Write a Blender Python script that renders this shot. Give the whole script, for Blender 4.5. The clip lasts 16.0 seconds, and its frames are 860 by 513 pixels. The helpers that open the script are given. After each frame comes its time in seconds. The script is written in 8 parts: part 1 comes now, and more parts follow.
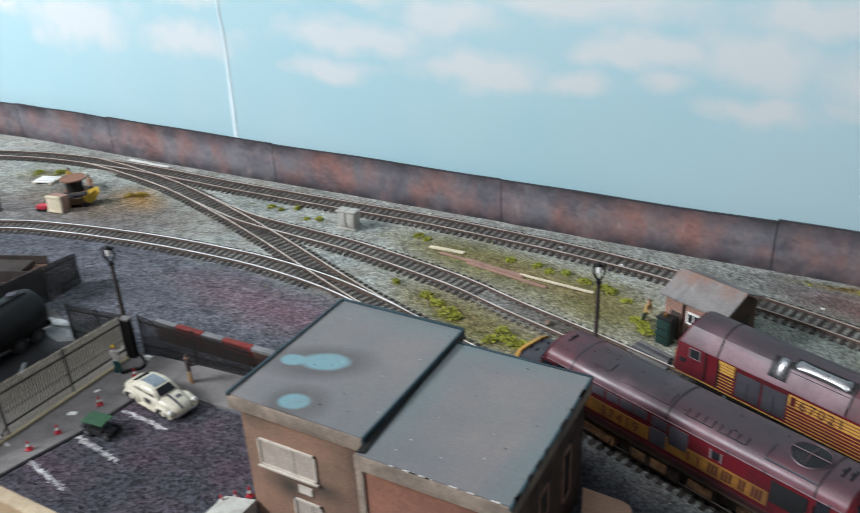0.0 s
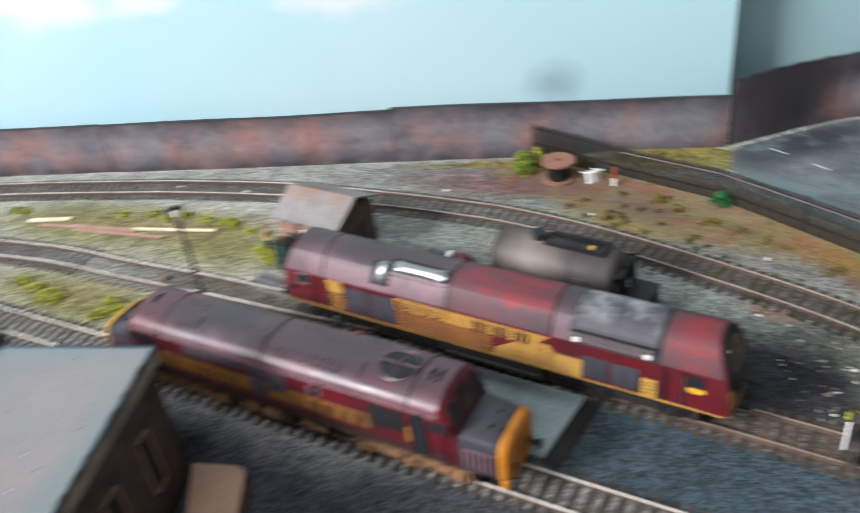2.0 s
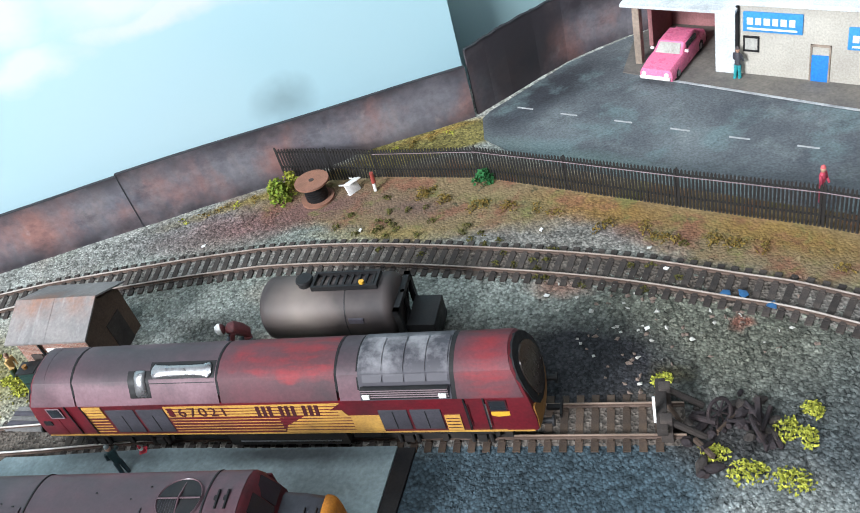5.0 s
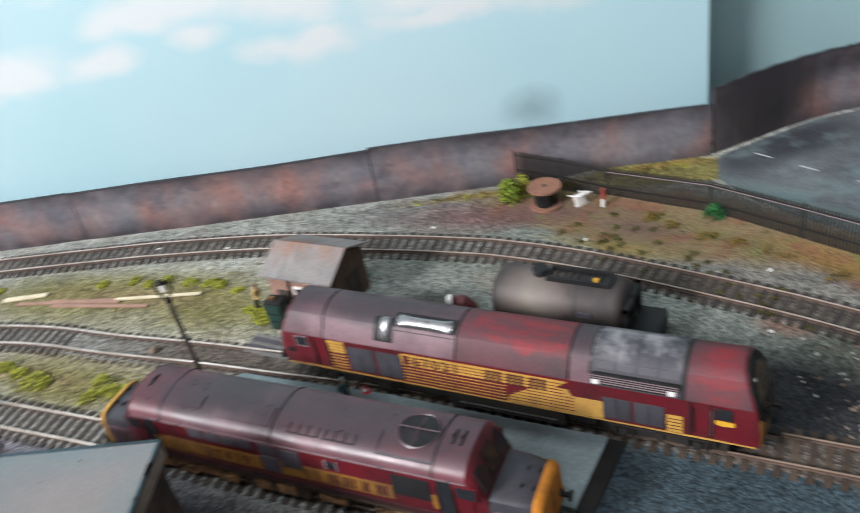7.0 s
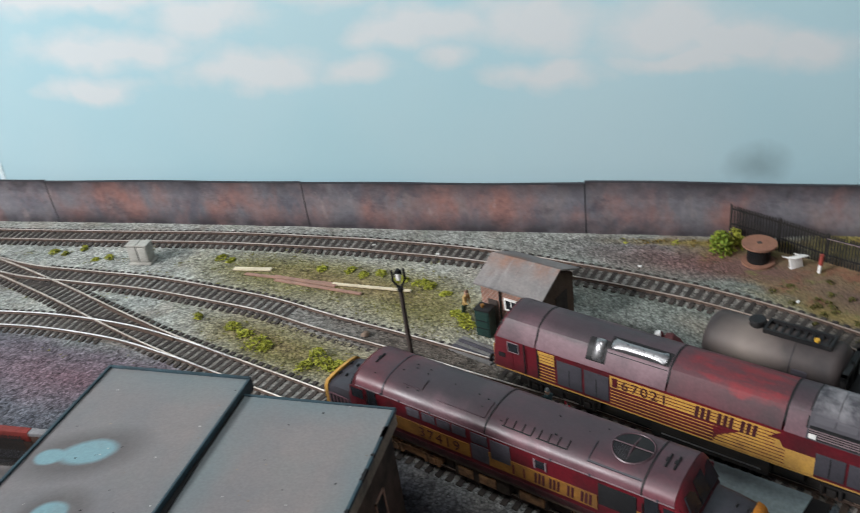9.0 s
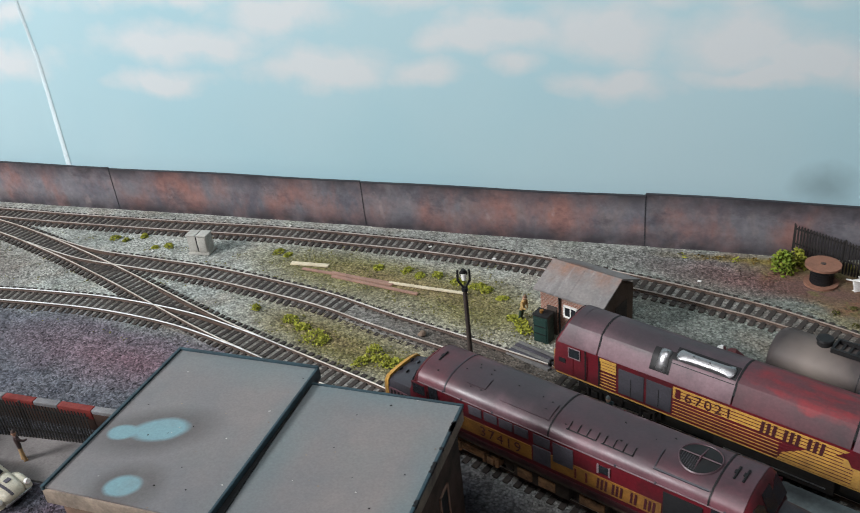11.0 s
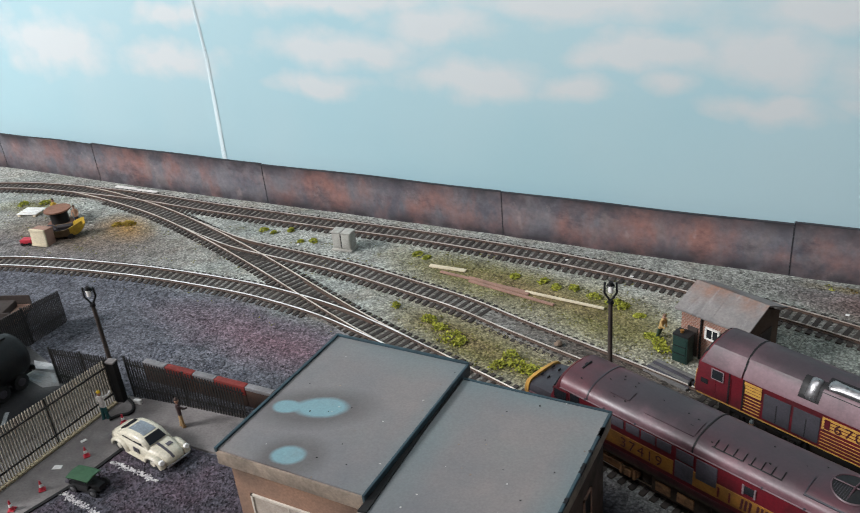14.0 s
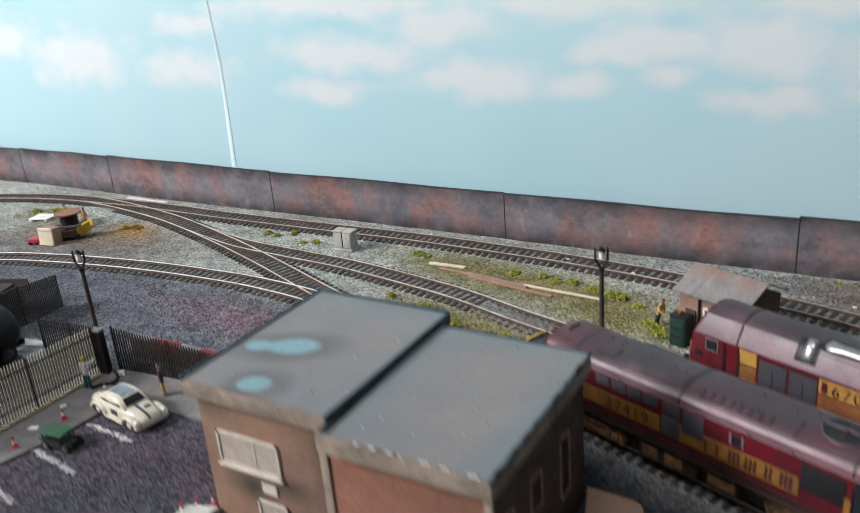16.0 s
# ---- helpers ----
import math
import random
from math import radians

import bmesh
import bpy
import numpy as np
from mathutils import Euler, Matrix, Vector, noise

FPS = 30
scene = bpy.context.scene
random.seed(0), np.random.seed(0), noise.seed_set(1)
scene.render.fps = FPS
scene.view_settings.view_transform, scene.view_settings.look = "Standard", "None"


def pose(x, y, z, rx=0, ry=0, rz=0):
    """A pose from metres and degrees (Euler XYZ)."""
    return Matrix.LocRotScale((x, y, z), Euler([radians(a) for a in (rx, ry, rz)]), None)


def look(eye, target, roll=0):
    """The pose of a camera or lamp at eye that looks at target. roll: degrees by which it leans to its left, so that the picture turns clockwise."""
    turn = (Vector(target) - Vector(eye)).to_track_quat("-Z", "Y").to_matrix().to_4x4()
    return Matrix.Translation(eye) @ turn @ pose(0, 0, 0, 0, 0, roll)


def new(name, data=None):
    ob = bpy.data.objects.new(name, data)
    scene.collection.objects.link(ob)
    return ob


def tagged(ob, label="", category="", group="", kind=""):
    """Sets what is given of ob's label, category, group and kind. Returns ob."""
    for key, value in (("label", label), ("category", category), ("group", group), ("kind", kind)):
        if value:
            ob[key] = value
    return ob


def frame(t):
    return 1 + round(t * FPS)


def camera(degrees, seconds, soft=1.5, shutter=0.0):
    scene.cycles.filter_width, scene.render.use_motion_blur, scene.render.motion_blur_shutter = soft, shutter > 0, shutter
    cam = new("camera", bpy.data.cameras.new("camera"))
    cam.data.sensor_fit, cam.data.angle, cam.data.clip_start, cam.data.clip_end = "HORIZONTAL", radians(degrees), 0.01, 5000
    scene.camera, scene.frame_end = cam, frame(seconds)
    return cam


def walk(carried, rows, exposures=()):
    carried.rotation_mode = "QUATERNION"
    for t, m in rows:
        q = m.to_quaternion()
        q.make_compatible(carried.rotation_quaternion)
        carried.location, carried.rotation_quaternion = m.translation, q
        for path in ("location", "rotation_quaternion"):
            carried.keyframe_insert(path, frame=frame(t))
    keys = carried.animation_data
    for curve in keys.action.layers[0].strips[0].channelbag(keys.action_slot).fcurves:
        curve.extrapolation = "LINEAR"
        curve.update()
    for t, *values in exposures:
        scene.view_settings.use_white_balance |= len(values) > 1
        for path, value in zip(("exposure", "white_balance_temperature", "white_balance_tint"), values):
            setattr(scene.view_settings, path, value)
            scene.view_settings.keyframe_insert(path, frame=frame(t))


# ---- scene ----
cam = camera(54.6, 16.0, 0.95, 0.95)
PATH = [
    (0, (0.558, 0.647, 0.33), (-0.333, 2.193, -0.574), -2.8),
    (0.5, (0.565, 0.657, 0.321), (-0.228, 2.245, -0.599), -3.3),
    (1, (0.566, 0.665, 0.317), (-0.066, 2.284, -0.673), -4.5),
    (1.5, (0.591, 0.688, 0.316), (0.012, 2.304, -0.711), -7.0),
    (2, (0.635, 0.732, 0.304), (0.298, 2.352, -0.82), -7.7),
    (2.5, (0.646, 0.759, 0.321), (0.389, 2.368, -0.839), -8.7),
    (3, (0.649, 0.774, 0.317), (0.412, 2.388, -0.84), -10.6),
    (3.5, (0.67, 0.786, 0.309), (0.554, 2.385, -0.886), -11.3),
    (3.7, (0.674, 0.789, 0.305), (0.601, 2.379, -0.906), -12.5),
    (5.8, (0.673, 0.785, 0.308), (0.717, 2.343, -0.944), -17.7),
    (6, (0.663, 0.778, 0.306), (0.665, 2.365, -0.911), -16.7),
    (6.5, (0.64, 0.768, 0.311), (0.506, 2.388, -0.855), -14.2),
    (7, (0.619, 0.754, 0.315), (0.353, 2.395, -0.798), -12.1),
    (7.5, (0.606, 0.744, 0.317), (0.227, 2.388, -0.758), -10.8),
    (8, (0.594, 0.734, 0.319), (0.131, 2.375, -0.725), -9.3),
    (8.5, (0.586, 0.727, 0.322), (0.046, 2.363, -0.694), -8.7),
    (9, (0.579, 0.718, 0.325), (-0.015, 2.355, -0.66), -8.2),
    (9.2, (0.578, 0.716, 0.328), (-0.035, 2.347, -0.656), -7.6),
    (11.5, (0.558, 0.703, 0.323), (-0.128, 2.329, -0.619), -6.2),
    (12, (0.557, 0.699, 0.325), (-0.168, 2.314, -0.606), -6.1),
    (12.5, (0.552, 0.693, 0.326), (-0.225, 2.288, -0.596), -6.2),
    (13, (0.547, 0.685, 0.327), (-0.295, 2.254, -0.583), -6.0),
    (13.5, (0.545, 0.682, 0.328), (-0.331, 2.236, -0.576), -5.8),
    (14, (0.543, 0.68, 0.328), (-0.355, 2.225, -0.571), -5.6),
    (14.5, (0.542, 0.679, 0.328), (-0.373, 2.214, -0.569), -5.7),
    (15, (0.541, 0.683, 0.323), (-0.372, 2.22, -0.572), -5.4),
    (15.5, (0.54, 0.68, 0.32), (-0.359, 2.233, -0.563), -4.6),
    (16, (0.569, 0.671, 0.262), (-0.411, 2.256, -0.465), -4.8),
]
walk(cam, [(t, look(eye, target, roll)) for t, eye, target, roll in PATH],
     [(0.0, 0.05, 6200, 8), (0.5, 0.15, 6300, 9), (1.0, 0.32, 6450, 10), (1.5, 0.48, 6450, 10), (2.0, 0.75, 6400, 10), (2.5, 0.84, 6400, 10), (3.0, 0.76, 6400, 10), (3.5, 0.78, 6400, 10), (6.0, 0.92, 5950, 7), (6.5, 0.7, 6350, 10), (7.0, 0.52, 6450, 10), (8.0, 0.2, 6500, 10), (9.0, 0.05, 6500, 10), (11.5, 0.0, 6500, 10), (14.0, -0.05, 6500, 10), (14.5, -0.1, 6500, 10), (15.0, 0.0, 6500, 10), (15.5, 0.02, 6500, 10), (16.0, 0.1, 6500, 10)])

# ---- light: a room with a window on one side and an added overhead fill ----
world = bpy.data.worlds.new("room_world")
scene.world = world
world.use_nodes = True
world.node_tree.nodes["Background"].inputs[0].default_value = (0.75, 0.85, 1.0, 1)
world.node_tree.nodes["Background"].inputs[1].default_value = 0.35


def area_lamp(name, eye, target, sx, sy, watts, colour):
    data = bpy.data.lights.new(name, "AREA")
    data.shape, data.size, data.size_y, data.energy, data.color = "RECTANGLE", sx, sy, watts, colour
    ob = new(name, data)
    ob.matrix_world = look(eye, target)
    return ob


area_lamp("window_daylight", (-2.2, -0.95, 2.1), (0.35, 1.15, 0.0), 1.0, 1.0, 222, (0.965, 0.965, 0.985))
# unseen lamp added to fill from above; no ceiling fitting is modelled
area_lamp("ceiling_panel_light", (0.3, 0.2, 2.33), (0.4, 0.9, 0.0), 1.4, 0.6, 23, (0.94, 0.97, 1.0))
# ---- small tools ----
MM = 0.001


def bm_box(bm, x0, x1, y0, y1, z0, z1, bevel=0.0):
    vs = [bm.verts.new(c) for c in ((x0, y0, z0), (x1, y0, z0), (x1, y1, z0), (x0, y1, z0), (x0, y0, z1), (x1, y0, z1), (x1, y1, z1), (x0, y1, z1))]
    fs = [bm.faces.new([vs[i] for i in q]) for q in ((3, 2, 1, 0), (4, 5, 6, 7), (0, 1, 5, 4), (1, 2, 6, 5), (2, 3, 7, 6), (3, 0, 4, 7))]
    if bevel:
        es = list({e for f in fs for e in f.edges})
        bmesh.ops.bevel(bm, geom=es, offset=bevel, segments=2, affect="EDGES", profile=0.6)
    return vs


def box(x0, x1, y0, y1, z0, z1, bevel=0.0):
    bm = bmesh.new()
    bm_box(bm, x0, x1, y0, y1, z0, z1, bevel)
    return bm


def bm_cyl(bm, p, q, r0, r1=None, n=12, caps=True):
    p, q = Vector(p), Vector(q)
    r1 = r0 if r1 is None else r1
    m = (q - p).to_track_quat("Z", "Y").to_matrix()
    rings = []
    for c, r in ((p, r0), (q, r1)):
        rings.append([bm.verts.new(c + m @ Vector((r * math.cos(2 * math.pi * i / n), r * math.sin(2 * math.pi * i / n), 0))) for i in range(n)])
    for i in range(n):
        bm.faces.new((rings[0][i], rings[0][(i + 1) % n], rings[1][(i + 1) % n], rings[1][i]))
    if caps:
        bm.faces.new(rings[0][::-1])
        bm.faces.new(rings[1])


def cyl(p, q, r0, r1=None, n=12):
    bm = bmesh.new()
    bm_cyl(bm, p, q, r0, r1, n)
    return bm


def loft(sections, caps=True):
    """A skin over rings of equal point counts, each a list of (x, y, z)."""
    bm = bmesh.new()
    rings = [[bm.verts.new(p) for p in ring] for ring in sections]
    n = len(rings[0])
    for a, b in zip(rings, rings[1:]):
        for i in range(n):
            bm.faces.new((a[i], a[(i + 1) % n], b[(i + 1) % n], b[i]))
    if caps:
        bm.faces.new(rings[0][::-1])
        bm.faces.new(rings[-1])
    bmesh.ops.recalc_face_normals(bm, faces=bm.faces)
    return bm


def prism(points, y0, y1, axis="y"):
    """A flat outline pushed from y0 to y1. axis y: points are (x, z); axis z: points are (x, y); axis x: points are (y, z)."""
    put = {"y": lambda a, b, d: (a, d, b), "z": lambda a, b, d: (a, b, d), "x": lambda a, b, d: (d, a, b)}[axis]
    bm = bmesh.new()
    a = [bm.verts.new(put(u, v, y0)) for u, v in points]
    b = [bm.verts.new(put(u, v, y1)) for u, v in points]
    bm.faces.new(a)
    bm.faces.new(b)
    for i in range(len(a)):
        j = (i + 1) % len(a)
        bm.faces.new((a[i], a[j], b[j], b[i]))
    bmesh.ops.recalc_face_normals(bm, faces=bm.faces)
    return bm


def join(*bms):
    out = bmesh.new()
    for b in bms:
        me = bpy.data.meshes.new("tmp")
        b.to_mesh(me)
        out.from_mesh(me)
        bpy.data.meshes.remove(me)
        b.free()
    return out


def mesh_of(name, bm, material, smooth=0.0):
    bm.transform(Matrix.Scale(MM, 4))
    me = bpy.data.meshes.new(name)
    bm.to_mesh(me)
    bm.free()
    me.materials.append(material)
    if smooth:
        me.shade_smooth()
        me.set_sharp_from_angle(angle=radians(smooth))
    return me


def part(name, bm, material, parent, label="", smooth=35.0, at=None):
    """One mesh (drawn in millimetres) as a part of a thing."""
    ob = new(name, mesh_of(name, bm, material, smooth))
    ob.parent = parent
    if at is not None:
        ob.matrix_basis = at
    return tagged(ob, label)


def thing(name, label, category, at, group="", kind=""):
    ob = new(name)
    ob.empty_display_size = 0.01
    ob.matrix_basis = at
    return tagged(ob, label, category, group, kind)


def solid(name, bm, material, label, category, at=None, group="", kind="", smooth=35.0):
    """A thing that is one mesh."""
    ob = new(name, mesh_of(name, bm, material, smooth))
    if at is not None:
        ob.matrix_basis = at
    return tagged(ob, label, category, group, kind)


def at_mm(x, y, z=0.0, rz=0.0, rx=0.0, ry=0.0):
    """A pose from millimetres in the plan and degrees."""
    return pose(x * MM, y * MM, z * MM, rx, ry, rz)


# ---- materials ----
class Nodes:
    """A material's node tree with short ways to add to it."""

    def __init__(self, name, rough=0.7, metal=0.0, spec=0.5):
        self.mat = bpy.data.materials.new(name)
        self.mat.use_nodes = True
        self.tree = self.mat.node_tree
        self.bsdf = self.tree.nodes["Principled BSDF"]
        self.bsdf.inputs["Roughness"].default_value = rough
        self.bsdf.inputs["Metallic"].default_value = metal
        self.bsdf.inputs["Specular IOR Level"].default_value = spec
        self.coord = self.add("ShaderNodeTexCoord").outputs["Object"]

    def add(self, kind, **settings):
        node = self.tree.nodes.new(kind)
        for key, value in settings.items():
            if key == "operation":
                node.operation = value
            elif key == "data_type":
                node.data_type = value
            elif key == "blend_type":
                node.blend_type = value
            elif key == "feature":
                node.feature = value
        return node

    def link(self, a, b):
        self.tree.links.new(a, b)
        return b

    def noise(self, scale, detail=4.0, rough=0.6, vector=None, distort=0.0):
        n = self.add("ShaderNodeTexNoise")
        n.inputs["Scale"].default_value, n.inputs["Detail"].default_value = scale, detail
        n.inputs["Roughness"].default_value, n.inputs["Distortion"].default_value = rough, distort
        self.link(vector or self.coord, n.inputs["Vector"])
        return n.outputs["Fac"]

    def voronoi(self, scale, vector=None, out="Distance"):
        n = self.add("ShaderNodeTexVoronoi")
        n.inputs["Scale"].default_value = scale
        self.link(vector or self.coord, n.inputs["Vector"])
        return n.outputs[out]

    def ramp(self, fac, lo, hi, a=0.0, b=1.0):
        n = self.add("ShaderNodeMapRange")
        self.link(fac, n.inputs[0])
        for i, v in enumerate((lo, hi, a, b)):
            n.inputs[i + 1].default_value = v
        return n.outputs[0]

    def maths(self, op, a, b=0.5):
        n = self.add("ShaderNodeMath", operation=op)
        for i, v in enumerate((a, b)):
            if isinstance(v, (int, float)):
                n.inputs[i].default_value = v
            else:
                self.link(v, n.inputs[i])
        return n.outputs[0]

    def mix(self, fac, a, b, kind="MIX"):
        n = self.add("ShaderNodeMix", data_type="RGBA", blend_type=kind)
        for i, v in ((0, fac), (6, a), (7, b)):
            if isinstance(v, (int, float)):
                n.inputs[i].default_value = v
            elif isinstance(v, tuple):
                n.inputs[i].default_value = (*v, 1)
            else:
                self.link(v, n.inputs[i])
        return n.outputs[2]

    def random(self):
        return self.add("ShaderNodeObjectInfo").outputs["Random"]

    def stretched(self, sx, sy, sz):
        n = self.add("ShaderNodeVectorMath", operation="MULTIPLY")
        self.link(self.coord, n.inputs[0])
        n.inputs[1].default_value = (sx, sy, sz)
        return n.outputs[0]

    def warped(self, scale, amount):
        n = self.add("ShaderNodeTexNoise")
        n.inputs["Scale"].default_value, n.inputs["Detail"].default_value = scale, 4
        self.link(self.coord, n.inputs["Vector"])
        c = self.add("ShaderNodeVectorMath", operation="SUBTRACT")
        self.link(n.outputs["Color"], c.inputs[0])
        c.inputs[1].default_value = (0.5, 0.5, 0.5)
        m = self.add("ShaderNodeVectorMath", operation="SCALE")
        self.link(c.outputs[0], m.inputs[0])
        m.inputs["Scale"].default_value = amount
        p = self.add("ShaderNodeVectorMath", operation="ADD")
        self.link(self.coord, p.inputs[0])
        self.link(m.outputs[0], p.inputs[1])
        return p.outputs[0]

    def spot(self, vector, cx, cy, rx, ry, inner=0.35, plane="xy", turn=0.0):
        """A soft ellipse: 1 in its middle, 0 outside."""
        mp = self.add("ShaderNodeMapping")
        mp.vector_type = "TEXTURE"
        self.link(vector, mp.inputs[0])
        if plane == "xy":
            mp.inputs["Location"].default_value, mp.inputs["Scale"].default_value = (cx, cy, 0), (rx, ry, 1e6)
            mp.inputs["Rotation"].default_value = (0, 0, radians(turn))
        else:
            mp.inputs["Location"].default_value, mp.inputs["Scale"].default_value = (cx, 0, cy), (rx, 1e6, ry)
        ln = self.add("ShaderNodeVectorMath", operation="LENGTH")
        self.link(mp.outputs[0], ln.inputs[0])
        return self.ramp(ln.outputs["Value"], inner, 1.0, 1.0, 0.0)

    def paint(self, colour):
        if isinstance(colour, tuple):
            self.bsdf.inputs["Base Color"].default_value = (*colour, 1)
        else:
            self.link(colour, self.bsdf.inputs["Base Color"])
        return self

    def bump(self, height, strength=0.5, distance=0.0005):
        n = self.add("ShaderNodeBump")
        n.inputs["Strength"].default_value, n.inputs["Distance"].default_value = strength, distance
        self.link(height, n.inputs["Height"])
        self.link(n.outputs[0], self.bsdf.inputs["Normal"])
        return self

    def gloss(self, value):
        self.link(value, self.bsdf.inputs["Roughness"])
        return self


def worn(name, base, dirt, scale=60.0, rough=0.65, metal=0.0, amount=0.6, grain=900.0, strength=0.25, vary=0.0, spec=0.4):
    """Paint or stone with blotches of dirt, fine grain and a little relief."""
    n = Nodes(name, rough, metal, spec)
    big = n.ramp(n.noise(scale, 6, 0.65), 0.42, 0.68, 0.0, amount)
    col = n.mix(big, base, dirt)
    fine = n.ramp(n.noise(grain, 3), 0.3, 0.7, 0.82, 1.15)
    col = n.mix(1.0, col, fine, "MULTIPLY")
    if vary:
        col = n.mix(1.0, col, n.ramp(n.random(), 0, 1, 1 - vary, 1 + vary), "MULTIPLY")
    n.paint(col).bump(n.noise(grain, 3), strength, 0.0003)
    n.gloss(n.ramp(n.noise(scale * 2, 3), 0.3, 0.7, max(rough - 0.12, 0.05), min(rough + 0.12, 1)))
    return n.mat


def plain(name, colour, rough=0.6, metal=0.0):
    return worn(name, colour, tuple(c * 0.6 for c in colour), 150, rough, metal, 0.4, 1500, 0.1)


RUST_RAIL = worn("weathered_rail_side", (0.095, 0.062, 0.046), (0.05, 0.036, 0.03), 120, 0.75, 0.1)
def rail_head(name, bright, dull, worn_share, rusted=True):
    """Rail heads rubbed bright by wheels, with dull and rusty lengths."""
    rt = Nodes(name, 0.34, 0.3, 0.5)
    c = rt.mix(rt.ramp(rt.noise(60, 4), 0.4, 0.65, 0, worn_share), bright, dull)
    if rusted:
        for cx, cy, rx, ry, inner, amount in ((0.72, 1.02, 0.12, 0.045, 0.6, 0.95), (0.72, 1.17, 0.32, 0.13, 0.4, 0.6)):
            c = rt.mix(rt.maths("MULTIPLY", rt.spot(rt.warped(40, 0.02), cx, cy, rx, ry, inner, "xy", -24), amount), c, (0.24, 0.165, 0.12))
    rt.paint(c).gloss(rt.ramp(rt.noise(50, 3), 0.3, 0.7, 0.3, 0.5))
    return rt.mat


RAIL_TOPS = {"main": rail_head("dull_brown_rail_head", (0.53, 0.475, 0.43), (0.29, 0.235, 0.205), 0.8), "crossover": rail_head("tan_rail_head", (0.68, 0.62, 0.55), (0.42, 0.35, 0.29), 0.7),
             "siding": rail_head("worn_rail_head", (0.64, 0.60, 0.55), (0.36, 0.30, 0.25), 0.8), "yard": rail_head("bright_silver_rail_head", (0.80, 0.80, 0.79), (0.55, 0.53, 0.50), 0.6, False)}
SLEEPER = worn("dark_sleeper", (0.034, 0.028, 0.025), (0.078, 0.062, 0.052), 120, 0.85, 0, 0.6, 1500, 0.5, 0.35)
SLEEPER_RUSTY = worn("rusty_sleeper", (0.055, 0.038, 0.028), (0.10, 0.068, 0.045), 120, 0.9, 0, 0.6, 1500, 0.5, 0.3)
CONCRETE = worn("grey_concrete", (0.19, 0.175, 0.17), (0.10, 0.09, 0.088), 35, 0.85, 0, 0.8, 700, 0.3)
BLACK = worn("black_painted_metal", (0.012, 0.012, 0.013), (0.032, 0.029, 0.027), 90, 0.55, 0, 0.5, 900, 0.25, 0, 0.25)
# black fence paint made pale: light caught by the pales, put into the colour
LIT_PALE = worn("lit_fence_pale", (0.40, 0.36, 0.29), (0.08, 0.07, 0.06), 200, 0.5, 0, 0.9)
FENCE_BLACK = worn("black_fence_paint", (0.016, 0.015, 0.015), (0.045, 0.038, 0.032), 120, 0.55, 0, 0.5)
MAROON = worn("maroon_loco_paint", (0.112, 0.010, 0.016), (0.032, 0.010, 0.012), 34, 0.42, 0, 0.9, 700, 0.12, 0, 0.35)
SOOTED_SIDE = worn("soot_over_maroon", (0.052, 0.014, 0.016), (0.016, 0.011, 0.011), 46, 0.6, 0, 0.9, 700, 0.15, 0, 0.3)


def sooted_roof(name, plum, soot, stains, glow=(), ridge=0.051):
    """Plum roof paint airbrushed with soot and grey haze, the shoulders' daylight sheen put into the colour; stains and
    redder lengths as (x, z, half length, half height, amount).
    """
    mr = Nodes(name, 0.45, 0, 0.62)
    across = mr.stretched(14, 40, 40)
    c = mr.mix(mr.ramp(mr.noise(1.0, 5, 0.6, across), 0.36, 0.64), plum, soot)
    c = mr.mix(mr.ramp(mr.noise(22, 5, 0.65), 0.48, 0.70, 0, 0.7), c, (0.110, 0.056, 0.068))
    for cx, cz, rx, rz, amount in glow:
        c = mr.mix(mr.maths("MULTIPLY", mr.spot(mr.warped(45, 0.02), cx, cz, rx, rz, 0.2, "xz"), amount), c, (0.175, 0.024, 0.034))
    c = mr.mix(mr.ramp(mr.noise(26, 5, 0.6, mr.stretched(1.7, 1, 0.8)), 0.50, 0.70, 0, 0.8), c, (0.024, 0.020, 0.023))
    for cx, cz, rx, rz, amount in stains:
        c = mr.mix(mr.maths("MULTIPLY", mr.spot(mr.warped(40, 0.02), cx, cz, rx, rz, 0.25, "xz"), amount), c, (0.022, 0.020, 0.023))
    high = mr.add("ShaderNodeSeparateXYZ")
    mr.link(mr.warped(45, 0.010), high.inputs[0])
    # paler mauve towards the shoulder: daylight sheen painted in
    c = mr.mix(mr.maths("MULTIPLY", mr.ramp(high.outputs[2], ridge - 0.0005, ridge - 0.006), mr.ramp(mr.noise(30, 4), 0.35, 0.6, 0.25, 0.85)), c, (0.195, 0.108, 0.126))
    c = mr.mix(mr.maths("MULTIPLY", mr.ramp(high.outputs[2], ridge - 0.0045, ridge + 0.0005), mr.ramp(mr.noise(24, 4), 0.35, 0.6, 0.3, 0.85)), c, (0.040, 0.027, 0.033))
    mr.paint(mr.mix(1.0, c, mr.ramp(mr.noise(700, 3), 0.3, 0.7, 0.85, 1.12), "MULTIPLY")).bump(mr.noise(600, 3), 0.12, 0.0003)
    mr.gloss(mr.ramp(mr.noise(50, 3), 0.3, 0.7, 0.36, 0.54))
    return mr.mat


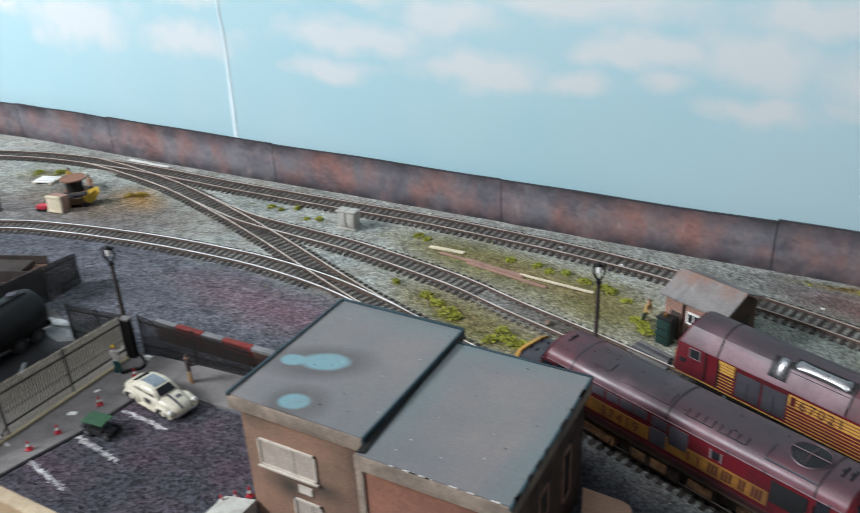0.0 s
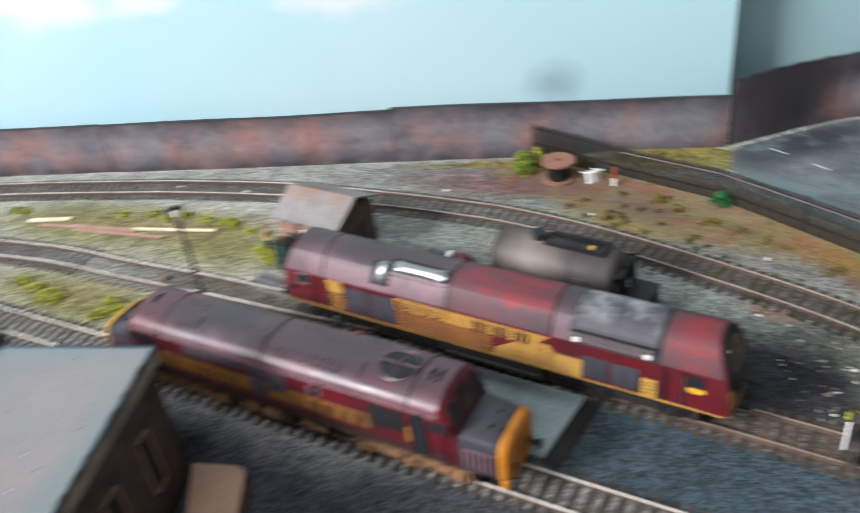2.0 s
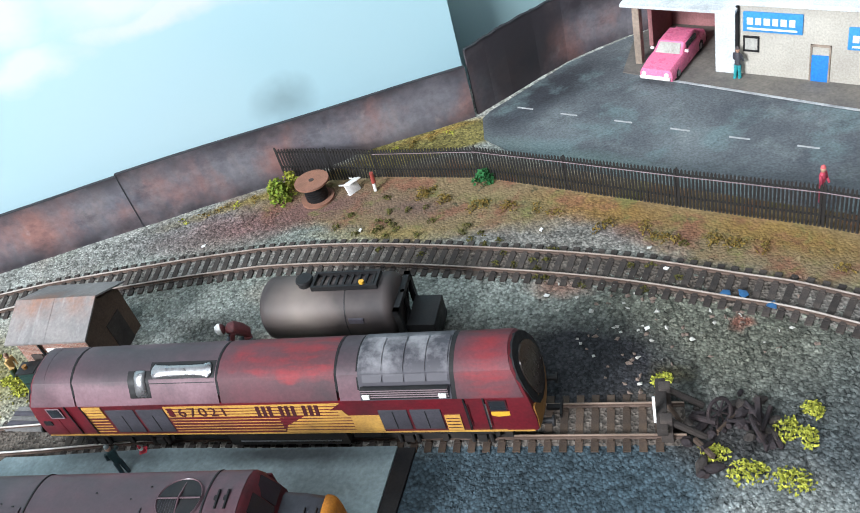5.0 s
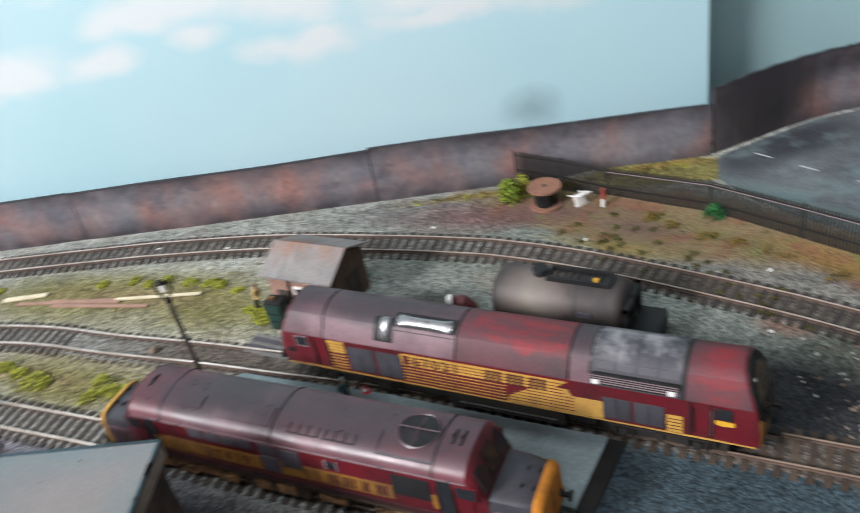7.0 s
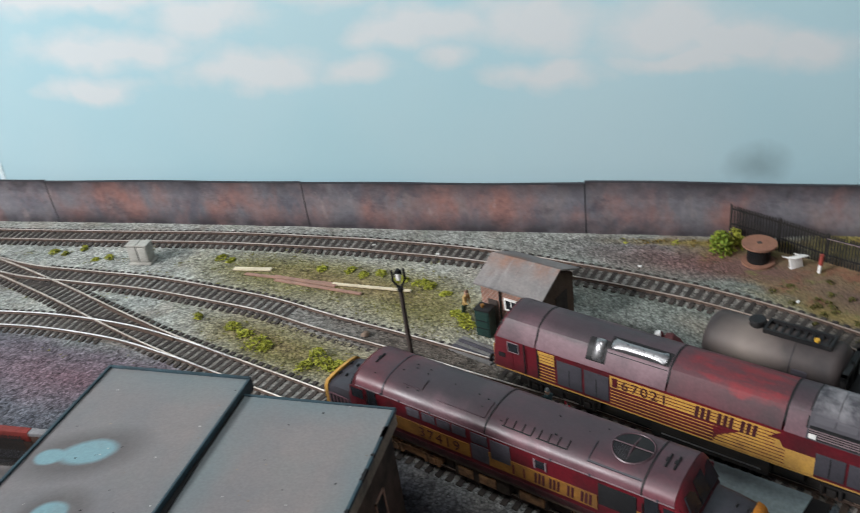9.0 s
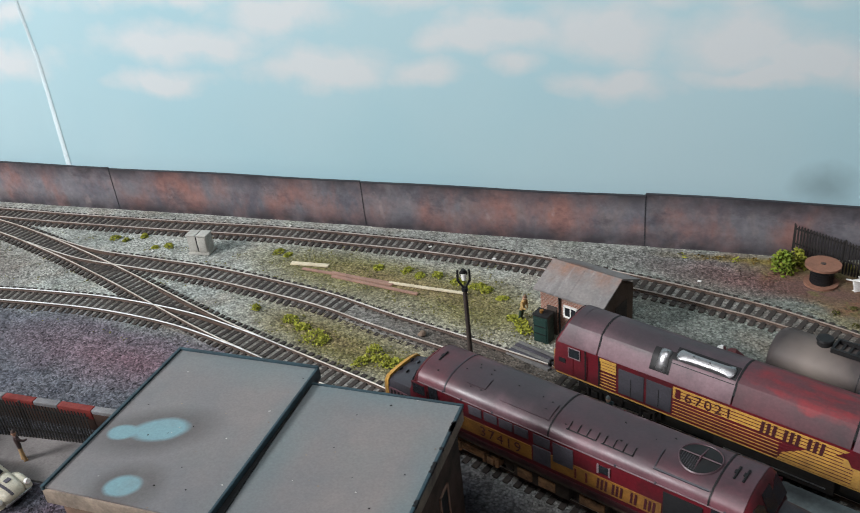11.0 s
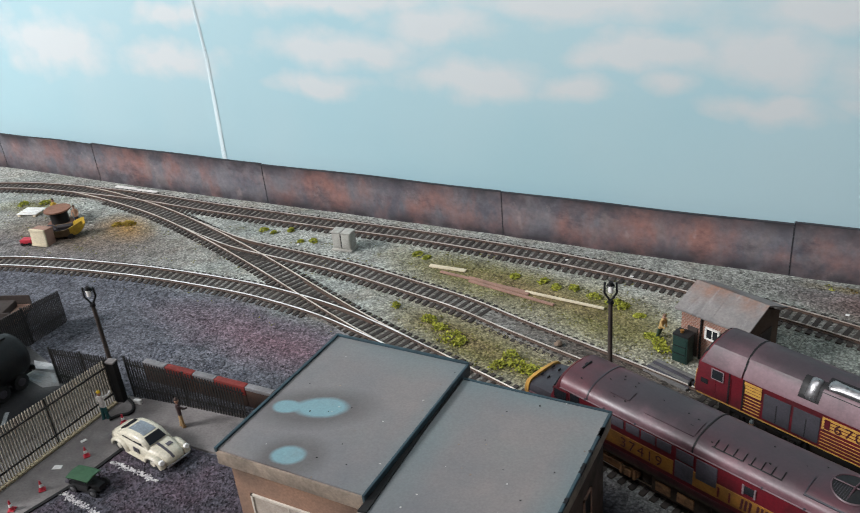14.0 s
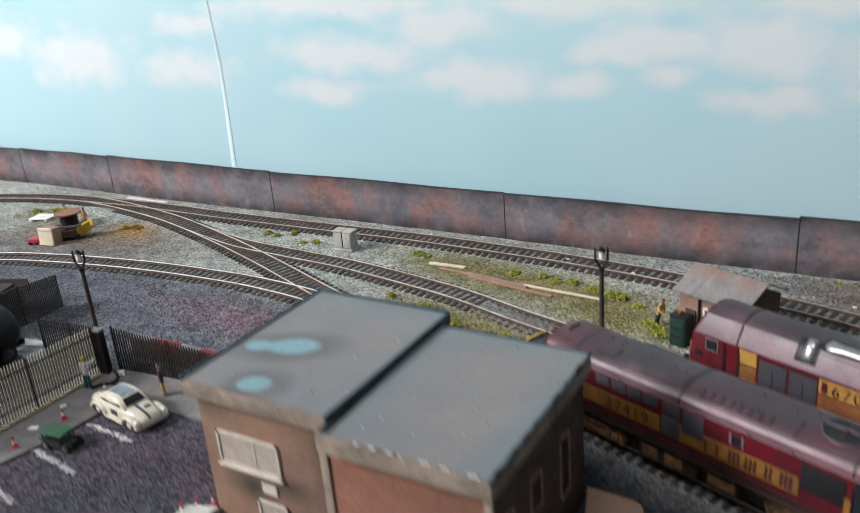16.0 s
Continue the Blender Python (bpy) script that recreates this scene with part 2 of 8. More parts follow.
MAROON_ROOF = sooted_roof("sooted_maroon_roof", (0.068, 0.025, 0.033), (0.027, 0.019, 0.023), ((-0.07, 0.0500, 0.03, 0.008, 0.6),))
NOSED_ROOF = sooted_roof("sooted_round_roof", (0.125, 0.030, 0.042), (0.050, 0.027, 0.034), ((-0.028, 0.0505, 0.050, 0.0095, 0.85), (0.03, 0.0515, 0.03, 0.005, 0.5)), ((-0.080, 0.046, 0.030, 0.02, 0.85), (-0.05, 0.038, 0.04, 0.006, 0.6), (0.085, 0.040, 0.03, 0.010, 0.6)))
rr = Nodes("bright_maroon_roof", 0.5, 0, 0.45)
rrc = rr.mix(rr.ramp(rr.noise(24, 5, 0.6), 0.36, 0.64), (0.100, 0.030, 0.038), (0.048, 0.027, 0.031))
rpz = rr.warped(60, 0.014)
breaks = rr.ramp(rr.noise(1.0, 5, 0.6, rr.stretched(26, 90, 150)), 0.40, 0.56, 0.12, 1.0)
for cx, cz, rx, rz in ((-0.004, 0.0500, 0.010, 0.0022), (0.014, 0.0500, 0.018, 0.0040), (0.033, 0.0500, 0.012, 0.0065), (0.108, 0.045, 0.014, 0.012)):
    rrc = rr.mix(rr.maths("MULTIPLY", rr.spot(rpz, cx, cz, rx, rz, 0.4, "xz"), breaks), rrc, (0.20, 0.016, 0.021))
rrc = rr.mix(rr.ramp(rr.noise(30, 5, 0.6, rr.stretched(0.5, 1, 1)), 0.56, 0.74, 0, 0.75), rrc, (0.03, 0.023, 0.026))
rr.paint(rr.mix(1.0, rrc, rr.ramp(rr.noise(700, 3), 0.3, 0.7, 0.85, 1.12), "MULTIPLY")).bump(rr.noise(600, 3), 0.12, 0.0003)
RED_ROOF = rr.mat
ra = Nodes("bleached_radiator_roof", 0.55, 0, 0.35)
rac = ra.mix(ra.ramp(ra.noise(60, 5, 0.65), 0.42, 0.62, 0, 0.9), (0.048, 0.046, 0.054), (0.24, 0.235, 0.245))
zr = ra.add("ShaderNodeSeparateXYZ")
ra.link(ra.coord, zr.inputs[0])
rac = ra.mix(ra.ramp(zr.outputs[2], 0.0505, 0.046), rac, (0.05, 0.047, 0.056))
ra.paint(rac).bump(ra.noise(500, 3), 0.2, 0.0003)
RADIATOR = ra.mat
GREY_ROOF = worn("soot_grey_roof", (0.045, 0.042, 0.05), (0.025, 0.022, 0.028), 40, 0.42, 0, 0.8, 700, 0.15)
GOLD = worn("gold_band_paint", (0.50, 0.285, 0.06), (0.24, 0.125, 0.045), 40, 0.5, 0, 0.75, 800, 0.1)
GOLD_DIRTY = worn("dirty_orange_gold_band", (0.27, 0.122, 0.024), (0.075, 0.038, 0.018), 34, 0.5, 0, 0.9, 800, 0.1)
WARNING_YELLOW = worn("warning_yellow_paint", (0.66, 0.38, 0.03), (0.40, 0.2, 0.04), 60, 0.5, 0, 0.6)
OCHRE_NOSE = worn("grubby_ochre_nose", (0.50, 0.27, 0.05), (0.25, 0.13, 0.04), 60, 0.55, 0, 0.8)
ORANGE_NOSE = worn("dirty_orange_nose", (0.50, 0.18, 0.015), (0.24, 0.09, 0.022), 60, 0.5, 0, 0.7)
UNDERFRAME = worn("dusty_brown_underframe", (0.055, 0.036, 0.024), (0.018, 0.015, 0.014), 70, 0.9, 0, 0.7, 900, 0.4)
RUSTY_BOGIE = worn("rust_orange_bogie", (0.29, 0.150, 0.07), (0.045, 0.03, 0.02), 170, 0.9, 0, 0.95, 900, 0.4)
GRILLE = worn("dark_grey_grille", (0.075, 0.068, 0.082), (0.042, 0.038, 0.046), 70, 0.6, 0, 0.7)
PANEL_DARK = worn("dark_slate_panel", (0.048, 0.045, 0.054), (0.028, 0.026, 0.031), 70, 0.55, 0, 0.7)
GLASS_DARK = plain("dark_cab_glass", (0.02, 0.022, 0.026), 0.12)
GLASS_BROWN = plain("smoky_brown_glass", (0.035, 0.024, 0.019), 0.2)
MAROON_DARK = plain("dark_maroon_lettering", (0.055, 0.012, 0.016), 0.5)
SOOT_BLACK = plain("soot_black", (0.006, 0.006, 0.007), 0.8)
DUSTY = plain("dusty_mauve_paint", (0.22, 0.16, 0.17), 0.6)
GRIMY_BLACK = worn("grimy_black_underframe", (0.014, 0.012, 0.011), (0.035, 0.026, 0.020), 80, 0.85, 0, 0.7, 900, 0.4)
SILVER = worn("silver_exhaust", (0.38, 0.375, 0.38), (0.16, 0.155, 0.16), 110, 0.36, 0.85, 0.6)
WHITE = worn("white_plastic", (0.78, 0.77, 0.74), (0.55, 0.52, 0.48), 120, 0.5, 0, 0.5)
rf = Nodes("grey_roof_felt", 0.38, 0, 0.45)
rfc = rf.mix(rf.ramp(rf.noise(13, 4), 0.35, 0.65), (0.215, 0.190, 0.182), (0.155, 0.155, 0.162))
rw_ = rf.warped(30, 0.006)
for cx, cy, rx, ry, turn in ((0.319, 0.9395, 0.036, 0.019, 23), (0.328, 0.9045, 0.020, 0.0165, 20)):
    rfc = rf.mix(rf.maths("MULTIPLY", rf.spot(rw_, cx, cy, rx, ry, 0.55, "xy", turn), 0.75), rfc, (0.095, 0.082, 0.080))
for cx, cy, rx, ry, turn in ((0.3215, 0.9405, 0.0150, 0.0088, 20), (0.3045, 0.9345, 0.0085, 0.0058, 10), (0.3275, 0.905, 0.0092, 0.0068, 20)):
    rfc = rf.mix(rf.maths("MULTIPLY", rf.spot(rf.warped(60, 0.003), cx, cy, rx, ry, 0.72, "xy", turn), 0.9), rfc, (0.185, 0.325, 0.36))
for cx, cy, rx, ry in ((0.35, 0.998, 0.09, 0.022), (0.415, 0.990, 0.06, 0.014), (0.380, 0.945, 0.016, 0.075), (0.449, 0.925, 0.014, 0.09)):
    rfc = rf.mix(rf.maths("MULTIPLY", rf.spot(rf.warped(40, 0.016), cx, cy, rx, ry, 0.1), 0.5), rfc, (0.120, 0.180, 0.190))
rfc = rf.mix(rf.ramp(rf.noise(34, 5, 0.6), 0.50, 0.68, 0, 0.35), rfc, (0.175, 0.182, 0.176))
rf.paint(rf.mix(1.0, rfc, rf.ramp(rf.noise(900, 2), 0.3, 0.7, 0.9, 1.08), "MULTIPLY")).bump(rf.noise(60, 4), 0.12, 0.0006)
rf.gloss(rf.ramp(rf.noise(20, 3), 0.3, 0.7, 0.3, 0.5))
ROOF_FELT = rf.mat
ROOF_EDGE = worn("dark_teal_roof_edge", (0.03, 0.06, 0.075), (0.015, 0.02, 0.025), 60, 0.55, 0, 0.6)
FASCIA = worn("stained_stone_fascia", (0.31, 0.245, 0.19), (0.10, 0.082, 0.068), 45, 0.8, 0, 0.8, 600, 0.3)
BRICK_RED = worn("rust_red_brick_face", (0.26, 0.115, 0.075), (0.13, 0.07, 0.052), 20, 0.85, 0, 0.8, 800, 0.35)
bp_ = Nodes("weathered_tan_brick_face", 0.85, 0, 0.3)
bpc = bp_.mix(bp_.ramp(bp_.noise(22, 5), 0.38, 0.64), (0.285, 0.165, 0.112), (0.180, 0.116, 0.085))
for cx, cz, rx, rz, amount in ((0.322, 0.030, 0.020, 0.013, 0.9), (0.345, 0.034, 0.018, 0.010, 0.75), (0.300, 0.070, 0.02, 0.01, 0.5), (0.365, 0.06, 0.008, 0.05, 0.55)):
    bpc = bp_.mix(bp_.maths("MULTIPLY", bp_.spot(bp_.warped(50, 0.008), cx, cz, rx, rz, 0.1, "xz"), amount), bpc, (0.045, 0.042, 0.036))
bp_.paint(bp_.mix(1.0, bpc, bp_.ramp(bp_.noise(800, 3), 0.3, 0.7, 0.82, 1.15), "MULTIPLY")).bump(bp_.noise(800, 3), 0.3, 0.0003)
BRICK_PLAIN = bp_.mat
SHADED_BRICK = worn("shaded_brown_brick", (0.080, 0.050, 0.038), (0.030, 0.023, 0.020), 40, 0.85, 0, 0.8, 800, 0.3)
BROWN_DARK = worn("dark_brown_wall", (0.055, 0.040, 0.034), (0.024, 0.020, 0.019), 40, 0.85, 0, 0.8)
hr = Nodes("rust_streaked_sheet_roof", 0.6, 0, 0.4)
hrc = hr.mix(hr.ramp(hr.noise(40, 5, 0.6), 0.38, 0.64), (0.225, 0.205, 0.195), (0.145, 0.135, 0.135))
hsep = hr.add("ShaderNodeSeparateXYZ")
hr.link(hr.warped(60, 0.012), hsep.inputs[0])
hrc = hr.mix(hr.maths("MULTIPLY", hr.ramp(hsep.outputs[2], 0.038, 0.0445), hr.ramp(hr.noise(45, 5, 0.65), 0.40, 0.60, 0.1, 0.9)), hrc, (0.27, 0.115, 0.062))
hrc = hr.mix(hr.ramp(hr.noise(1.0, 5, 0.65, hr.stretched(190, 45, 20)), 0.56, 0.70, 0, 0.55), hrc, (0.30, 0.285, 0.275))
hr.paint(hr.mix(1.0, hrc, hr.ramp(hr.noise(600, 3), 0.3, 0.7, 0.85, 1.12), "MULTIPLY")).bump(hr.noise(120, 4), 0.2, 0.0004)
HUT_ROOF = hr.mat
WOOD_PALE = worn("pale_timber", (0.66, 0.58, 0.42), (0.45, 0.36, 0.24), 80, 0.75)
WOOD_RED = worn("reddish_timber", (0.34, 0.20, 0.15), (0.19, 0.12, 0.095), 90, 0.8)
# ---- ground ----
FENCE_LINE = [(607, 1295), (640, 1283), (670, 1268), (731, 1228), (776, 1187), (825, 1141), (880, 1091), (960, 1008)]


def smooth(a, b, v):
    u = min(max((v - a) / (b - a), 0.0), 1.0)
    return u * u * (3 - 2 * u)


def ground_height(x, y):
    """Millimetres: flat, rising a little to the road behind the palings."""
    if y < 843 and x < 298:
        return -45.0
    behind = (x - 611) * 0.663 + (y - 1309) * 0.749
    return 4.0 * smooth(2, 34, behind)


g = Nodes("ballast_and_scenic_ground", 0.92, 0, 0.25)
warp = g.warped(26, 0.03)
warp2 = g.warped(90, 0.012)
isl = g.add("ShaderNodeNewGeometry").outputs["Random Per Island"]
stone = g.voronoi(640, out="Color")
sep = g.add("ShaderNodeSeparateColor")
g.link(stone, sep.inputs[0])
shade = g.maths("MULTIPLY", g.ramp(sep.outputs[0], 0, 1, 0.62, 1.48), g.ramp(isl, 0, 1, 0.66, 1.46))
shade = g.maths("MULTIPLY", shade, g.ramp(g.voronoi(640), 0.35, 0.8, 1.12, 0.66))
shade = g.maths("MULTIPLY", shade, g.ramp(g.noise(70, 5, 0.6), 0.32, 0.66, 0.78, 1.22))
# small dents in the ground: their shadow put into the colour
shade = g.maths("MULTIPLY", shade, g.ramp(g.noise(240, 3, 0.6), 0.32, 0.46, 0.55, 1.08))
BALLAST = g.mix(g.ramp(g.noise(14, 4), 0.35, 0.65), (0.335, 0.342, 0.312), (0.235, 0.248, 0.230))
col = BALLAST


def patch(c, colour, cx, cy, rx, ry, inner=0.3, turn=0.0, amount=1.0, vec=None):
    return g.mix(g.maths("MULTIPLY", g.spot(vec or warp, cx, cy, rx, ry, inner, "xy", turn), amount), c, colour)


col = g.mix(g.ramp(g.noise(24, 5, 0.6, warp), 0.50, 0.66, 0, 0.55), col, (0.24, 0.205, 0.165))
col = g.mix(g.ramp(g.noise(31, 5, 0.6, warp2), 0.54, 0.68, 0, 0.6), col, (0.19, 0.215, 0.17))
col = patch(col, (0.155, 0.170, 0.152), 0.70, 1.16, 0.30, 0.16, 0.45, -25, 0.85)
col = patch(col, (0.17, 0.18, 0.165), 0.40, 1.285, 0.30, 0.02, 0.3, 0, 0.5)
col = patch(col, (0.135, 0.145, 0.125), 0.58, 1.225, 0.15, 0.055, 0.4, -14, 0.75)
col = patch(col, (0.13, 0.12, 0.118), 0.56, 1.278, 0.13, 0.024, 0.3, 0, 0.75)
CINDER = (0.106, 0.108, 0.124)
EARTH = (0.17, 0.115, 0.062)
GRASS = (0.160, 0.146, 0.062)
col = patch(col, CINDER, 0.06, 0.93, 0.52, 0.215, 0.86, -3)
# dark cinders and shade before the nosed locomotive, both in the ground colour
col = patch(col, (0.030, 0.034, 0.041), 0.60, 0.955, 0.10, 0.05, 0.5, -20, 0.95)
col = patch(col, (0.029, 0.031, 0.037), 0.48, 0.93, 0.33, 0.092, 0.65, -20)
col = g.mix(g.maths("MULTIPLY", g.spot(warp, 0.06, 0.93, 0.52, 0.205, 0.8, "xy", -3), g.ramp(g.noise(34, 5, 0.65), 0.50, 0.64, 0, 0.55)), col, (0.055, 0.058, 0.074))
col = patch(col, (0.044, 0.052, 0.062), 0.70, 0.985, 0.075, 0.04, 0.3, -20, 0.8)
col = patch(col, (0.165, 0.092, 0.110), 0.175, 1.080, 0.165, 0.038, 0.1, -6, 0.7)
col = patch(col, (0.125, 0.105, 0.105), -0.17, 1.145, 0.20, 0.045, 0.4, 5, 0.75)
col = patch(col, (0.145, 0.118, 0.10), -0.14, 1.185, 0.20, 0.05, 0.3, 0, 0.8)
col = patch(col, (0.045, 0.046, 0.055), -0.02, 1.045, 0.12, 0.03, 0.2, 0, 0.6)
col = patch(col, (0.195, 0.172, 0.105), 0.335, 1.205, 0.19, 0.062, 0.4, -14, 0.75)
col = patch(col, (0.185, 0.160, 0.095), 0.325, 1.132, 0.15, 0.045, 0.4, -19, 0.85)
col = patch(col, GRASS, 0.285, 1.222, 0.125, 0.034, 0.35, -8, 0.95, warp2)
col = patch(col, GRASS, 0.392, 1.195, 0.085, 0.040, 0.3, -25, 0.95, warp2)
col = patch(col, EARTH, 0.33, 1.212, 0.10, 0.018, 0.2, -12, 0.6, warp2)
col = patch(col, GRASS, 0.315, 1.127, 0.095, 0.023, 0.35, -19, 0.97, warp2)
col = patch(col, EARTH, 0.30, 1.135, 0.06, 0.012, 0.2, -19, 0.5, warp2)
col = patch(col, GRASS, -0.27, 1.215, 0.06, 0.02, 0.2, 10, 0.7, warp2)
col = patch(col, (0.26, 0.145, 0.04), -0.115, 1.205, 0.055, 0.03, 0.15, -20, 0.8, warp2)
col = patch(col, EARTH, -0.17, 1.17, 0.10, 0.03, 0.1, 0, 0.5, warp2)
BANK = (0.158, 0.116, 0.062)
col = patch(col, (0.135, 0.122, 0.108), 0.745, 1.165, 0.15, 0.030, 0.5, -37, 0.8)
col = patch(col, BANK, 0.69, 1.228, 0.155, 0.040, 0.72, -30, 1.0)
col = patch(col, BANK, 0.855, 1.098, 0.13, 0.036, 0.65, -46, 0.97)
col = patch(col, (0.125, 0.066, 0.062), 0.60, 1.258, 0.10, 0.026, 0.3, -8, 0.85)
col = patch(col, (0.105, 0.062, 0.058), 0.685, 1.222, 0.04, 0.016, 0.2, -30, 0.7)
col = patch(col, (0.17, 0.125, 0.03), 0.66, 1.205, 0.06, 0.010, 0.2, -28, 0.6, warp2)
col = patch(col, (0.165, 0.098, 0.03), 0.79, 1.160, 0.062, 0.016, 0.3, -43, 0.9, warp2)
col = patch(col, (0.17, 0.108, 0.032), 0.86, 1.095, 0.075, 0.018, 0.3, -46, 0.9, warp2)
col = patch(col, (0.19, 0.145, 0.03), 0.62, 1.291, 0.12, 0.008, 0.3, 0, 0.8, warp2)
col = patch(col, (0.145, 0.125, 0.042), 0.712, 1.285, 0.062, 0.024, 0.75, -8, 1.0)
col = patch(col, (0.19, 0.12, 0.03), 0.72, 1.294, 0.04, 0.006, 0.3, 0, 0.7, warp2)
col = patch(col, (0.038, 0.058, 0.070), 0.69, 0.998, 0.115, 0.042, 0.6, -20, 0.95)
col = patch(col, (0.085, 0.082, 0.062), 0.815, 1.02, 0.09, 0.06, 0.3, -40, 0.8)
col = patch(col, (0.125, 0.128, 0.10), 0.785, 1.075, 0.05, 0.018, 0.2, -35, 0.5, warp2)
col = patch(col, (0.052, 0.062, 0.066), 0.85, 0.965, 0.12, 0.075, 0.4, -30, 0.9)
col = patch(col, (0.088, 0.090, 0.070), 0.80, 1.05, 0.10, 0.055, 0.3, -40, 0.88)
col = patch(col, (0.10, 0.062, 0.062), 0.80, 1.128, 0.035, 0.010, 0.2, -43, 0.7, warp2)
col = patch(col, (0.13, 0.12, 0.05), 0.74, 1.196, 0.04, 0.010, 0.2, -38, 0.6, warp2)
col = patch(col, (0.20, 0.115, 0.085), 0.742, 1.110, 0.022, 0.009, 0.2, -30, 0.85, warp2)
col = patch(col, (0.16, 0.07, 0.05), 0.813, 1.047, 0.008, 0.006, 0.4, 0, 0.9, warp2)
col = patch(col, (0.13, 0.10, 0.02), 0.765, 1.036, 0.018, 0.008, 0.2, -30, 0.8, warp2)
# soot and cast shadow past the long locomotive's end, put into the colour
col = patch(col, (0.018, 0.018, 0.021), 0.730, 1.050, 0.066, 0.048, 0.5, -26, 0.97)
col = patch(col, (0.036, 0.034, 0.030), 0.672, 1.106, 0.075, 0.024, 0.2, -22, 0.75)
# the hut's cast shadow, painted on the ground to its right
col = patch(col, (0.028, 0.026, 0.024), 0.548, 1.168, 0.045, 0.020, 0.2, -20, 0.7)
col = patch(col, (0.23, 0.19, 0.155), 0.578, 1.142, 0.035, 0.013, 0.2, -20, 0.85, warp2)
col = patch(col, (0.15, 0.105, 0.07), 0.60, 1.175, 0.04, 0.013, 0.2, -25, 0.6)
col = patch(col, (0.18, 0.13, 0.09), 0.36, 1.155, 0.06, 0.010, 0.2, -16, 0.8, warp2)
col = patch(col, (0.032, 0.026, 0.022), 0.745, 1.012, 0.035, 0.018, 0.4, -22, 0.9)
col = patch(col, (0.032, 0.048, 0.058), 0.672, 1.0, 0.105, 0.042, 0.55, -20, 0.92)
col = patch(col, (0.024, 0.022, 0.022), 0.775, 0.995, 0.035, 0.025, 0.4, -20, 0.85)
bank_on = g.maths("MAXIMUM", g.spot(warp, 0.69, 1.228, 0.155, 0.042, 0.6, "xy", -30), g.spot(warp, 0.855, 1.098, 0.13, 0.038, 0.6, "xy", -46))
col = g.mix(g.maths("MULTIPLY", bank_on, g.ramp(g.noise(38, 4), 0.50, 0.62, 0, 0.75)), col, (0.165, 0.072, 0.045))
col = g.mix(g.maths("MULTIPLY", bank_on, g.ramp(g.noise(52, 4, 0.6, warp2), 0.54, 0.66, 0, 0.8)), col, (0.120, 0.118, 0.040))
col = g.mix(g.maths("MULTIPLY", bank_on, g.ramp(g.noise(130, 4), 0.62, 0.70, 0, 0.8)), col, (0.035, 0.038, 0.020))
calm = g.add("ShaderNodeMix", data_type="FLOAT")
g.link(g.maths("MULTIPLY", bank_on, 0.7), calm.inputs[0])
g.link(shade, calm.inputs[2])
calm.inputs[3].default_value = 1.0
shade = calm.outputs[0]
col = g.mix(1.0, col, shade, "MULTIPLY")
g.paint(col).bump(g.maths("ADD", g.maths("MULTIPLY", g.voronoi(640), -1.0), g.maths("MULTIPLY", g.noise(140, 3), 1.3)), 0.65, 0.0008)
GROUND = g.mat

XS, YS = np.arange(-1000, 1501, 6.0), np.arange(250, 1421, 6.0)
verts = [(x * MM, y * MM, (ground_height(x, y) + 0.5 * noise.noise((x * 0.03, y * 0.03, 0)) - 0.2) * MM) for y in YS for x in XS]
nx = len(XS)
faces = [(j * nx + i, j * nx + i + 1, (j + 1) * nx + i + 1, (j + 1) * nx + i) for j in range(len(YS) - 1) for i in range(nx - 1)]
me = bpy.data.meshes.new("ground")
me.from_pydata(verts, [], faces)
me.materials.append(GROUND)
me.shade_smooth()
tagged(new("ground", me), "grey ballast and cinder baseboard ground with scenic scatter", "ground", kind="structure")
solid("baseboard", box(-1000, 1500, 250, 1420, -40, -2), worn("plywood_baseboard", (0.35, 0.25, 0.15), (0.25, 0.17, 0.1), 12, 0.7),
      "plain plywood board under the scenery", "baseboard", kind="structure")

# ---- the room that holds the layout ----
ROOM = worn("grey_room_plaster", (0.17, 0.17, 0.178), (0.13, 0.13, 0.136), 2, 0.9, 0, 0.5, 60, 0.1)
for name, dims in {"room_wall_west": (-2660, -2600, -1800, 2100, -800, 2400), "room_wall_east": (2400, 2460, -1800, 2100, -800, 2400),
                   "room_wall_south": (-2600, 2400, -1860, -1800, -800, 2400), "room_wall_north": (-2600, 2400, 2100, 2160, -800, 2400)}.items():
    solid(name, box(*dims), ROOM, "plain grey plaster wall of the room", "wall", kind="structure")
solid("room_ceiling", box(-2600, 2400, -1800, 2100, 2400, 2460), ROOM, "plain grey plaster ceiling", "ceiling", kind="structure")
solid("room_floor", box(-2600, 2400, -1800, 2100, -860, -800), worn("grey_carpet", (0.16, 0.15, 0.15), (0.1, 0.1, 0.1), 10, 0.95),
      "plain grey carpet floor", "floor", kind="structure")

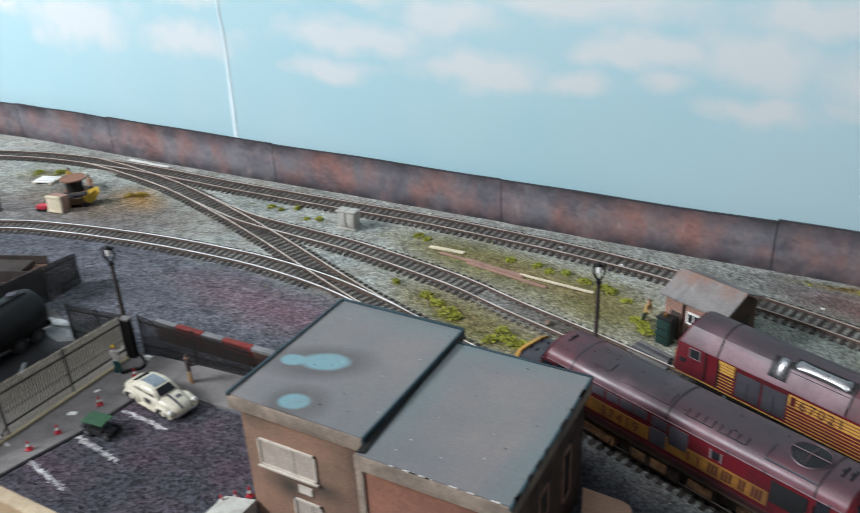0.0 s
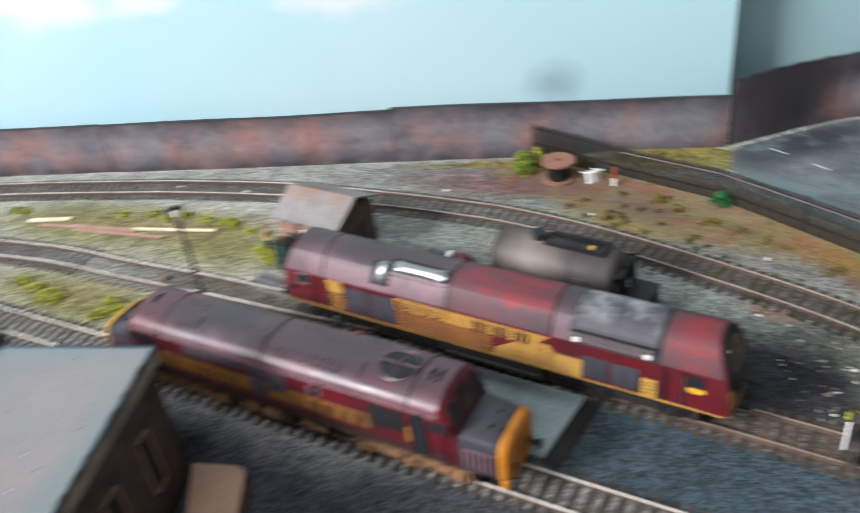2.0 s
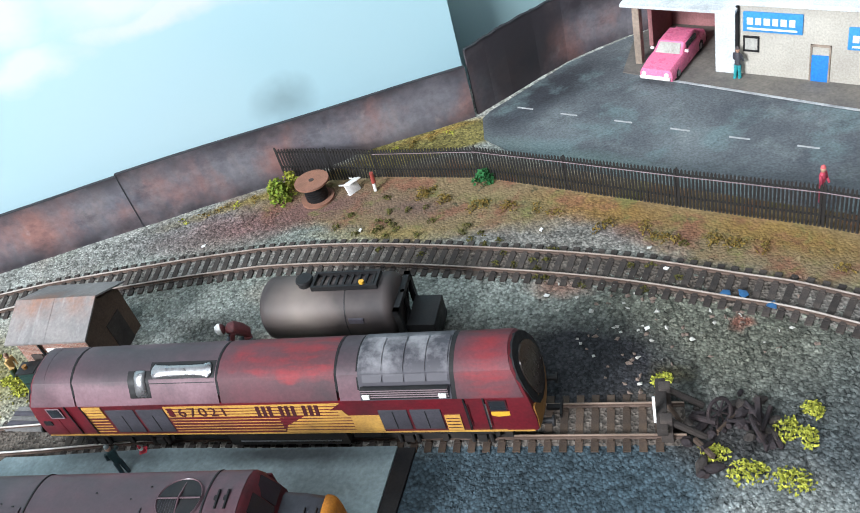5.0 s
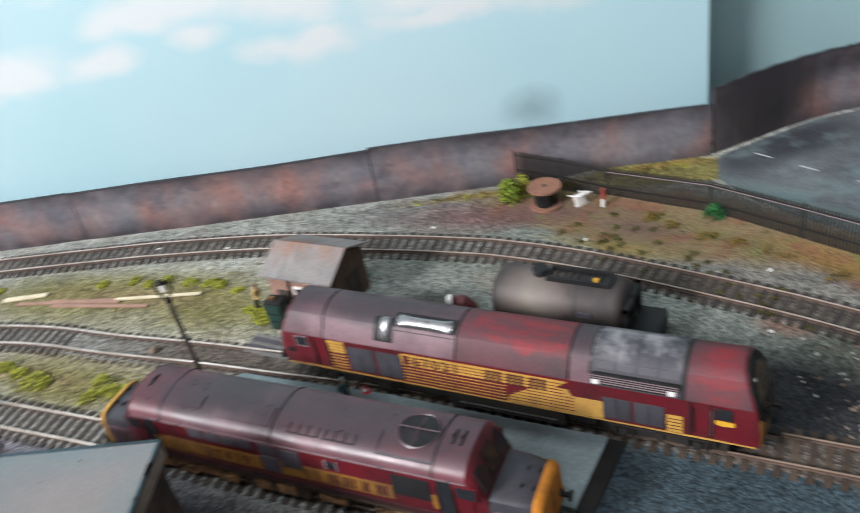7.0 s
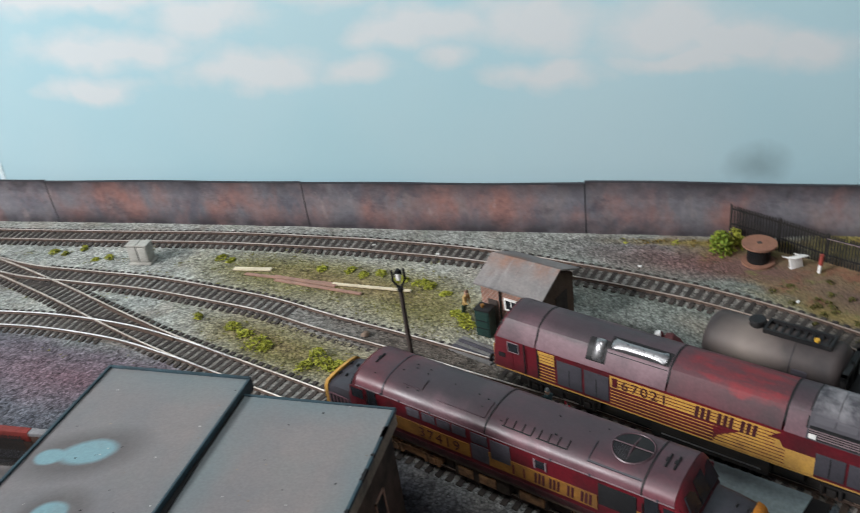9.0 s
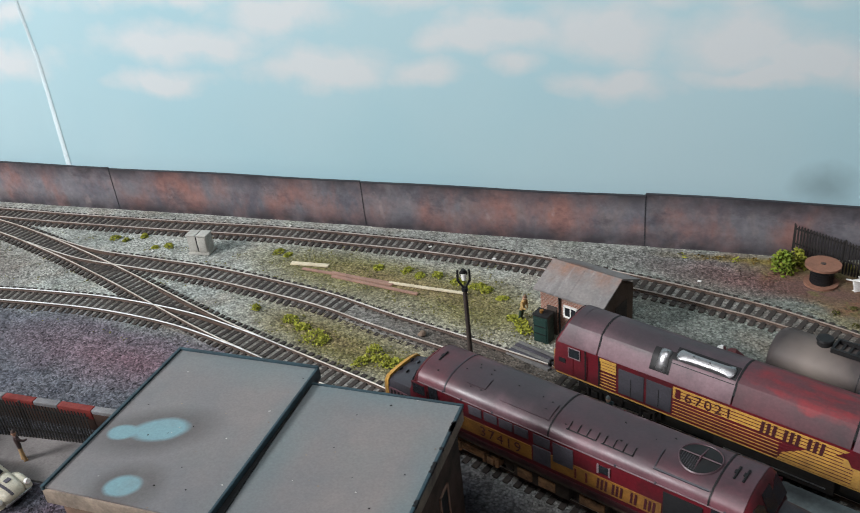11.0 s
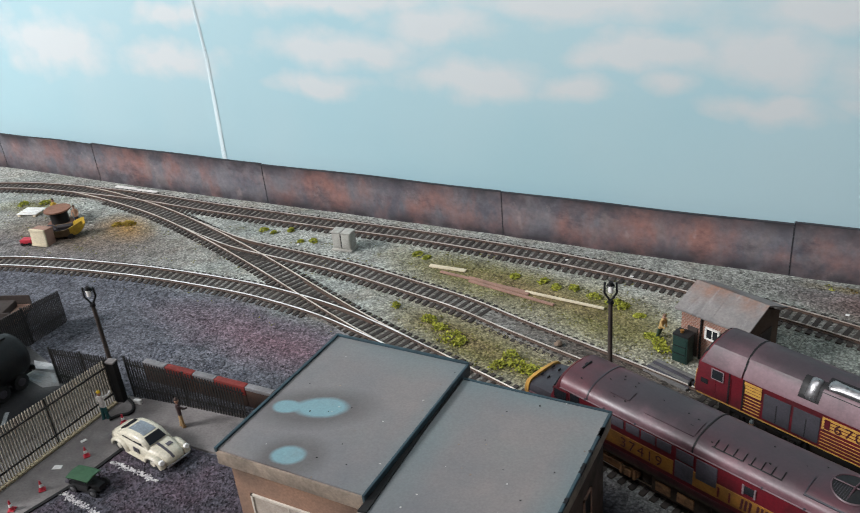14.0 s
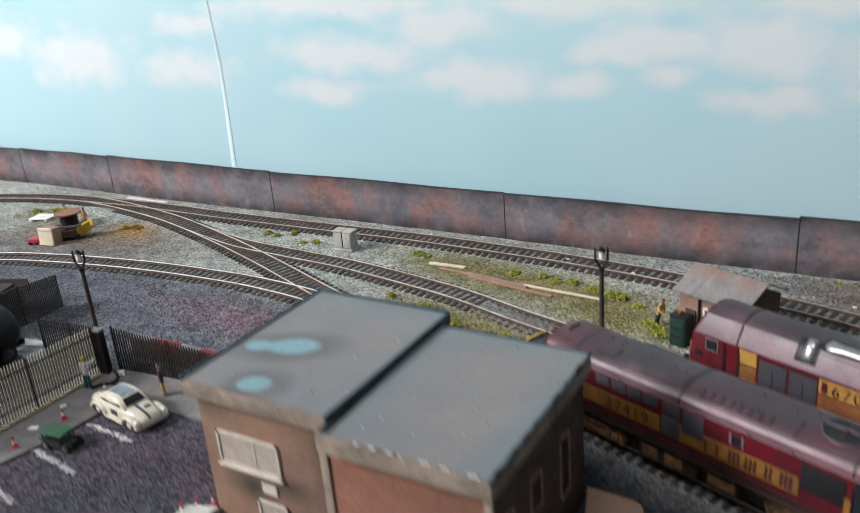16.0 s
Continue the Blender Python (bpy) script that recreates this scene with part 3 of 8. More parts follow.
# ---- painted sky boards ----
s = Nodes("painted_sky", 0.75, 0, 0.2)
wv = s.warped(20, 0.03)
wf = s.warped(70, 0.012)
blue = s.mix(s.ramp(s.noise(3.0, 3), 0.35, 0.65), (0.43, 0.655, 0.72), (0.50, 0.685, 0.735))
cloud = None
CLOUDS = [(-.285, .161, .095, .032), (-.114, .147, .074, .018), (.098, .164, .098, .018), (.075, .129, .058, .012), (.205, .187, .058, .017), (.231, .142, .072, .019), (.326, .138, .036, .013),
          (.355, .165, .044, .012), (.39, .171, .05, .015), (.404, .148, .026, .011), (.468, .170, .050, .023), (.474, .129, .046, .012), (.556, .160, .05, .024), (.600, .148, .050, .017),
          (.650, .141, .036, .014), (.57, .135, .055, .008), (-.42, .185, .08, .03), (.08, .208, .16, .014), (.33, .206, .12, .016), (.54, .200, .12, .016), (-.10, .19, .05, .012)]
for cx, cz, rx, rz in CLOUDS:
    b = s.spot(wv, cx, cz - rz * 0.15, rx * 1.45, rz * 1.5, 0.0, "xz")
    cloud = b if cloud is None else s.maths("MAXIMUM", cloud, b)
puffs = s.maths("ADD", s.ramp(s.voronoi(34, s.warped(30, 0.014)), 0.05, 0.75, 0.13, -0.13), s.ramp(s.noise(1.0, 4, 0.55, s.stretched(26, 26, 52)), 0.3, 0.7, -0.13, 0.13))
cloud = s.maths("ADD", cloud, s.maths("MULTIPLY", puffs, s.ramp(cloud, 0.0, 0.25)))
sky_col = s.mix(s.ramp(cloud, 0.10, 0.66, 0.0, 0.72), blue, (0.77, 0.765, 0.765))
sky_col = s.mix(s.maths("MULTIPLY", s.spot(wf, 0.625, 0.055, 0.028, 0.02, 0.1, "xz"), 0.38), sky_col, (0.06, 0.07, 0.08))
s.paint(sky_col).bump(s.noise(120, 3), 0.05, 0.0005)
SKY = s.mat
s2 = Nodes("dull_painted_sky", 0.8, 0, 0.2)
s2.paint(s2.mix(s2.ramp(s2.noise(4, 3), 0.35, 0.65), (0.265, 0.40, 0.42), (0.32, 0.46, 0.475))).bump(s2.noise(120, 3), 0.05, 0.0005)
solid("backdrop_sky", box(-1000, 748, 1311, 1315, 0, 520, 0.5), SKY, "pale blue sky board with soft pinkish-white clouds", "backdrop", kind="structure")
solid("backdrop_sky_side", prism([(752, 1338), (830, 1356), (900, 1362), (1500, 1364), (1500, 1368), (900, 1366), (830, 1360), (752, 1342)], 0, 520, "z"), s2.mat,
      "dull grey-green sky board set back at the corner", "backdrop", kind="structure")
# crease at the board joint; its bright highlight is put into the colour
seam = loft([[(x - w, 1310.6, z), (x - w * 0.3, 1309.8, z), (x + w, 1310.6, z), (x, 1311, z)] for x, z, w in
             ((-64, 38, 3.0), (-62, 90, 2.6), (-60, 150, 2.0), (-64, 210, 1.6), (-70, 300, 1.4), (-74, 400, 1.4))])
solid("backdrop_seam", seam, worn("pale_crease_paint", (0.72, 0.85, 0.88), (0.6, 0.75, 0.8), 60, 0.25), "glossy pale crease at the sky board joint, highlight in its colour", "tape", kind="structure")

# ---- boundary wall of painted panels ----
w = Nodes("rust_and_grey_wall_paint", 0.8, 0, 0.3)
w.coord = w.add("ShaderNodeNewGeometry").outputs["Position"]
streak = w.ramp(w.noise(1.0, 5, 0.6, w.stretched(26, 26, 15)), 0.40, 0.62)
blot = w.ramp(w.noise(1.0, 5, 0.62, w.stretched(14, 14, 12)), 0.38, 0.54)
wc = w.mix(w.ramp(w.noise(30, 4), 0.35, 0.65), (0.118, 0.115, 0.136), (0.200, 0.190, 0.205))
wc = w.mix(w.maths("MULTIPLY", streak, blot), wc, (0.275, 0.146, 0.128))
wc = w.mix(w.ramp(w.noise(36, 4, 0.6, w.stretched(1, 1, 0.5)), 0.58, 0.72, 0, 0.6), wc, (0.24, 0.19, 0.18))
wc = w.mix(w.ramp(w.noise(1.0, 6, 0.7, w.stretched(26, 26, 40)), 0.54, 0.70, 0, 0.6), wc, (0.050, 0.044, 0.054))
wc = w.mix(w.ramp(w.noise(1.0, 5, 0.6, w.stretched(60, 60, 45)), 0.62, 0.72, 0, 0.5), wc, (0.36, 0.29, 0.28))
wc = w.mix(1.0, wc, w.ramp(w.noise(210, 5, 0.7), 0.3, 0.7, 0.80, 1.16), "MULTIPLY")
soot = w.spot(w.warped(30, 0.015), 0.79, 0.028, 0.058, 0.07, 0.35, "xz")
wc = w.mix(w.maths("MULTIPLY", soot, 0.92), wc, (0.022, 0.021, 0.023))
wc = w.mix(1.0, wc, w.ramp(w.random(), 0, 1, 0.85, 1.15), "MULTIPLY")
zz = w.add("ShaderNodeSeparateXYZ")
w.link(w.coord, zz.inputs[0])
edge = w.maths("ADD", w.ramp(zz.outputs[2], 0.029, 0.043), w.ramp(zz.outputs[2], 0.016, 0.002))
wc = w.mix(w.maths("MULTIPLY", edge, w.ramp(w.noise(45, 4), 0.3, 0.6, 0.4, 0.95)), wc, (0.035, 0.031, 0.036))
w.paint(wc).bump(w.noise(300, 4), 0.3, 0.0004)
WALL_PAINT = w.mat
COPING = worn("black_wall_top", (0.025, 0.027, 0.032), (0.05, 0.05, 0.055), 60, 0.7)


def wall_run(name, corners, heights, label, posts=True):
    """Panels from corner to corner (mm), each a little out of line with the next."""
    run = thing(name, label, "wall", at_mm(0, 0), kind="structure")
    for i, ((xa, ya), (xb, yb)) in enumerate(zip(corners, corners[1:])):
        bend = 0.9 if posts else 0.0
        length, turn = math.hypot(xb - xa, yb - ya), math.degrees(math.atan2(yb - ya, xb - xa))
        ha, hb = heights[i]
        n = 24
        rings = []
        for k in range(n + 1):
            u = k / n
            x, h = u * (length - 0.6 * bend), ha + (hb - ha) * u + 0.35 * math.sin(9 * u + i)
            bow = bend * math.sin(math.pi * u) * (-1 if i % 2 else 1)
            rings.append([(x, bow, -1), (x, bow, h), (x, bow + 1.8, h), (x, bow + 1.8, -1)])
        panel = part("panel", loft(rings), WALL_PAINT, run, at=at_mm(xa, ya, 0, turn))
        cap = loft([[(r[1][0], r[1][1] - 0.3, r[1][2] - 0.3), (r[1][0], r[1][1] - 0.2, r[1][2] + 0.45), (r[1][0], r[1][1] + 2.0, r[1][2] + 0.45), (r[1][0], r[1][1] + 2.0, r[1][2] - 0.3)] for r in rings])
        part("coping", cap, COPING, panel, "black wall top edge")
        if posts:
            part("post", box(-0.35, 0.2, -0.35, 0.4, -1, ha + 0.3), COPING, panel)
    return run


wall_run("wall_north", [(-900, 1262), (-640, 1286), (-420, 1299), (-252, 1298), (-6, 1300), (260, 1302), (500.5, 1302), (748, 1298)],
         [(44, 44), (44, 44), (44.5, 45), (46, 44), (43.2, 42.6), (42.5, 43), (45, 43.5)], "rust-red and grey weathered panel wall with black top")
wall_run("wall_north_side", [(750, 1300), (765, 1306.5), (780, 1313), (805, 1324), (829, 1333), (854, 1338.8), (880, 1342), (1120, 1346), (1480, 1346)],
         [(54, 55), (55, 56), (56, 55.5), (55.5, 55), (55, 54.5), (54.5, 54), (54, 54), (54, 54)], "sooty rust-brown panel wall turning back at the corner", False)

# ---- tracks ----
tb_ = Nodes("dirty_track_bed", 0.95, 0, 0.2)
tbc = tb_.mix(tb_.ramp(tb_.noise(18, 4), 0.38, 0.62), (0.205, 0.198, 0.182), (0.135, 0.122, 0.106))
for cx, cy, rx, ry in ((0.76, 1.12, 0.22, 0.10), (0.73, 1.015, 0.09, 0.04), (0.42, 1.13, 0.10, 0.03)):
    tbc = tb_.mix(tb_.maths("MULTIPLY", tb_.spot(tb_.warped(30, 0.02), cx, cy, rx, ry, 0.4, "xy", -24), 0.85), tbc, (0.082, 0.066, 0.054))
ts_ = tb_.add("ShaderNodeSeparateColor")
tb_.link(tb_.voronoi(560, out="Color"), ts_.inputs[0])
tbc = tb_.mix(1.0, tbc, tb_.ramp(ts_.outputs[0], 0, 1, 0.45, 1.5), "MULTIPLY")
tb_.paint(tbc).bump(tb_.voronoi(560), 0.9, 0.001)
TRACK_BED = tb_.mat
def spline(pts, step):
    """Points at even steps along a smooth line through pts (mm)."""
    p = [np.array(q, float) for q in pts]
    p = [2 * p[0] - p[1]] + p + [2 * p[-1] - p[-2]]
    out = []
    for a, b, c, d in zip(p, p[1:], p[2:], p[3:]):
        for u in np.linspace(0, 1, 60, endpoint=False):
            out.append(0.5 * (2 * b + (c - a) * u + (2 * a - 5 * b + 4 * c - d) * u * u + (3 * b - a - 3 * c + d) * u ** 3))
    out = np.array(out + [p[-2]])
    run = np.r_[0, np.cumsum(np.hypot(*np.diff(out, axis=0).T))]
    at = np.arange(0, run[-1], step)
    return np.c_[np.interp(at, run, out[:, 0]), np.interp(at, run, out[:, 1])]


def sweep(line, offset, profile):
    """A profile of (sideways, up) along a line shifted sideways."""
    d = np.gradient(line, axis=0)
    d /= np.linalg.norm(d, axis=1)[:, None]
    n = np.c_[-d[:, 1], d[:, 0]]
    return loft([[(q[0] + m[0] * (offset + a), q[1] + m[1] * (offset + a), b) for a, b in profile] for q, m in zip(line, n)])


TRACKS = {
    "main": [(-900, 1010), (-640, 1150), (-480, 1208), (-380, 1241), (-305, 1259), (-209, 1268), (-140, 1270), (-50, 1269), (72, 1271), (187, 1274), (292, 1271), (341, 1268),
             (426, 1258), (512, 1238), (559, 1225), (595, 1213), (650, 1187), (728, 1140), (779, 1105), (821, 1070), (851, 1043), (900, 985), (945, 915), (985, 830)],
    "crossover": [(-250, 1265), (-190, 1259), (-99, 1242), (-3, 1212), (83, 1180), (165, 1146), (226, 1122), (300, 1097), (365, 1075.5), (496, 1028), (609, 987), (700, 954), (800, 918)],
    "siding": [(-60, 1231), (-10, 1217), (36, 1207), (100, 1202), (165, 1197), (247, 1183), (287, 1174), (337, 1158), (400, 1140), (460, 1121), (530, 1099), (592, 1074.5), (712, 1026), (766, 1004)],
    "yard": [(-640, 850), (-420, 985), (-300, 1048), (-188, 1098), (-128, 1115), (-67, 1126), (-5, 1134), (60, 1138), (115, 1138), (180, 1131), (237, 1117), (285, 1102)],
}
LABELS = {"main": "curved main line with brown-sided bright rails on dark sleepers", "crossover": "turnout track with bright rails crossing between lines",
          "siding": "siding track with bright rails sunk in grassy ballast", "yard": "curved yard track with bright silver rails"}
sleeper_bm = join(box(-1.7, 1.7, -15.5, 15.5, -1.2, 1.0), box(-1.2, 1.2, -10.6, -6.8, 0.9, 1.7), box(-1.2, 1.2, 6.8, 10.6, 0.9, 1.7))
SLEEPER_MESH = mesh_of("sleeper", sleeper_bm, SLEEPER)
laid = []
SLEEPER_SPOTS = []
TRACK_THINGS = {}
for k, (name, pts) in enumerate(TRACKS.items()):
    line = spline(pts, 4.0)
    track = thing("railway_track", LABELS[name], "track", at_mm(0, 0), "railway tracks")
    TRACK_THINGS[name] = track
    part("track_bed", sweep(line, 0.0, [(a, b - 0.06 * k) for a, b in ((-12.5, -0.3), (-11.0, 0.42), (-4, 0.5), (4, 0.5), (11.0, 0.42), (12.5, -0.3))]), TRACK_BED, track, "dirty brown-grey ballast bed", 0)
    for side in (-8.7, 8.7):
        rail = part("rail", sweep(line, side, [(-0.75, 0.9), (-0.75, 1.3), (-0.32, 1.7), (-0.32, 2.9), (0.32, 2.9), (0.32, 1.7), (0.75, 1.3), (0.75, 0.9)]), RUST_RAIL, track)
        part("rail_head", sweep(line, side, [(-0.44, 2.85), (-0.44, 3.38), (-0.3, 3.5), (0.3, 3.5), (0.44, 3.38), (0.44, 2.85)]), RAIL_TOPS[name], rail, "bright worn rail head")
    for p, q in zip(spline(pts, 6.9), spline(pts, 6.9)[1:]):
        if any((p[0] - a) ** 2 + (p[1] - b) ** 2 < 100 for a, b in laid):
            continue
        SLEEPER_SPOTS.append((name, p[0], p[1], math.degrees(math.atan2(q[1] - p[1], q[0] - p[0])), -0.12 * k))
    laid += [tuple(p) for p in spline(pts, 5.0)]
for name, side, x0, x1 in (("crossover", -7.0, -30, 40), ("siding", 7.0, 0, 60), ("crossover", 7.0, 130, 215), ("yard", 7.0, 150, 228), ("main", -7.0, -190, -110)):
    line = spline(TRACKS[name], 4.0)
    line = line[(line[:, 0] > x0) & (line[:, 0] < x1)]
    part("check_rail", sweep(line, side, [(-0.3, 0.9), (-0.3, 3.1), (-0.2, 3.3), (0.2, 3.3), (0.3, 3.1), (0.3, 0.9)]), RUST_RAIL, TRACK_THINGS[name], "dull short check rail")
# ---- the two diesel locomotives ----
def bar_text(widths, x0, z0, h, y0, y1, gap=0.8):
    """Unreadable lettering: plain upright bars."""
    bms, x = [], x0
    for wd in widths:
        bms.append(box(x, x + wd, y0, y1, z0, z0 + h))
        x += wd + gap
    return join(*bms)


def wheelset(parent, x, r, material):
    ws = part("wheelset", join(cyl((x, -9.6, r), (x, -7.4, r), r, None, 20), cyl((x, 7.4, r), (x, 9.6, r), r, None, 20), cyl((x, -7.5, r), (x, 7.5, r), 1.5, None, 8)), material, parent)
    return ws


def bogie(parent, xc, bases, length, material):
    frames = []
    for sgn in (-1, 1):
        y0, y1 = sorted((sgn * 12.3, sgn * 14.0))
        frames.append(prism([(xc - length / 2, 6), (xc - length / 2 + 3, 3.2), (xc - 4, 4.2), (xc + 4, 4.2), (xc + length / 2 - 3, 3.2), (xc + length / 2, 6), (xc + length / 2, 9.5), (xc + 5, 10.5), (xc - 5, 10.5), (xc - length / 2, 9.5)], y0, y1))
        for b in bases:
            y0, y1 = sorted((sgn * 13.8, sgn * 15.6))
            frames.append(box(xc + b - 2.2, xc + b + 2.2, y0, y1, 3.6, 8.0, 0.4))
            frames.append(cyl((xc + b - 4.2, sgn * 14.8, 3.8), (xc + b - 4.2, sgn * 14.8, 9.5), 1.1, None, 8))
            frames.append(cyl((xc + b + 4.2, sgn * 14.8, 3.8), (xc + b + 4.2, sgn * 14.8, 9.5), 1.1, None, 8))
        y0, y1 = sorted((sgn * 14.2, sgn * 15.2))
        frames.append(box(xc - length / 2 + 2, xc + length / 2 - 2, y0, y1, 9.0, 10.2))
        frames.append(box(xc - 1.5, xc + 1.5, y0, y1, 4.0, 11.0))
    bg = part("bogie", join(*frames), material, parent, "rust-dusted bogie frame")
    for b in bases:
        wheelset(bg, xc + b, 6.3, RUST_RAIL)
    return bg


def arch(profile):
    """Both sides of a half outline of (y, z) that starts at the lower left."""
    return profile + [(-y, z) for y, z in profile[::-1] if y != 0]


SIDE67 = [(-17.35, 14), (-17.5, 22), (-17.4, 36.2)]
ROOF67 = [(-17.4, 36.0), (-17.0, 37.4), (-11.8, 47.0), (-9.0, 48.8), (-4.6, 50.4), (0, 51.0)]


def slope(y0, y1, n):
    """Points of the angular roof between two sideways places."""
    ys = np.linspace(y0, y1, n)
    return [(float(y), float(np.interp(y, [p[0] for p in ROOF67], [p[1] for p in ROOF67]))) for y in ys]


def fleet_number(digits, x, y, z, size, material, parent):
    """Painted number on a body side, as a thin mesh."""
    fc = bpy.data.curves.new("fleet_number", "FONT")
    fc.body, fc.size, fc.extrude, fc.space_character = digits, size, 0.0001, 1.25
    tx = new("fleet_number", fc)
    tx.matrix_basis = pose(x, y, z, 90)
    fc.materials.append(material)
    tx.parent = parent


def long_loco():
    loco = thing("diesel_locomotive", "weathered maroon and gold model diesel locomotive with sooted roof", "locomotive", at_mm(592.5, 1075, 3.5, -22.0), "diesel locomotives")
    # body side, cab to cab
    low = [(0, y, z) for y, z in arch(SIDE67)]
    body = part("body", loft([[(x, p[1] * (1 if abs(x) < 116 else 0.985), p[2]) for p in low] for x in (-117, -60, 0, 60, 117)]), MAROON, loco, "maroon body side")
    # cab ends: upright skirt, then a raked windscreen
    for sgn in (-1, 1):
        def on_front(y, z, out):
            """A place on the raked end, a little proud of it."""
            return (sgn * (float(np.interp(z, (14, 27, 36, 46, 51.5), (125.6, 125.4, 123.6, 118.8, 115.4))) + 1.8 * (1 - (y / 17.5) ** 2) + out), y, z)
        outline = arch(SIDE67[:2] + ROOF67)
        rings = [[(sgn * 112, y, z) for y, z in outline]]
        for k, out in ((1.0, -1.2), (0.97, 0.0), (0.7, 0.0), (0.35, 0.0), (0.05, 0.0)):
            rings.append([on_front(y * k, 32 + (z - 32) * k, out) for y, z in outline])
        cab = part("cab_front", loft(rings), MAROON, loco, "maroon cab end", 40)
        upper = arch([(y, z + 0.12) for y, z in ROOF67])
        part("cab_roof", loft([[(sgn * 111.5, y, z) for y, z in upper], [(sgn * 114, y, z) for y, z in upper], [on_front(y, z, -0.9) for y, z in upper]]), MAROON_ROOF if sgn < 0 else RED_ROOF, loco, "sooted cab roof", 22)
        def leaf(k, out, back):
            half = [(0, 50.0), (5.5, 49.0), (9.2, 46.8), (12.0, 43.2), (13.6, 38.5), (13.8, 33.8), (12.6, 29.0), (9.8, 25.0), (5.4, 22.4), (0, 21.6)]
            ky = k * 1.08
            pts = [(y * ky, 36 + (z - 36) * k) for y, z in half] + [(-y * ky, 36 + (z - 36) * k) for y, z in half[-2:0:-1]]
            bm = bmesh.new()
            a, b = ([bm.verts.new(on_front(y, z, o)) for y, z in pts] for o in (out, back))
            mid = bm.verts.new(on_front(0, 36, out))
            for i in range(len(pts)):
                j = (i + 1) % len(pts)
                bm.faces.new((a[i], a[j], b[j], b[i]))
                bm.faces.new((a[i], a[j], mid))
            bmesh.ops.recalc_face_normals(bm, faces=bm.faces)
            return bm
        frame_ = part("screen_surround", leaf(1.04, 0.7, -1.2), SOOT_BLACK, cab, "black oval screen surround")
        part("windscreen", leaf(0.78, 1.1, 0.2), GLASS_BROWN, frame_, "dark brown raked windscreen")
        part("nose_panel", loft([[on_front(y, z, 0.4) for z in (14.6, 20, 28.5)] + [on_front(y, z, -0.6) for z in (28.5, 20, 14.6)] for y in np.linspace(-16.4, 16.4, 9)]), OCHRE_NOSE if sgn < 0 else GOLD_DIRTY, cab, "warning-yellow nose panel")
        for y in (-12, 12):
            part("buffer", join(cyl((sgn * 127, y, 13.6), (sgn * 131, y, 13.6), 1.3, None, 10), cyl((sgn * 131, y, 13.6), (sgn * 132, y, 13.6), 2.6, None, 14)), BLACK, loco)
        part("coupling", join(box(min(sgn * 127, sgn * 134), max(sgn * 127, sgn * 134), -1.2, 1.2, 7, 8.6), box(min(sgn * 133, sgn * 134), max(sgn * 133, sgn * 134), -5, 5, 6.5, 9)), BLACK, loco)
    # roof in sections, parted by dark ribs
    def roof(x0, x1, material, label, lift=0.0):
        prof = [(y * (1 + lift * 0.02), z + lift) for y, z in arch(ROOF67)]
        return part("roof_section", loft([[(x, y, z) for y, z in prof] for x in (x0, x1)]), material, loco, label, 22)
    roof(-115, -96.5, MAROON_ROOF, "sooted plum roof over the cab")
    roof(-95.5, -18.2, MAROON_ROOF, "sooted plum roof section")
    roof(-17.2, 40.0, RED_ROOF, "brighter red roof section streaked with soot")
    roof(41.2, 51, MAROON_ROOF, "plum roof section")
    roof(51, 92, RADIATOR, "grey sooted radiator roof", 0.25)
    roof(92, 94, BLACK, "black roof rib", 0.1)
    roof(94, 115, RED_ROOF, "red roof over the cab")
    for x in (-96.5, -18.2, 40.0, 50.2):
        upper = slope(-15.2, 0, 7)
        prof = upper + [(-y, z) for y, z in upper[-2::-1]]
        part("roof_rib", loft([[(xx, y, z + 0.22) for y, z in prof] + [(xx, y, z - 0.8) for y, z in prof[::-1]] for xx in (x, x + 1.2)]), SOOT_BLACK, loco, "black roof joint", 20)
    # radiator mesh, slatted, with two white tabs
    for i in range(9):
        part("radiator_slat", loft([[(x, y, z) for y, z in ((-17.5, 37.3 + i * 0.68), (-17.9 + i * 0.3, 37.3 + i * 0.68), (-17.8 + i * 0.3, 37.55 + i * 0.68), (-17.0, 37.55 + i * 0.68))] for x in (52, 91)]), DUSTY if i % 2 else BLACK, loco)
    for x in (52.2, 86.6):
        part("roof_tab", box(x, x + 3.4, -18.1, -16.2, 37.4, 39.8, 0.3), WHITE, loco, "white roof tab")
    for i in range(4):
        x = 53 + i * 9.8
        part("roof_grille", loft([[(xx, y, z + 0.45) for y, z in ((-14.2, 43.8), (-11.0, 47.7), (-6.3, 50.3), (0, 51.2), (6.3, 50.3), (0, 50.2), (-6.3, 49.4), (-11.0, 46.8))] for xx in (x, x + 8.9)]), RADIATOR, loco)
    # exhausts
    for x0, x1, y0, y1 in ((-64.5, -53.0, -15.9, -7.6), (-53.0, -18.6, -12.6, -3.6)):
        part("vent_recess", loft([[(x, y, z + 0.12) for y, z in slope(y0, y1, 7)] + [(x, y, z - 0.6) for y, z in slope(y1, y0, 7)] for x in (x0, x1)]), BLACK, loco, "black roof recess")
    rings = []
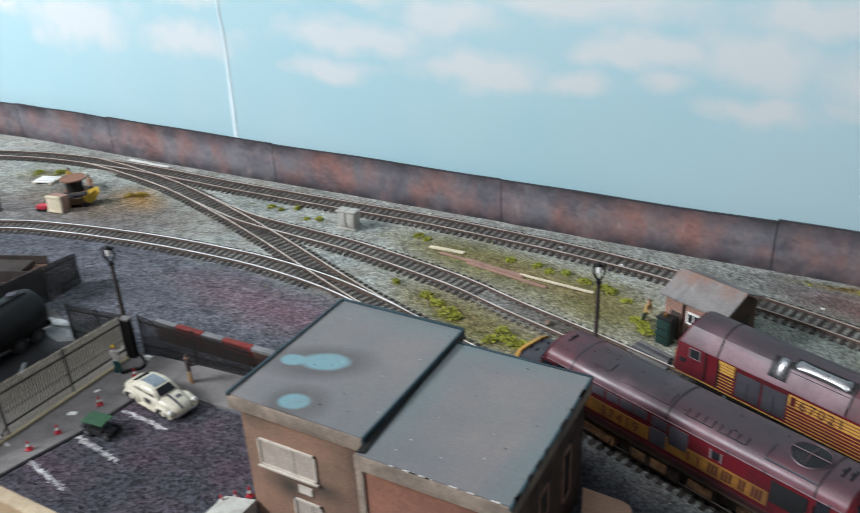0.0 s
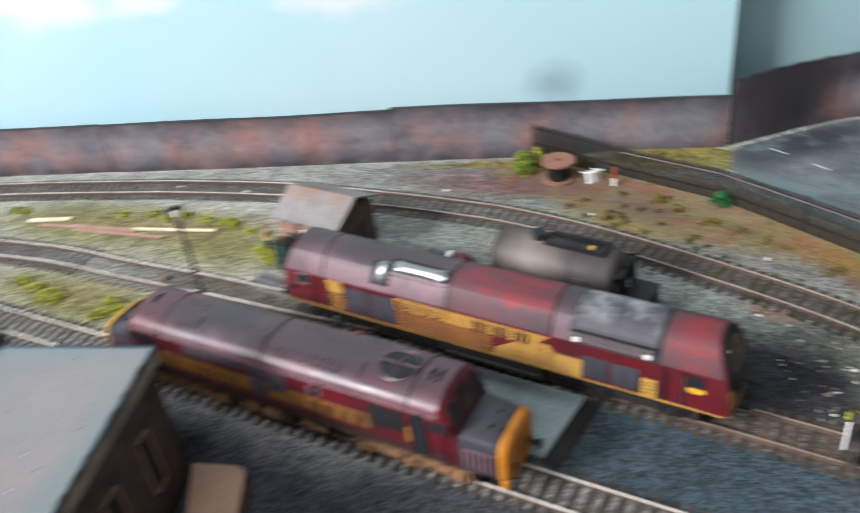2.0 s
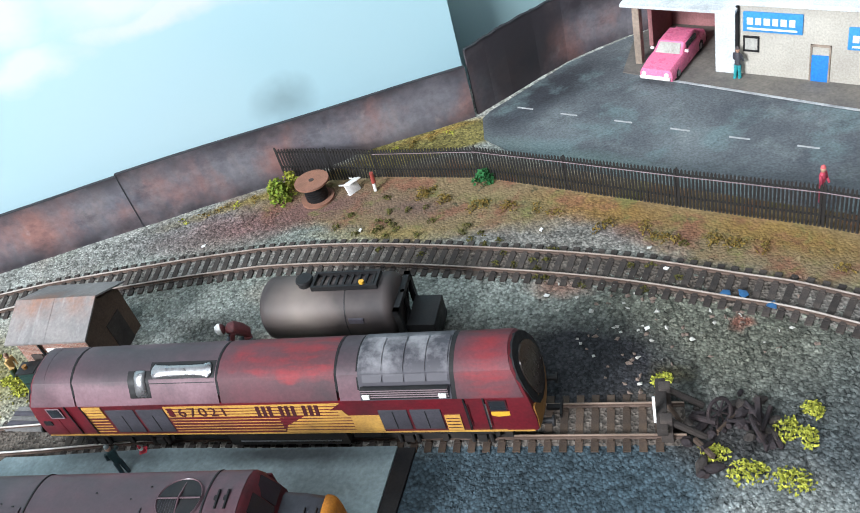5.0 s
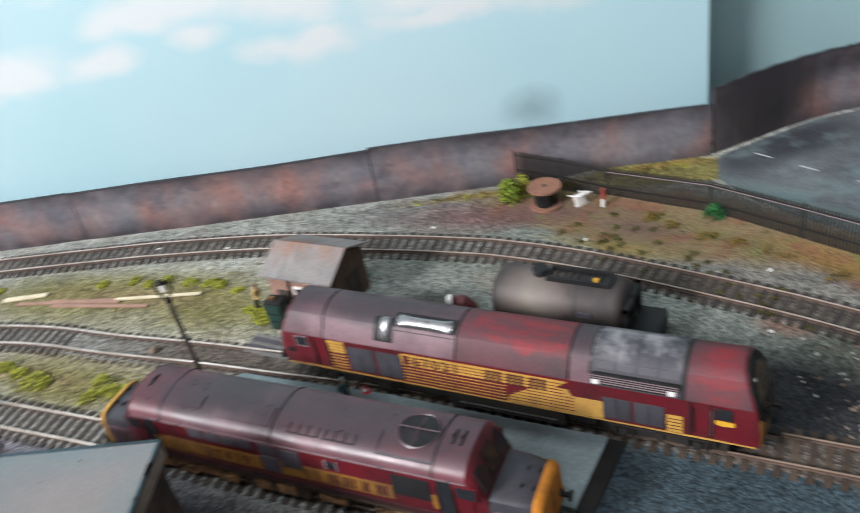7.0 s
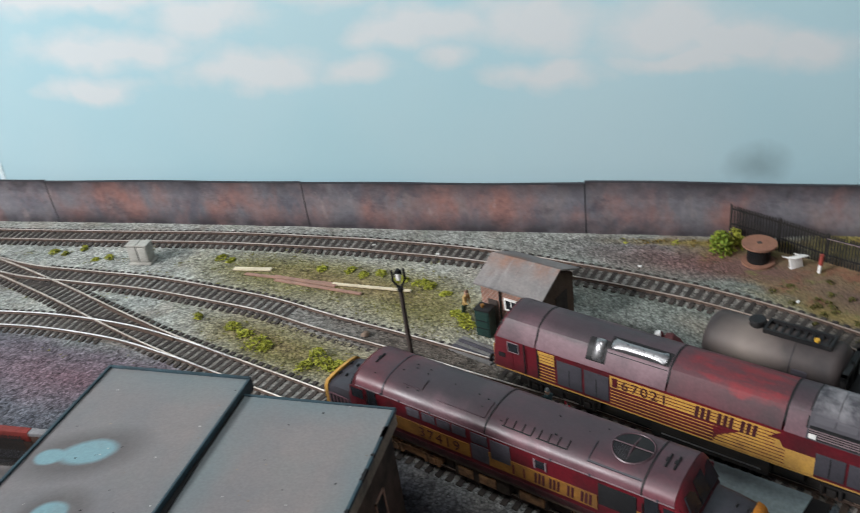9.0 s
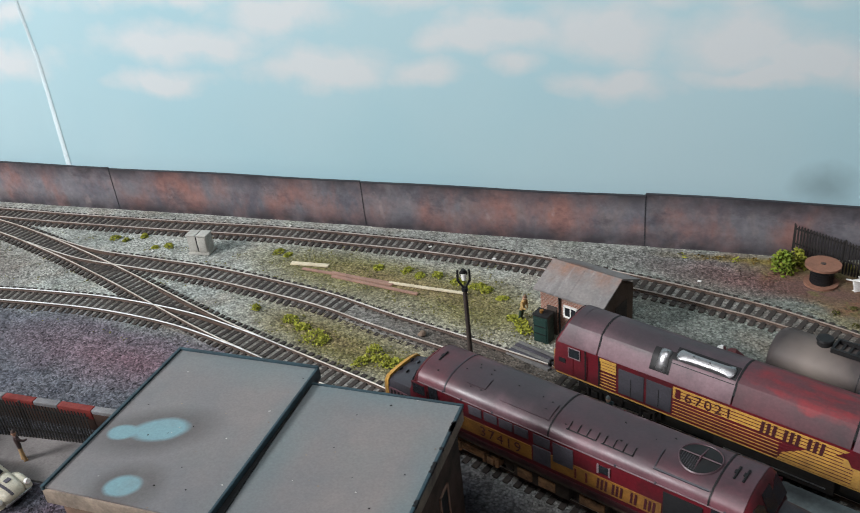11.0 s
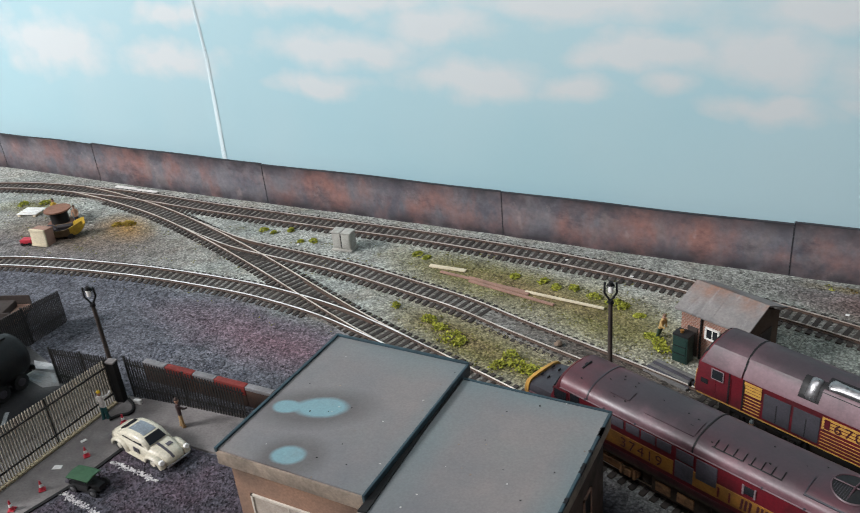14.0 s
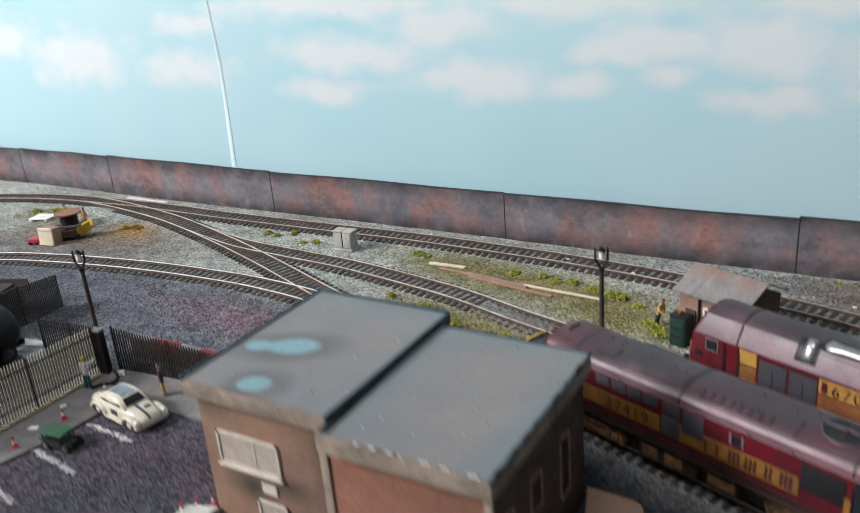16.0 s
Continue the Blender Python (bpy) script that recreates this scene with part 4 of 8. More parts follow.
    for u, wd, th in ((-15.7, 2.4, 0.5), (-15.2, 3.2, 1.3), (-13.0, 3.1, 1.6), (-10.8, 3.0, 1.6), (-9.0, 3.0, 1.6), (-7.9, 2.6, 0.6)):
        z = slope(u, u, 2)[0][1]
        rings.append([(-57.8 + wd * math.cos(a), u - 0.55 * th * math.sin(a) * (u < -9), z + 0.3 + th * math.sin(a)) for a in np.linspace(0, 2 * math.pi, 14, endpoint=False)])
    part("exhaust", loft(rings), SILVER, loco, "curved silver exhaust pipe", 50)
    rings = []
    for x, wd, th in ((-51.5, 1.6, 0.5), (-50.2, 3.2, 1.1), (-47, 2.7, 1.5), (-43, 2.4, 1.6), (-30, 2.4, 1.6), (-25, 2.6, 1.5), (-21.6, 3.6, 1.1), (-20.2, 2.0, 0.5)):
        rings.append([(x, -8.4 + wd * math.cos(a) - 0.0, 49.4 + 0.42 * wd * math.cos(a) + th * math.sin(a)) for a in np.linspace(0, 2 * math.pi, 16, endpoint=False)])
    part("exhaust", loft(rings), SILVER, loco, "bone-shaped silver exhaust silencer", 60)
    # livery on both sides
    for sgn in (-1, 1):
        m = Matrix.Rotation(math.pi, 4, "Z") if sgn > 0 else Matrix.Identity(4)
        def deco(name, bm, material, label=""):
            bm.transform(m)
            return part(name, bm, material, loco, label)
        deco("sill_stripe", box(-124, 124, -17.75, -16.9, 13.9, 14.5), GOLD, "yellow sill stripe")
        for xw in (-115, 106.5):
            cw = deco("cab_window", box(xw, xw + 8, -17.75, -17.2, 28.0, 34.8, 0.3), GLASS_DARK)
            bm = join(box(xw, xw + 8, -17.9, -17.5, 34.5, 35.0), box(xw, xw + 8, -17.9, -17.5, 27.8, 28.3), box(xw, xw + 0.5, -17.9, -17.5, 28.2, 34.6), box(xw + 7.5, xw + 8, -17.9, -17.5, 28.2, 34.6))
            bm.transform(m)
            part("window_frame", bm, DUSTY if xw < 0 else MAROON_DARK, cw, "thin window frame")
        deco("cab_plate", box(-121.5, -117, -17.9, -17.2, 22.5, 25.5), SOOT_BLACK, "small black cab plate")
        for xd in (-104, -95, 96, 104.5):
            deco("door_seam", box(xd, xd + 0.7, -17.8, -17.2, 15.2, 36), BLACK)
            deco("handrail", cyl((xd + 1.2, -18.2, 18), (xd + 1.2, -18.2, 33), 0.3, None, 6), SILVER if xd > 100 else BLACK)
        deco("gold_panel", box(-94, -83.5, -17.75, -17.2, 27.5, 35.2), GOLD, "gold panel")
        for i in range(5):
            deco("gold_stripe", box(-94, -83.5, -17.58, -17.2, 16.4 + i * 2.15, 16.9 + i * 2.15), GOLD)
        for i in range(3):
            deco("shadow_line", box(-94, -83.5, -17.86, -17.3, 29.2 + i * 2.0, 29.45 + i * 2.0), MAROON)
        for x0, x1 in ((-82, -66.2), (-64.8, -49.8), (56.5, 69.8), (71, 85)):
            g2 = deco("side_grille", box(x0, x1, -17.8, -17.2, 16.2, 33.0 if x0 < 0 else 29.5, 0.4), PANEL_DARK, "dark grey louvred grille")
            xm = (x0 + x1) / 2
            deco("fold", box(xm - 0.2, xm + 0.2, -17.95, -17.5, 17.0, 28.8), BLACK)
        deco("gold_band", prism([(-49, 27.2), (14, 27.2), (22, 27.2), (10, 19.6), (8, 15.0), (56.5, 15.0), (56.5, 26.2), (42, 26.2), (40, 30.0), (34, 30.0), (40, 34.8), (-49, 34.8)], -17.8, -17.2), GOLD, "gold band with a lightning-shaped step")
        for i in range(9):
            deco("maroon_stripe", box(-48 if i > 4 else 8, 43 if i < 5 else 38, -17.9, -17.4, 16.6 + i * 2.05, 17.05 + i * 2.05), MAROON)
        for i in range(5):
            deco("gold_stripe", box(-49, 10, -17.58, -17.2, 16.2 + i * 2.15, 16.7 + i * 2.15), GOLD)
        deco("fleet_mark", box(-47.5, -44.6, -18.0, -17.6, 28.0, 34.0), MAROON, "maroon mark")
        for xb in (-2, 9.5, 21):
            deco("mark_block", join(*[prism([(xb + k, 26.8), (xb + k + 1.7, 26.8), (xb + k + 2.5, 34.2), (xb + k + 0.8, 34.2)], -18.05, -17.6) for k in (0, 3.0, 6.0)]), MAROON_DARK, "dark maroon slanted mark")
        deco("gold_panel", box(86, 93, -17.75, -17.2, 15.2, 25.5), GOLD, "gold panel")
        for i in range(4):
            deco("shadow_line", box(86.5, 92.5, -17.9, -17.3, 17 + i * 2.1, 17.4 + i * 2.1), MAROON)
        deco("window_sticker", prism([(107, 25), (110, 24.2), (115, 25), (115, 27.2), (110, 27.8), (107, 27.2)], -17.8, -17.2), WARNING_YELLOW)
    fleet_number("67021", -0.0425, -0.01798, 0.0279, 0.0088, MAROON_DARK, loco)
    # below the floor
    # the low full-length block is added to darken the gap below, as shade would
    part("underframe", join(box(-122, 122, -12, 12, 10.5, 14.2), box(-112, 112, -11.6, 11.6, 1.6, 10.6), box(-26, 36, -16, 16, 2.6, 13.5, 1.2), box(-40, -26, -14.5, 14.5, 6, 13.5, 0.6), box(38, 52, -14.5, 14.5, 6, 13.5, 0.6)), GRIMY_BLACK, loco)
    part("air_pipe", join(cyl((-20, -15.4, 6), (32, -15.4, 6), 0.8, None, 8), cyl((-20, 15.4, 6), (32, 15.4, 6), 0.8, None, 8)), SILVER, loco)
    for xc in (-82, 82):
        bogie(loco, xc, (-17, 17), 50, GRIMY_BLACK)
    return loco


def round_roof(hw=17.2, z0=42.6, top=51.5, n=9):
    """Half outline of a round roof."""
    return [(-hw, z0)] + [(-hw * math.cos(a) ** 0.9, z0 + 1.2 + (top - z0 - 1.2) * math.sin(a)) for a in np.linspace(0.12, math.pi / 2, n)][:-1] + [(0, top)]


def roof_z(y, hw=17.2, z0=42.6, top=51.5):
    """Height of that roof at y."""
    a = math.acos(min(abs(y) / hw, 1.0) ** (1 / 0.9))
    return z0 + 1.2 + (top - z0 - 1.2) * math.sin(a)


def nosed_loco():
    loco = thing("diesel_locomotive", "older maroon model diesel locomotive with gold band and bonnet ends", "locomotive", at_mm(498.0, 1028.3, 3.5, -20.2), "diesel locomotives")
    side = [(-16.6, 16.5), (-17.5, 22), (-17.4, 42.8)]
    part("body", loft([[(x, y, z) for y, z in arch(side)] for x in (-92, -50, 0, 50, 92)]), MAROON, loco, "maroon body side")
    roofline = arch(round_roof())
    cuts = [-90, -71, -6, 75, 90]
    for x0, x1 in zip(cuts, cuts[1:]):
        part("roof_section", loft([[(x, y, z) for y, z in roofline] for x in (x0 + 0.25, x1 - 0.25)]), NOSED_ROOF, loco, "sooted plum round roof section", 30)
    for x in cuts[1:-1]:
        part("roof_rib", loft([[(xx, y * 1.012, z + 0.3) for y, z in roofline] for xx in (x - 0.4, x + 0.4)]), BLACK if x in (-6, 75) else GREY_ROOF, loco, "", 30)
    for sgn in (-1, 1):
        # raked cab front
        rings = []
        for x, hw, top in ((90, 17.2, 51.5), (92, 16.9, 50.2), (95, 16.4, 43.0), (98, 16.0, 34.5)):
            k = (top - 30) / 21.5
            prof = [(-hw, 14.5), (-hw, 30)] + [(y * hw / 17.2, 30 + (z - 30) * k) for y, z in round_roof()]
            rings.append([(sgn * x, y, z) for y, z in arch(prof)])
        cab = part("cab_front", loft(rings), MAROON, loco, "maroon cab front with raked screen")
        for y0, y1 in ((-14.5, -5.4), (-4.6, 4.6), (5.4, 14.5)):
            q = [(92.3, y0 * 0.93, 48.2 - abs(y0 + y1) * 0.09), (92.3, y1 * 0.93, 48.2 - abs(y0 + y1) * 0.09), (97.2, y1, 37.0), (97.2, y0, 37.0)]
            part("windscreen", loft([[(sgn * (x + d), y, z + d * 0.4) for x, y, z in q] for d in (-0.8, 0.8)]), GLASS_DARK, cab, "dark windscreen pane")
        # bonnet with a rounded front
        rings = []
        for x, hw, top in ((95, 16.0, 34.6), (108, 15.3, 33.8), (116, 14.6, 32.6), (118.4, 14.0, 31.0), (119.2, 12.8, 29.0)):
            rings.append([(sgn * x, y, z) for y, z in arch([(-hw, 13.5), (-hw, top - 5), (-hw * 0.93, top - 1.8), (-hw * 0.75, top - 0.4), (0, top)])])
        part("bonnet", loft(rings), GREY_ROOF, loco, "soot-grey bonnet top", 40)
        rings = []
        for x, hw, top in ((116.2, 15.2, 34.2), (118.2, 15.05, 33.7), (119.6, 14.6, 32.8), (120.4, 13.8, 31.8), (120.7, 12.8, 30.6)):
            rings.append([(sgn * x, y, z) for y, z in arch([(-hw, 14.2), (-hw, top - 7), (-hw * 0.95, top - 3.2), (-hw * 0.82, top - 1.0), (-hw * 0.5, top - 0.2), (0, top)])])
        nose = part("nose_front", loft(rings), ORANGE_NOSE if sgn > 0 else OCHRE_NOSE, loco, "dirty orange nose front" if sgn > 0 else "grubby yellow nose front", 40)
        part("door_line", join(box(min(sgn * 120.7, sgn * 121.1), max(sgn * 120.7, sgn * 121.1), -0.3, 0.3, 14, 28), *[cyl((sgn * 120, y, 17.5), (sgn * 121.6, y, 17.5), 1.6, None, 10) for y in (-8.5, 8.5)]), BLACK, nose)
        part("bonnet_grab", join(*[box(min(sgn * x, sgn * (x + 0.4)), max(sgn * x, sgn * (x + 0.4)), y, y + 2.4, 33.2, 34.6) for x in (109, 114) for y in (-6, 4)]), BLACK, loco)
        for y in (-12, 12):
            part("buffer", join(cyl((sgn * 119, y, 12.0), (sgn * 123.5, y, 12.0), 1.3, None, 10), cyl((sgn * 123.5, y, 12.0), (sgn * 124.6, y, 12.0), 2.7, None, 14)), BLACK, loco)
        part("buffer_beam", box(min(sgn * 117, sgn * 120.5), max(sgn * 117, sgn * 120.5), -15.5, 15.5, 8.6, 13.4, 0.5), ORANGE_NOSE if sgn > 0 else UNDERFRAME, loco)
    for sgn in (-1, 1):
        m = Matrix.Rotation(math.pi, 4, "Z") if sgn > 0 else Matrix.Identity(4)
        def deco(name, bm, material, label="", parent=None):
            bm.transform(m)
            return part(name, bm, material, parent or loco, label)
        for x0, x1 in ((-78, -16), (-6, 54)):
            deco("gold_band", box(x0, x1, -17.8, -17.0, 23.6, 32.4), GOLD_DIRTY, "weathered gold band")
        for x0 in (-55, -45, -35.5, -26):
            deco("upper_window", box(x0, x0 + 8.4, -17.85, -17.1, 36.0, 41.6, 0.3), GRILLE)
        for x0, x1, z0, z1 in ((-15, -4.5, 23.6, 34.0), (-3.2, 8.2, 29, 41.2), (-14.6, -4.8, 35.2, 41.4)):
            deco("side_panel", box(x0, x1, -17.95, -17.1, z0, z1, 0.4), GRILLE, "grey slatted side panel")
        deco("round_window", join(box(22, 27.5, -17.9, -17.1, 35.0, 39.4, 0.5)), GLASS_DARK)
        deco("window_frame", join(box(21.2, 22.2, -18.0, -17.1, 34.4, 40), box(27.3, 28.1, -18.0, -17.1, 34.4, 40)), DUSTY)
        deco("dark_grille", box(54.5, 73, -17.85, -17.0, 27.6, 40.4, 0.3), SOOT_BLACK, "black open side grille")
        deco("gold_panel", box(73, 75.8, -17.8, -17.0, 23.6, 32.4), GOLD_DIRTY)
        for xd in (76.5, -82.5):
            deco("cab_door", box(xd, xd + 6.4, -17.7, -16.6, 17.0, 42.2), GLASS_DARK if sgn < 0 else MAROON, "recessed dark cab door")
            deco("handrail", join(cyl((xd - 0.5, -18.1, 17), (xd - 0.5, -18.1, 39), 0.3, None, 6), cyl((xd + 7, -18.1, 17), (xd + 7, -18.1, 39), 0.3, None, 6)), BLACK)
        for xw in (84.5, -94.5):
            fr = deco("cab_window", box(xw, xw + 10.4, -17.85, -17.0, 33.6, 41.8, 0.3), MAROON)
            deco("window_glass", box(xw + 0.9, xw + 9.5, -18.0, -17.2, 34.6, 41.0), GLASS_DARK, "", fr)
        for x0 in (100, -115):
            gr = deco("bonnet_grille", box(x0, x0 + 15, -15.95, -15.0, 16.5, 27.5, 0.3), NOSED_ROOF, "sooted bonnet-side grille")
            for i in range(5):
                deco("slat", box(x0 + 1.2 + i * 2.8, x0 + 2.6 + i * 2.8, -16.1, -15.4, 17, 27), BLACK, "", gr)
        deco("sill", box(-92, 92, -17.3, -15.6, 15.2, 17.0), UNDERFRAME)
        deco("soot_band", box(-92, 92, -17.42, -16.9, 16.9, 20.4, 0.2), SOOTED_SIDE, "soot-stained lower body edge")
        for xb, wide in ((21, 1), (29, 1), (38.5, 0), (45.5, 1)):
            deco("mark_block", join(*[prism([(xb + k, 24.8), (xb + k + 1.2, 24.8), (xb + k + 1.7, 31.4), (xb + k + 0.5, 31.4)], -18.0, -17.5) for k in ((0, 2.1, 4.2) if wide else (0, 2.1))]), MAROON_DARK, "dark maroon slanted mark")
        deco("small_mark", bar_text([1.0, 1.0], 9, 24.8, 6.0, -18.0, -17.5, 5.0), MAROON)
    fleet_number("37419", -0.0485, -0.01785, 0.0249, 0.0088, MAROON_DARK, loco)
    # roof fittings
    rim_rings = []
    for a in np.linspace(0, 2 * math.pi, 49):
        rim_rings.append([(64 + (9.6 + p) * math.cos(a), (9.6 + p) * math.sin(a), roof_z(9.6 * math.sin(a)) + 0.2 + q) for p, q in ((-0.55, 0), (0, 0.55), (0.55, 0), (0, -0.55))])
    rim = loft(rim_rings, False)
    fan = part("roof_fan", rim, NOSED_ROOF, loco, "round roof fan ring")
    disc = bmesh.new()
    c = disc.verts.new((64, 0, roof_z(0) + 0.35))
    ring = [disc.verts.new((64 + 9.4 * math.cos(a), 9.4 * math.sin(a), roof_z(9.4 * math.sin(a)) + 0.35)) for a in np.linspace(0, 2 * math.pi, 36, endpoint=False)]
    mid = [disc.verts.new((64 + 5 * math.cos(a), 5 * math.sin(a), roof_z(5 * math.sin(a)) + 0.35)) for a in np.linspace(0, 2 * math.pi, 36, endpoint=False)]
    for i in range(36):
        disc.faces.new((c, mid[i], mid[(i + 1) % 36]))
        disc.faces.new((mid[i], ring[i], ring[(i + 1) % 36], mid[(i + 1) % 36]))
    part("fan_well", disc, BLACK, fan)
    part("fan_guard", join(cyl((54.6, 0, 52.3), (73.4, 0, 52.3), 0.38, None, 6), cyl((64, -9.2, 50.3), (64, 0, 52.5), 0.5, None, 6), cyl((64, 0, 52.5), (64, 9.2, 50.3), 0.5, None, 6)), NOSED_ROOF, fan)
    for k in range(8):
        x = 56.2 + k * 1.1
        e = math.sqrt(max(8.8 ** 2 - (x - 64) ** 2, 0.1))
        part("fan_bar", cyl((x, -0.6, roof_z(0.6) + 0.5), (x, -e, roof_z(e) + 0.5), 0.16, None, 4), GRILLE, fan)
    for x0, x1, y0, y1 in ((-60, -48, -11, -4), (-37, -8, -13.0, -3), (48, 74, -14.6, -14.0), (48, 48.5, -14.6, -4)):
        part("roof_panel", loft([[(x, y, roof_z(y) + 0.5) for y in np.linspace(y0, y1, 5)] + [(x, y, roof_z(y) - 0.5) for y in np.linspace(y1, y0, 5)] for x in (x0, x1)]), GREY_ROOF if y1 - y0 < 1 or x1 - x0 < 1 else NOSED_ROOF, loco)
    part("roof_vent", box(-14.5, -10.5, -8.6, -4.5, 48.0, 51.0, 0.2), GREY_ROOF, loco)
    part("roof_slot", box(-13.2, -11.8, -8.2, -4.9, 50.9, 51.3), BLACK, loco)
    for x0 in (2, 21):
        bms = [cyl((x0, -13.4, roof_z(13.4) + 0.4), (x0 + 16, -13.4, roof_z(13.4) + 0.4), 0.32, None, 6)] + [cyl((x0 + k, -13.4, roof_z(13.4) + 0.4), (x0 + k, -9.0, roof_z(9) + 0.4), 0.28, None, 6) for k in (1, 6, 11, 16)]
        part("roof_rail", join(*bms), BLACK, loco)
    for x in (-84, 80.5, 84.5):
        part("roof_horn", join(cyl((x, -4.5, 51.4), (x, 3.5, 51.9), 0.6, None, 6), box(x - 1.2, x - 0.2, -1, 1, 50.6, 52.2)), BLACK, loco)
    tiny = random.Random(21)
    for k in range(20):
        x, y = tiny.uniform(-84, 60), tiny.uniform(-13, 8)
        part("roof_bolt", box(x, x + tiny.uniform(0.4, 1.0), y, y + tiny.uniform(0.3, 0.6), roof_z(y) - 0.4, roof_z(y) + 0.45), BLACK, loco)
    for x in (-72.5, -60, -40, 30, 50, 82):
        part("gutter_lug", box(x, x + 0.9, -17.8, -17.0, 42.4, 43.8, 0.1), GRILLE, loco)
    # pale strip along the roof edge: its highlight put into the colour
    part("gutter", box(-90, 90, -17.7, -17.2, 42.6, 43.0), DUSTY, loco, "pale gutter line, roof edge highlight in its paint")
    # here too a low full-length block is added for the shade underneath
    part("underframe", join(box(-115, 115, -12, 12, 9.5, 17.0), box(-104, 104, -11.6, 11.6, 3.8, 9.6), box(-30, 4, -15.2, 15.2, 3.6, 16.0, 1.0), box(8, 26, -14.6, 14.6, 4.6, 13.4, 0.8), box(-36, -31, -14, 14, 5, 12, 0.5)), UNDERFRAME, loco)
    part("battery_box", join(box(-27, -18, -16, -14.6, 5.4, 11.6, 0.4), box(-14, -4, -16, -14.6, 5.4, 11.6, 0.4), box(10, 24, -15.6, -14.2, 6, 12, 0.4)), RUSTY_BOGIE, loco)
    for xc in (-70, 70):
        bogie(loco, xc, (-25, 0, 25), 64, RUSTY_BOGIE)
    return loco


long_loco()
nosed_loco()
# ---- flat-roofed building in the foreground ----
def brick_block(x0, x1, y0, y1, z1, name_label, parent, material):
    return part("wall", box(x0, x1, y0, y1, 0, z1, 0.3), material, parent, name_label)


def building():
    b = thing("flat_roofed_building", "brown brick flat-roofed building with puddled grey felt roof", "building", at_mm(0, 0))
    brick_block(295.5, 370.5, 899, 996.5, 75, "weathered tan brick wall", b, BRICK_PLAIN)
    brick_block(371, 448.5, 893, 987.5, 70, "rust-red brick wall", b, BRICK_RED)
    # end facing away from the window: its shade is put into a darker brick
    part("side_wall", box(448.5, 449.7, 893, 987.5, 0, 69.8), SHADED_BRICK, b, "dark end wall, its shade in the brick colour")
    part("fascia", box(292, 373.5, 895, 1000, 73, 80.7, 0.4), FASCIA, b, "stained stone fascia")
    part("fascia", box(373.6, 452.4, 887.5, 991, 69.5, 77.7, 0.4), FASCIA, b, "stained stone fascia")
    part("roof", box(293, 373, 896, 999, 80.7, 81.5), ROOF_FELT, b, "flat grey felt roof with puddle stains", 0)
    part("roof", box(375, 451.4, 888.5, 990.2, 77.7, 78.5), ROOF_FELT, b, "flat grey felt roof", 0)
    part("roof_edge", join(box(291.5, 293.1, 895, 1000.5, 80.1, 82.6, 0.2), box(293.1, 374, 999, 1000.5, 80.1, 82.6, 0.2)), ROOF_EDGE, b, "dark teal roof edging")
    part("roof_edge", join(box(373.2, 374.5, 895, 1000.4, 75, 82.0, 0.2)), ROOF_EDGE, b, "dark teal roof edging")
    part("roof_edge", join(box(374.6, 452.6, 990.2, 991.6, 77, 79.0, 0.2), box(451.4, 452.8, 887.2, 991.6, 77, 78.8, 0.2)), ROOF_EDGE, b, "chipped roof edging")
    part("flashing", prism([(374.5, 889), (378.5, 889.6), (375.8, 950), (375.2, 990), (374.5, 990)], 78.5, 79.3, "z"), BLACK, b, "black flashing strip")
    FRAME = worn("cream_window_frame", (0.55, 0.50, 0.43), (0.35, 0.3, 0.25), 80, 0.7)
    BLINDS = worn("closed_window_blind", (0.42, 0.36, 0.31), (0.3, 0.25, 0.2), 60, 0.6)
    def window(x0, x1, z0, z1, y):
        wn = part("window", join(box(x0, x1, y - 1.0, y, z0, z0 + 1.1), box(x0, x1, y - 1.0, y, z1 - 1.1, z1), box(x0, x0 + 1.1, y - 1.0, y, z0, z1), box(x1 - 1.1, x1, y - 1.0, y, z0, z1)), FRAME, b, "cream-framed window")
        part("pane", box(x0 + 1, x1 - 1, y - 0.4, y + 0.2, z0 + 1, z1 - 1), BLINDS, wn)
        part("glazing_bar", box((x0 * 0.4 + x1 * 0.6), (x0 * 0.4 + x1 * 0.6) + 0.5, y - 0.7, y, z0 + 1, z1 - 1), FRAME, wn)
        part("sill", box(x0 - 0.8, x1 + 0.8, y - 2.0, y, z0 - 1.2, z0, 0.2), FRAME, wn)
    window(304.5, 341, 38.5, 56, 899)
    window(323.5, 341.5, 6, 23, 899)
    part("sign_plate", box(328, 336.5, 898.2, 899, 28, 33), FRAME, b)
    part("drainpipe", cyl((369.5, 898.0, 0), (369.5, 898.0, 73), 1.0, None, 8), BROWN_DARK, b)
    for y0, y1, z0, z1 in ((899, 910, 34, 52), (925, 937, 34, 52), (957, 968, 20, 52)):
        wn = part("window", join(box(449.5, 450.5, y0, y1, z0, z0 + 1), box(449.5, 450.5, y0, y1, z1 - 1, z1), box(449.5, 450.5, y0, y0 + 1, z0, z1), box(449.5, 450.5, y1 - 1, y1, z0, z1)), WOOD_RED, b, "narrow side window")
        part("pane", box(449.5, 450.0, y0 + 1, y1 - 1, z0 + 1, z1 - 1), BLACK, wn)
    chips = random.Random(8)
    PALE_CHIP = plain("bare_white_chip", (0.6, 0.57, 0.54), 0.7)
    part("corner_pier", join(box(370.6, 374.6, 892, 893.2, 0, 69.5, 0.2), box(446.5, 450.2, 892, 893.2, 0, 69.5, 0.2)), FASCIA, b, "stained stone corner strip")
